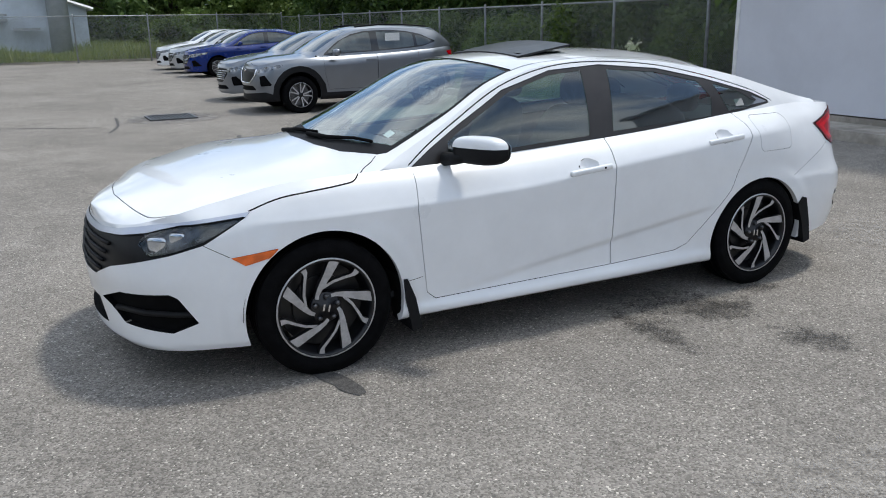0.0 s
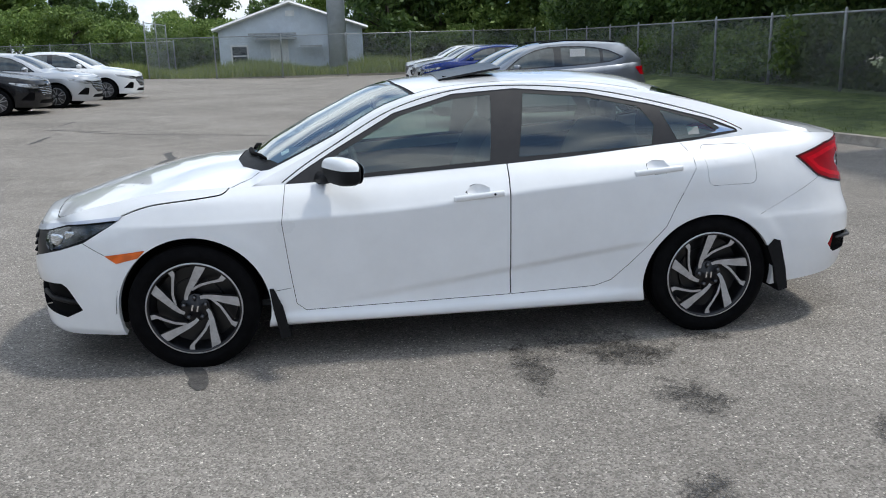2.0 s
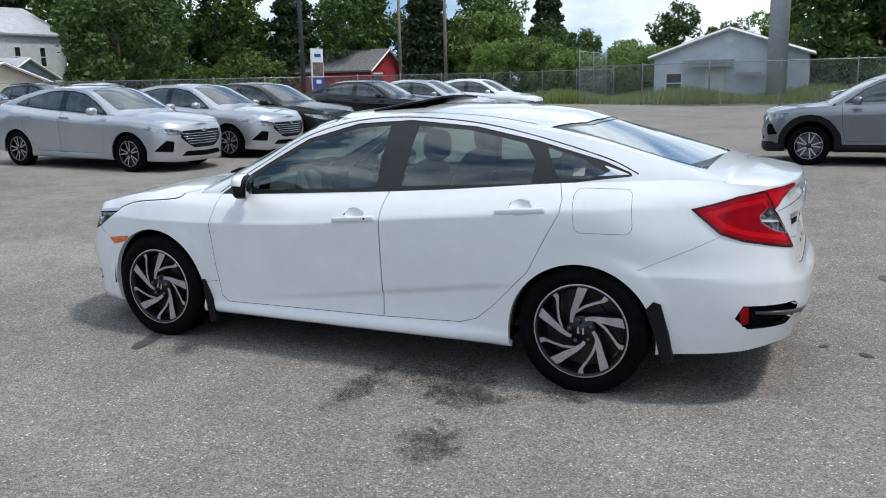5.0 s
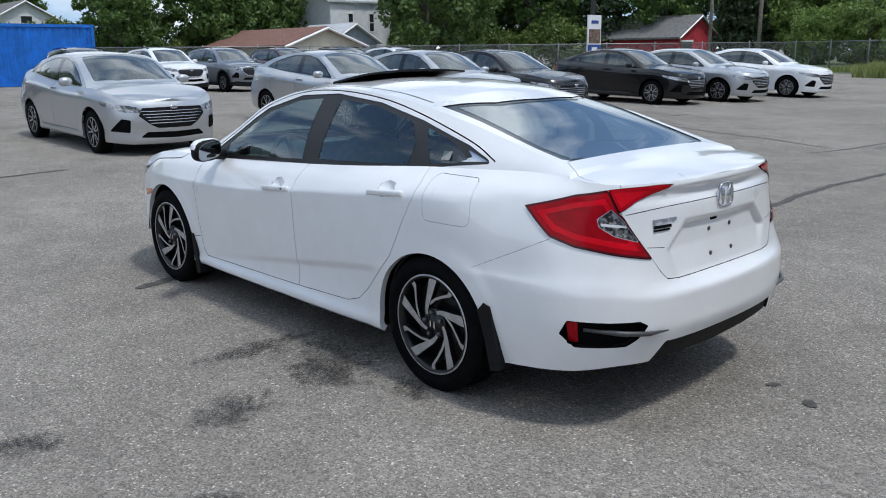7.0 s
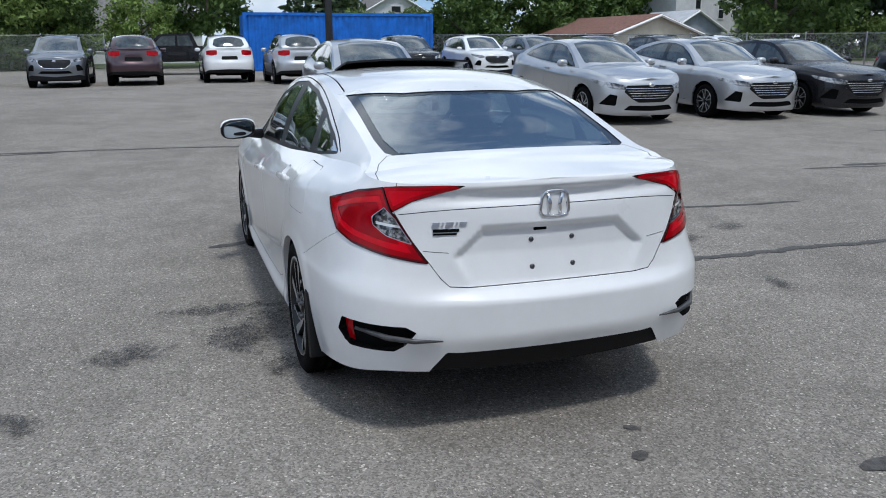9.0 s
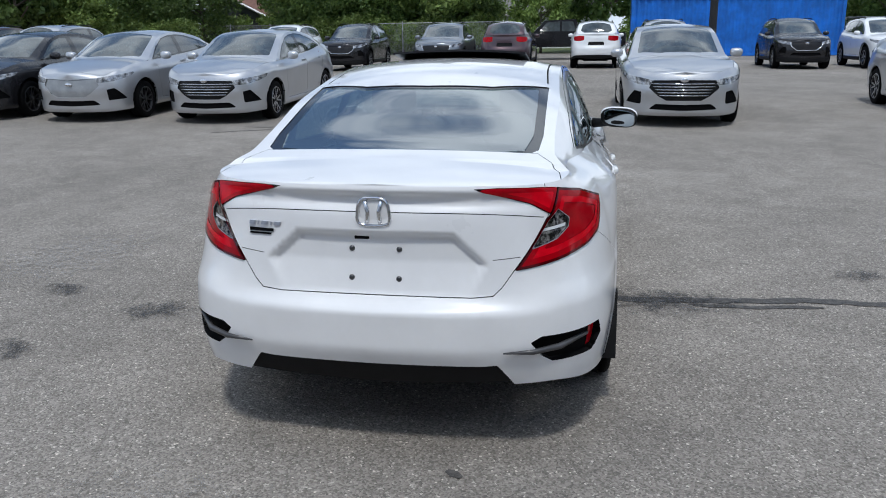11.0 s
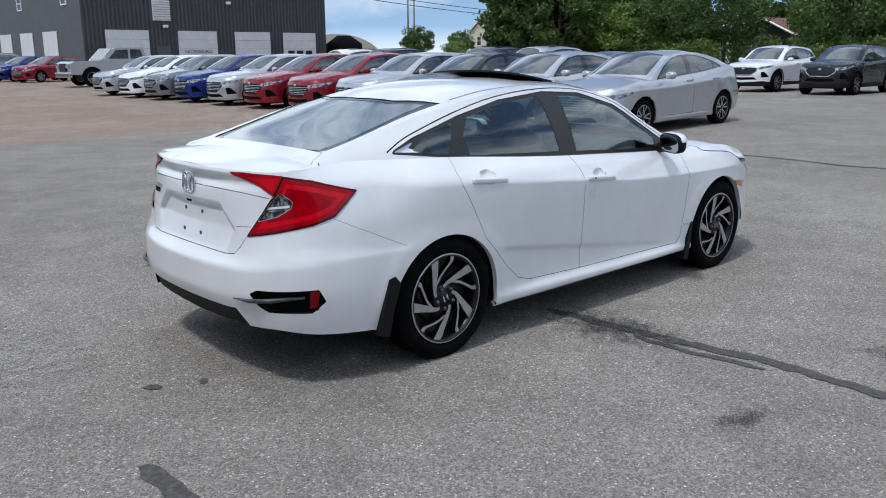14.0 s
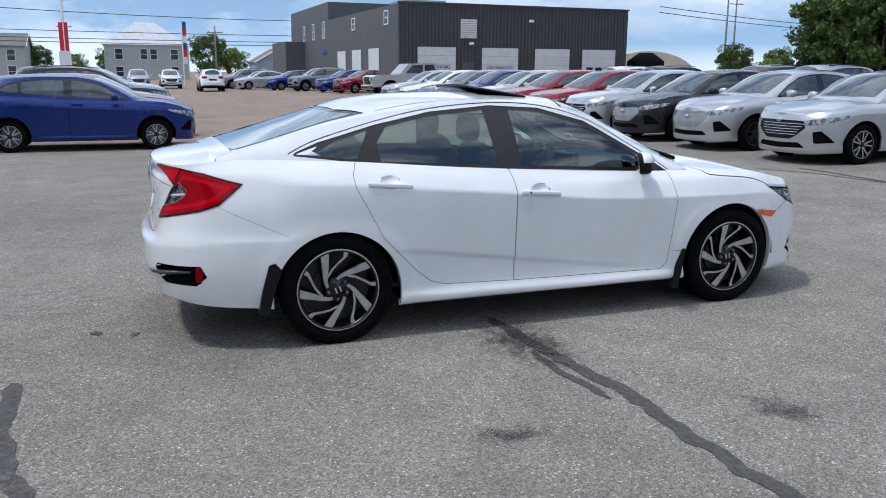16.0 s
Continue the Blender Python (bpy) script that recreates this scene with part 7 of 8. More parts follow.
for k in range(13):
    y = 24.5 + 1.4 * k if k < 11 else 40
    plant("near", 45.2 + rnd.uniform(-0.6, 1.6), y + rnd.uniform(-0.5, 0.5), rnd.uniform(0.72, 1.0), rnd.uniform(0, 360))
    plant("bush", 43.6 + rnd.uniform(0, 0.8), y + rnd.uniform(-0.5, 0.5), rnd.uniform(1.0, 1.5), rnd.uniform(0, 360))
for k in range(8):
    plant("near", 45.5 + rnd.uniform(-0.4, 1.4), 7.5 + 1.4 * k + rnd.uniform(-0.5, 0.5), rnd.uniform(0.7, 0.95), rnd.uniform(0, 360))
    plant("bush", 43.6 + rnd.uniform(0, 0.8), 7 + 1.4 * k + rnd.uniform(-0.5, 0.5), rnd.uniform(0.9, 1.3), rnd.uniform(0, 360))

# undergrowth that closes the gaps below the crowns
for k in range(22):
    if 4 <= k <= 9:
        continue
    plant("bush", 20 + 2.6 * k + rnd.uniform(-0.8, 0.8), -76 + 1.75 * k + rnd.uniform(-1, 1), rnd.uniform(1.7, 2.4), rnd.uniform(0, 360))
for k in range(16):
    plant("bush", 53 + rnd.uniform(0, 4), -37 + 2.2 * k + rnd.uniform(-0.7, 0.7), rnd.uniform(1.3, 1.9), rnd.uniform(0, 360))
for k in range(10):
    plant("bush", 52 + rnd.uniform(0, 4), 7 + 2.0 * k + rnd.uniform(-0.7, 0.7), rnd.uniform(1.3, 1.9), rnd.uniform(0, 360))
for x, y, sc in ((41.6, 38.6, 0.85), (43.4, 36.4, 0.95), (66, -12, 1.35)):
    plant("fir", x, y, sc, rnd.uniform(0, 360))

# ---- houses ----
def window_at(parent, x, y, z, w, h, face):
    """A framed window on a wall that looks along -x, +x, -y or +y."""
    dx, dy = {"-x": (-1, 0), "+x": (1, 0), "-y": (0, -1), "+y": (0, 1)}[face]
    wd = new("window")
    wd.parent = parent
    wd.matrix_basis = Matrix.Translation((x, y, z)) @ Matrix.Rotation(math.atan2(dy, dx) - math.pi / 2, 4, "Z")
    bm = bmesh.new()
    t = 0.09
    for a in ((-w / 2 - t, w / 2 + t, -t, 0), (-w / 2 - t, w / 2 + t, h, h + t), (-w / 2 - t, -w / 2, 0, h), (w / 2, w / 2 + t, 0, h), (-w / 2, w / 2, h / 2 - 0.03, h / 2 + 0.03)):
        add_box(bm, a[0], a[1], -0.02, 0.07, a[2], a[3])
    part("frame", bm, M["pale_trim"], wd)
    part("pane", boxed(-w / 2, w / 2, -0.02, 0.03, 0, h), M["pane"], wd)


def gabled(name, label, x0, x1, y0, y1, eave, ridge, along, wall, roof, windows=(), overhang=0.3, group="", hip=False):
    """A house with a gabled roof; along is the direction of its ridge."""
    hs = thing(name, label, "house", group)
    part("wall", boxed(x0, x1, y0, y1, -0.2, eave), wall, hs)
    bm = bmesh.new()
    if along == "x":
        m = (y0 + y1) / 2
        add = [(x, (y0, m, y1)) for x in (x0, x1)]
        ends = [((x, ys[0], eave), (x, ys[1], ridge), (x, ys[2], eave)) for x, ys in add]
    else:
        m = (x0 + x1) / 2
        ends = [((x0, y, eave), (m, y, ridge), (x1, y, eave)) for y in (y0, y1)]
    bm.free()
    if hip:
        bm = bmesh.new()
        o, d = overhang, (y1 - y0) / 2
        lo = [bm.verts.new(p) for p in ((x0 - o, y0 - o, eave), (x1 + o, y0 - o, eave), (x1 + o, y1 + o, eave), (x0 - o, y1 + o, eave))]
        hi = [bm.verts.new(p) for p in ((x0 + d, m, ridge), (x1 - d, m, ridge))]
        for q in ((lo[0], lo[1], hi[1], hi[0]), (lo[1], lo[2], hi[1]), (lo[2], lo[3], hi[0], hi[1]), (lo[3], lo[0], hi[0]), lo[::-1]):
            bm.faces.new(q)
        part("roof", bm, roof, hs)
        for w in windows:
            window_at(hs, *w)
        return hs
    for e in ends:
        bm = bmesh.new()
        bm.faces.new([bm.verts.new(p) for p in e])
        part("gable", bm, wall, hs)
    bm = bmesh.new()
    o, th = overhang, 0.16
    sl = (ridge - eave) / ((y1 - y0) / 2 if along == "x" else (x1 - x0) / 2)
    for s in (1, -1):
        if along == "x":
            ye = (y1 + o) if s > 0 else (y0 - o)
            q = [(x0 - o, m, ridge), (x1 + o, m, ridge), (x1 + o, ye, eave - sl * o), (x0 - o, ye, eave - sl * o)]
        else:
            xe = (x1 + o) if s > 0 else (x0 - o)
            q = [(m, y0 - o, ridge), (m, y1 + o, ridge), (xe, y1 + o, eave - sl * o), (xe, y0 - o, eave - sl * o)]
        lo = [bm.verts.new(p) for p in q]
        hi = [bm.verts.new((p[0], p[1], p[2] + th)) for p in q]
        bm.faces.new(lo)
        bm.faces.new(hi[::-1])
        for i in range(4):
            bm.faces.new((lo[i], hi[i], hi[(i + 1) % 4], lo[(i + 1) % 4]))
    bmesh.ops.recalc_face_normals(bm, faces=bm.faces)
    part("roof", bm, roof, hs)
    # pale verge boards on the gable ends
    for k in (0, 1):
        bm = bmesh.new()
        if along == "x":
            x = (x0 - o - 0.03, x1 + o + 0.03)[k]
            pts = [(x, y0 - o, eave - sl * o + 0.04), (x, m, ridge + 0.04), (x, y1 + o, eave - sl * o + 0.04)]
        else:
            y = (y0 - o - 0.03, y1 + o + 0.03)[k]
            pts = [(x0 - o, y, eave - sl * o + 0.04), (m, y, ridge + 0.04), (x1 + o, y, eave - sl * o + 0.04)]
        add_tube(bm, pts, 0.09, 4)
        part("verge_board", bm, M["pale_trim"], hs)
    for w in windows:
        window_at(hs, *w)
    return hs


shed = gabled("shed", "grey-blue gabled shed with a white door", -1.3, 6.7, -56, -43.5, 2.55, 3.9, "y", M["shed_wall"], M["shingle_pale"], [(5.6, -43.5, 0.6, 0.8, 1.0, "+y")])
part("shed_door", boxed(2.9, 3.9, -43.52, -43.42, 0, 2.0), M["pale_trim"], shed)
part("louvre", boxed(2.45, 2.95, -43.5, -43.44, 3.2, 3.5), M["pale_trim"], shed)
for zz, x0, x1 in ((1.95, 2.4, 4.6), (2.2, 2.4, 5.0), (1.5, 1.0, 2.2)):
    part("shelf_rack", boxed(x0, x1, -43.3, -42.6, zz, zz + 0.1), M["galvanised"], shed)
red = gabled("red_shed", "red boarded shed with a grey shingle roof", 35.5, 46, -68, -61.5, 2.5, 4.3, "x", M["red_wall"], M["shingle_grey"])
part("garage_door", boxed(35.42, 35.52, -63.6, -61.9, 0, 2.1), M["dark_sheet"], red)
part("door_frame", boxed(35.38, 35.5, -63.75, -61.75, 2.1, 2.25), M["pale_trim"], red)
gabled("garage", "cream garage with a brown shingle roof", 40, 50, -30.6, -24.8, 1.85, 2.9, "x", M["cream"], M["shingle_brown"], [(40, -26.1, 0.9, 0.8, 0.7, "-x")])
gabled("tall_house", "tall white clapboard house with narrow windows", 58, 68, -48, -41, 6.0, 8.4, "y", M["white_house"], M["shingle_pale"], [(58, -43.2, 3.4, 0.5, 1.5, "-x"), (58, -45.6, 3.4, 0.5, 1.5, "-x"), (58, -43.2, 0.9, 0.5, 1.4, "-x")])
gabled("annex", "small blue-grey gabled annex", 50, 56, -39.8, -35.3, 2.3, 3.6, "x", M["slate"], M["shingle_pale"])
gabled("white_cottage", "white gabled house with dark window", 74, 86, -25.5, -15.5, 3.2, 6.0, "x", M["white_house"], M["shingle_grey"], [(74, -20.5, 3.6, 0.9, 1.2, "-x"), (74, -23.0, 1.2, 0.9, 1.2, "-x"), (74, -18.0, 1.2, 0.9, 1.2, "-x")])
gabled("dark_roofed_house", "white house under a low dark roof", 58, 66, -1, 8.5, 2.4, 4.4, "y", M["white_house"], M["shingle_grey"], [(58, 1.5, 0.9, 1.0, 1.1, "-x"), (58, 5.5, 0.9, 1.0, 1.1, "-x")])
gabled("dark_garage", "dark weathered garage with pale verge boards", 53, 61, 22.3, 27.2, 2.5, 3.7, "x", M["dark_sheet"], M["shingle_brown"])
gabled("white_barn", "white house with a pale roof behind trees", 74, 86, 30, 40, 3.6, 6.0, "y", M["white_house"], M["shingle_pale"])
gabled("dark_roofed_house", "white bungalow under a wide dark roof", 66, 74, -2.0, 9.0, 2.6, 4.6, "y", M["white_house"], M["shingle_grey"], [(66, 2.0, 1.0, 1.2, 1.0, "-x")])
gabled("cream_house", "cream house with a red-brown roof and chimney", 95, 103, 90, 97, 5.2, 8.0, "x", M["cream"], M["shingle_brown"], [(95, 92, 3.0, 0.9, 1.4, "-x"), (95, 95, 3.0, 0.9, 1.4, "-x")])
gabled("grey_house", "grey two-storey house with a pale hipped roof", -5.5, 7.5, 140, 150, 5.6, 9.4, "x", M["grey_house"], M["shingle_pale"], [(-3.3, 140, 3.3, 1.1, 1.6, "-y"), (0.5, 140, 3.3, 1.0, 1.6, "-y"), (2.0, 140, 3.3, 1.0, 1.6, "-y"), (5.2, 140, 3.3, 1.1, 1.6, "-y"), (-3.3, 140, 0.6, 1.1, 1.5, "-y"), (5.2, 140, 0.6, 1.1, 1.5, "-y")], hip=True)
gabled("grey_house", "pale grey house with white windows", -26, -15.8, 128, 138, 4.8, 6.6, "x", M["grey_house"], M["shingle_grey"], [(-17.5, 128, 2.8, 1.0, 1.5, "-y"), (-17.5, 128, 0.5, 1.0, 1.5, "-y"), (-21, 128, 2.8, 1.0, 1.5, "-y")])
gabled("small_house", "small slate-blue house with a grey roof", 17, 24, 130, 138, 2.8, 4.8, "y", M["slate"], M["shingle_grey"])

# the shipping container
ct = thing("shipping_container", "blue corrugated steel shipping container", "container")
bm = bmesh.new()
L0, L1 = -12.5, -2.7
n = 120
pr = []
for i in range(n + 1):
    y = L0 + (L1 - L0) * i / n
    x = 38.0 + (0.05 if (i // 2) % 2 else 0.0)
    pr.append((bm.verts.new((x, y, 0.15)), bm.verts.new((x, y, 2.72))))
for a, b in zip(pr, pr[1:]):
    bm.faces.new((a[0], a[1], b[1], b[0]))
part("side_sheet", bm, M["container_blue"], ct)
part("box", boxed(38.08, 40.4, L0, L1, 0.1, 2.75), M["container_blue"], ct)
for a in ((37.96, 38.1, L0 - 0.02, L1 + 0.02, 2.72, 2.86), (37.96, 38.1, L0 - 0.02, L1 + 0.02, 0.02, 0.15), (37.95, 38.1, L0 - 0.05, L0 + 0.1, 0.02, 2.86), (37.95, 38.1, L1 - 0.1, L1 + 0.05, 0.02, 2.86)):
    part("frame_bar", boxed(*a), M["container_blue"], ct)

# the workshop
ws = thing("workshop_building", "dark grey ribbed-metal workshop with white doors", "building")
X0, X1, Y0, Y1, H = 16.8, 36.7, 55.0, 98.0, 6.35
bm = bmesh.new()
pr = []
n = 264
for i in range(n + 1):
    x = X0 + (X1 - X0) * i / n
    y = Y0 - (0.0, 0.05, 0.05, 0.0)[i % 4]
    pr.append((bm.verts.new((x, y, 0)), bm.verts.new((x, y, H))))
for a, b in zip(pr, pr[1:]):
    bm.faces.new((a[0], b[0], b[1], a[1]))
part("ribbed_front", bm, M["dark_sheet"], ws, "vertical dark ribbed cladding")
part("wall", boxed(X0, X1, Y0 + 0.01, Y1, 0, H - 0.02), M["mid_sheet"], ws)
part("parapet", boxed(X0 - 0.06, X1 + 0.06, Y0 - 0.1, Y0 + 0.06, H, H + 0.12), M["dark_sheet"], ws)
part("upper_storey", boxed(X0 + 0.02, X0 + 12, 78, Y1, H, 8.1), M["mid_sheet"], ws)
part("side_wing", boxed(X0 - 2.2, X0, 90, 99, 0, 4.6), M["mid_sheet"], ws)
part("roof_unit", boxed(X0 + 4, X0 + 8, 66, 70, H, H + 1.2), M["galvanised"], ws)
for x in (18.3, 23.6, 28.2, 32.5):
    d = part("roller_door", boxed(x, x + 3.1, Y0 - 0.09, Y0 - 0.06, 0.0, 3.2), M["door_white"], ws, "white sectional door")
    for k in range(1, 5):
        part("panel_groove", boxed(x, x + 3.1, Y0 - 0.094, Y0 - 0.088, 0.64 * k, 0.64 * k + 0.02), M["galvanised"], d)
    if x > 30:
        for k in range(3):
            part("door_pane", boxed(x + 0.4 + k * 0.85, x + 1.0 + k * 0.85, Y0 - 0.1, Y0 - 0.085, 1.5, 1.8), M["pane"], d)
    elif x < 27:
        words = bpy.data.curves.new("lettering", "FONT")
        words.body, words.size, words.extrude, words.align_x = "NO PARKING", 0.36, 0.004, "CENTER"
        words.materials.append(M["black"])
        w = new("lettering", words)
        w.parent = d
        w.matrix_basis = Matrix.Translation((x + 1.55, Y0 - 0.1, 1.6)) @ Matrix.Rotation(radians(90), 4, "X")
vent = part("vent", boxed(21.8, 23.1, Y0 - 0.12, Y0 - 0.04, 3.9, 5.3), M["pale_trim"], ws, "white louvred vent")
for k in range(8):
    part("vent_slat", boxed(21.85, 23.05, Y0 - 0.15, Y0 - 0.11, 3.98 + 0.165 * k, 4.02 + 0.165 * k), M["galvanised"], vent)
part("side_door", boxed(22.0, 22.95, Y0 - 0.09, Y0 - 0.05, 0, 2.1), M["mid_sheet"], ws)
for x in (22.5, 27.6):
    part("wall_lamp", boxed(x, x + 0.35, Y0 - 0.25, Y0 - 0.05, (3.4 if x < 25 else 5.2), (3.6 if x < 25 else 5.4), 0.03, 1), M["pale_trim"], ws)
for y in (60.0, 65.5, 71.0):
    part("roller_door", boxed(X0 - 0.06, X0 - 0.02, y, y + 3.1, 0, 3.2), M["door_white"], ws, "white sectional door")
for y in (80, 85, 90.0):
    window_at(ws, X0 + 0.0, y, 4.7, 0.9, 1.5, "-x")
for y in (58, 68.0):
    window_at(ws, X0, y, 5.0, 0.9, 0.9, "-x")
part("wall_emblem", egg(X0 - 0.05, 80.0, 3.3, 0.04, 1.2, 0.3, 1.0, 16, 8), M["sign_blue"], ws)
bm = bmesh.new()
add_tube(bm, [(40, 57, 0), (40, 57, 2.4), (40, 57, 3.1)], [1.6, 1.6, 0.6], 16)
tagged(part("tank", bm, M["black"], smooth=True), "black round tank beside the workshop", "tank")
hut = thing("arched_hut", "pale arched metal hut", "building")
bm = bmesh.new()
pts = [(70 + 9 * math.cos(math.pi * k / 16), 4.6 * math.sin(math.pi * k / 16)) for k in range(17)]
add_prism(bm, pts, 100.0, 118.0)
part("shell", bm, M["cream"], hut)

# a big steel pole, lamp posts, power poles and wires
def pole(name, label, x, y, h, r0, r1, material, cross=(), sides=12):
    p = thing(name, label, "pole", "poles")
    part("shaft", tube([(x, y, -0.1), (x, y, h * 0.5), (x, y, h)], [r0, (r0 + r1) / 2, r1], sides), material, p, "", True)
    for z, w in cross:
        part("cross_arm", boxed(x - w, x + w, y - 0.06, y + 0.06, z, z + 0.12), material, p)
        for s in (-0.8, 0, 0.8):
            part("insulator", tube([(x + s * w, y, z + 0.12), (x + s * w, y, z + 0.3)], [0.06, 0.04], 6), M["galvanised"], p)
    return p


pole("steel_mast", "thick grey steel mast", 0.15, -41.8, 14, 0.50, 0.46, M["mast"], sides=24)
pole("lamp_post", "dark square lamp post", 31.0, -5.6, 9, 0.16, 0.14, M["dark_sheet"], sides=4)
pole("lamp_post", "dark slender lamp post", 23.5, -33.3, 10, 0.13, 0.1, M["dark_sheet"])
for x, y, h in ((24.5, -54, 10), (30.0, -57, 10), (72, 86, 12), (80, 94, 12), (9.7, 118, 7.5), (-9.5, 112, 11), (-11, 140, 9), (55, 16, 9)):
    pole("power_pole", "weathered wooden power pole", x, y, h, 0.15, 0.1, M["wood_pole"], ((h - 0.9, 1.1),))
for k, (a, b, z) in enumerate((((-60, 116), (60, 124), 6.4), ((-60, 116.5), (60, 124.5), 5.9), ((-60, 117), (60, 125), 7.4), ((-40, 100), (30, 130), 9.5), ((60, 84), (140, 110), 9.5), ((60, 84), (140, 110), 8.8))):
    pts = []
    for i in range(17):
        t = i / 16
        pts.append((a[0] + (b[0] - a[0]) * t, a[1] + (b[1] - a[1]) * t, z - 1.4 * 4 * t * (1 - t) * 0.5))
    tagged(part("overhead_wire", tube(pts, 0.045, 4), M["wire"]), "sagging overhead power line", "cable", "wires")
fl = thing("feather_banner", "tall red and white advertising banner on a pole", "banner")
part("banner_pole", tube([(-8.0, 88, 0), (-8.0, 88, 9)], 0.12, 8), M["pale_trim"], fl)
bm = boxed(-8.45, -7.6, 87.9, 88.0, 3.4, 6.2)
part("banner_cloth", bm, M["flag_red"], fl)
part("banner_foot", boxed(-8.6, -7.5, 87.8, 88.1, 0.6, 3.4), M["sign_white"], fl)
fl = thing("feather_banner", "narrow striped banner on a pole", "banner")
part("banner_pole", tube([(3.2, 85, 0), (3.2, 85, 6.5)], 0.06, 6), M["pale_trim"], fl)
for k in range(6):
    part("banner_cloth", boxed(3.25, 3.62, 84.97, 85.03, 2.2 + 0.7 * k, 2.9 + 0.7 * k), M[("sign_white", "flag_red", "sign_blue")[k % 3]], fl)

# the banner on a stand, with writing bars
sg = thing("banner_sign", "upright banner with a car picture and blue foot", "sign")
part("panel", boxed(16.7, 16.76, -24.85, -24.0, 0.0, 2.75), M["sign_white"], sg)
part("picture", boxed(16.69, 16.7, -24.8, -24.05, 1.65, 2.2), M["sign_brown"], sg)
part("foot_band", boxed(16.69, 16.7, -24.85, -24.0, 0.35, 1.6), M["sign_blue"], sg)
part("text_bar", boxed(16.685, 16.7, -24.65, -24.2, 2.42, 2.54), M["sign_blue"], sg)
part("text_bar", boxed(16.68, 16.7, -24.6, -24.25, 1.35, 1.5), M["sign_white"], sg)

# the drain
gr = thing("drain_grate", "iron drain grate set in patched asphalt", "drain")
bm = bmesh.new()
rim = [bm.verts.new((0.1 + 0.75 * math.cos(a) * (1 + 0.08 * math.sin(3 * a)), -11.0 + 0.95 * math.sin(a) * (1 + 0.08 * math.cos(5 * a)), 0.005)) for a in (math.tau * k / 40 for k in range(40))]
bm.faces.new(rim)
part("patch", bm, mat("patched_asphalt", (0.225, 0.205, 0.185), 0.85, vary=0.35, scale=6, bump=0.3), gr)
for a in ((-0.3, -0.25, -11.35, -10.65), (0.45, 0.5, -11.35, -10.65), (-0.3, 0.5, -11.4, -11.35), (-0.3, 0.5, -10.65, -10.6)):
    part("frame_bar", boxed(a[0], a[1], a[2], a[3], 0.0, 0.03), M["dark_metal"], gr)
for k in range(11):
    x = -0.23 + 0.062 * k
    part("bar", boxed(x, x + 0.03, -11.35, -10.65, 0.0, 0.024), M["dark_metal"], gr)

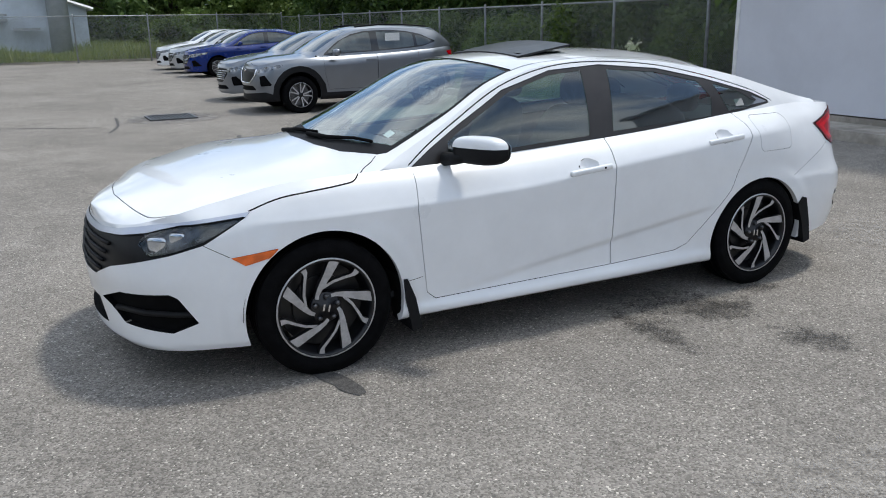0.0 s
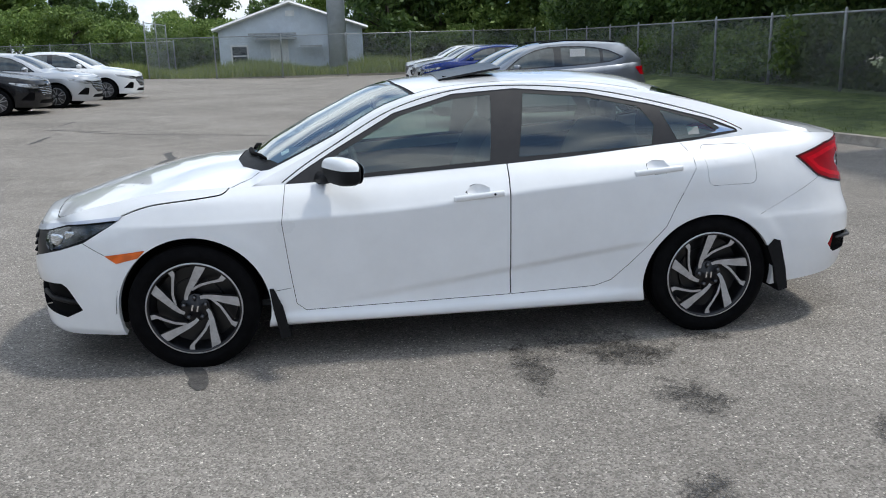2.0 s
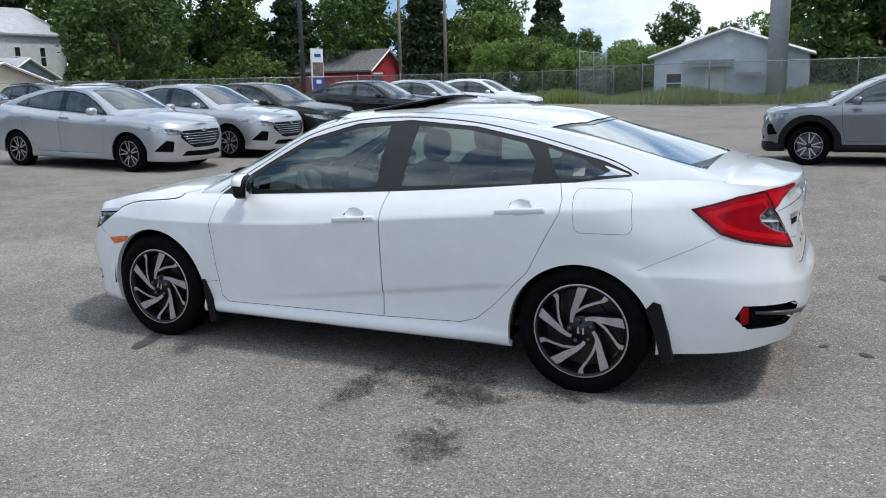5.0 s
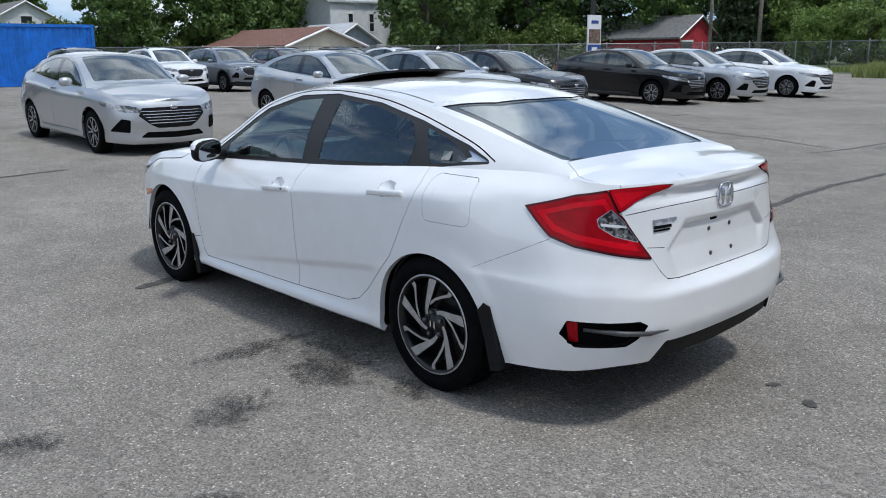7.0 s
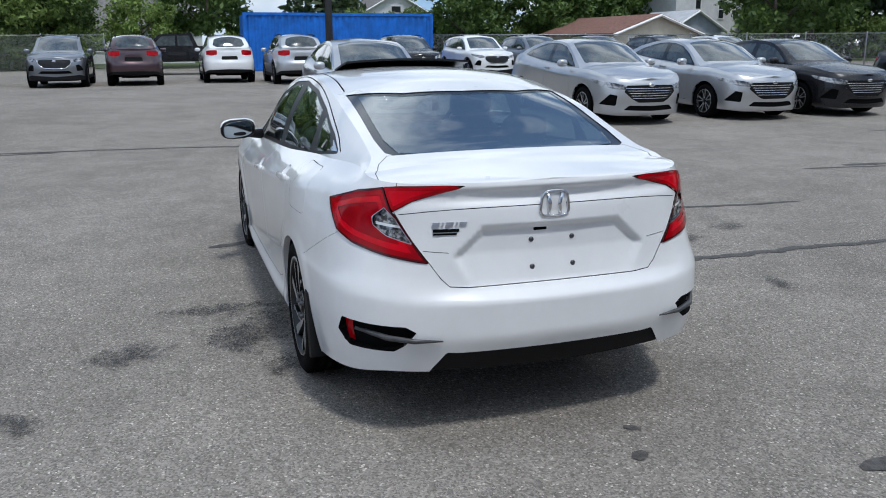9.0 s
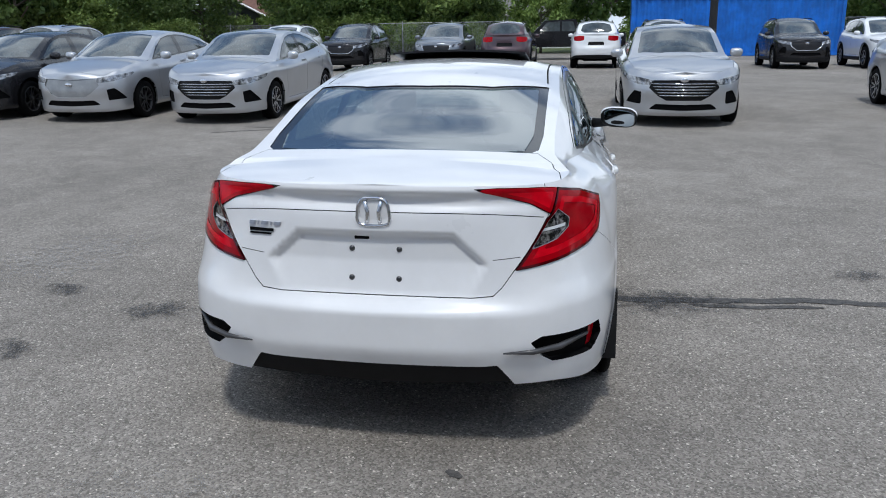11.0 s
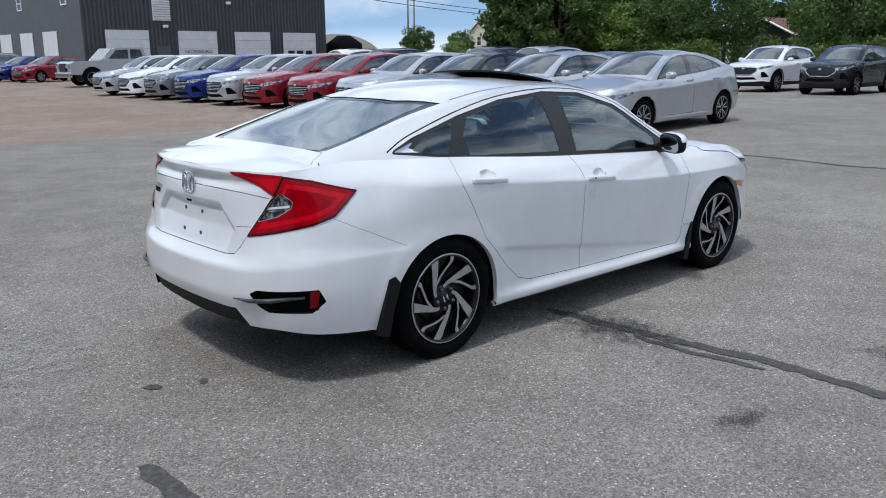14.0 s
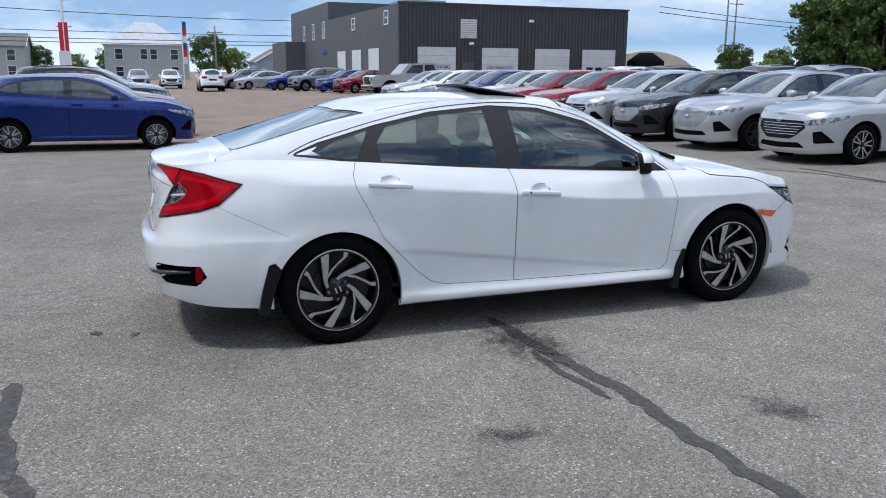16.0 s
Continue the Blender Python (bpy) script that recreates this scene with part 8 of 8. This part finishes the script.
# silver pickup
pk = thing("pickup_truck", "silver pickup truck parked beside the row", "truck", "parked cars", pose(12.2, 37.0, 0, 0, 0, 180))
mp = dict(M)
bm = bmesh.new()
add_prism(bm, [(2.8, 0.55), (2.85, 1.05), (2.6, 1.15), (1.3, 1.2), (0.75, 1.75), (-0.6, 1.8), (-0.85, 1.25), (-2.8, 1.2), (-2.85, 0.6)], -0.95, 0.95)
part("body", bm, PAINTS["silver"], pk)
for sy in (1, -1):
    bm = bmesh.new()
    add_prism(bm, [(1.05, 1.27), (0.68, 1.66), (0.1, 1.7), (0.1, 1.27)], 0.945 * sy, 0.96 * sy)
    part("window", bm, M["glass_dark"], pk)
    bm = bmesh.new()
    add_prism(bm, [(0.0, 1.27), (0.0, 1.7), (-0.5, 1.7), (-0.65, 1.27)], 0.945 * sy, 0.96 * sy)
    part("window", bm, M["glass_dark"], pk)
    for x in (1.85, -1.75):
        make_wheel("wheel", pk, Matrix.Translation((x, 0.84 * sy, 0.4)) @ Matrix.Rotation(0 if sy > 0 else math.pi, 4, "Z"), M, 0.4, 0.25, 0.26, 6, False)
    for x in (1.85, -1.75):
        bm = bmesh.new()
        add_prism(bm, [(x + 0.5 * math.cos(math.pi * k / 14), 0.42 + 0.5 * math.sin(math.pi * k / 14)) for k in range(15)], 0.9 * sy, 0.956 * sy)
        part("wheel_arch", bm, M["black"], pk)
    part("headlight", boxed(2.74, 2.87, sy * 0.6 - 0.25, sy * 0.6 + 0.25, 0.85, 1.05), M["clear_lamp"], pk)
part("grille", boxed(2.76, 2.88, -0.42, 0.42, 0.68, 1.06), M["grille"], pk)
part("bumper", boxed(2.75, 2.95, -0.93, 0.93, 0.42, 0.64, 0.03, 2), M["chrome"], pk)
bm = bmesh.new()
add_prism(bm, [(1.25, 1.225), (0.78, 1.73), (0.8, 1.75), (1.29, 1.235)], -0.8, 0.8)
part("windshield", bm, M["glass_dark"], pk)
part("tailgate", boxed(-2.88, -2.84, -0.8, 0.8, 0.66, 1.18, 0.01, 1), M["dark_metal"], pk)
black_pickup = copy_thing(pk, pose(34.9, 0.6, 0, 0, 0, 90))
tagged(black_pickup, "black pickup truck parked across the lot", "truck", "parked cars")
for o in black_pickup.children_recursive:
    if o.type == "MESH" and o.data.materials and o.data.materials[0] == PAINTS["silver"]:
        o.material_slots[0].link = "OBJECT"
        o.material_slots[0].material = PAINTS["black"]

# ---- all that stands on the higher part of the lot is set on its ground ----
FLAT = ("ground", "crack_filler", "damp_stain", "dust_patch", "meadow")


def middle_x(ob):
    xs = []
    for o in [ob] + list(ob.children_recursive):
        if o.type != "MESH":
            continue
        m, q = o.matrix_basis, o
        while q.parent:
            q = q.parent
            m = q.matrix_basis @ m
        vs = o.data.vertices
        xs += [(m @ vs[i].co).x for i in (0, len(vs) // 2, len(vs) - 1)]
    return sum(xs) / len(xs) if xs else 0.0


for ob in list(scene.objects):
    if ob.parent is None and ob.type in ("MESH", "EMPTY") and ob != hero and ob.name.split(".")[0] not in FLAT:
        ob.matrix_basis = Matrix.Translation((0, 0, rise(middle_x(ob)))) @ ob.matrix_basis
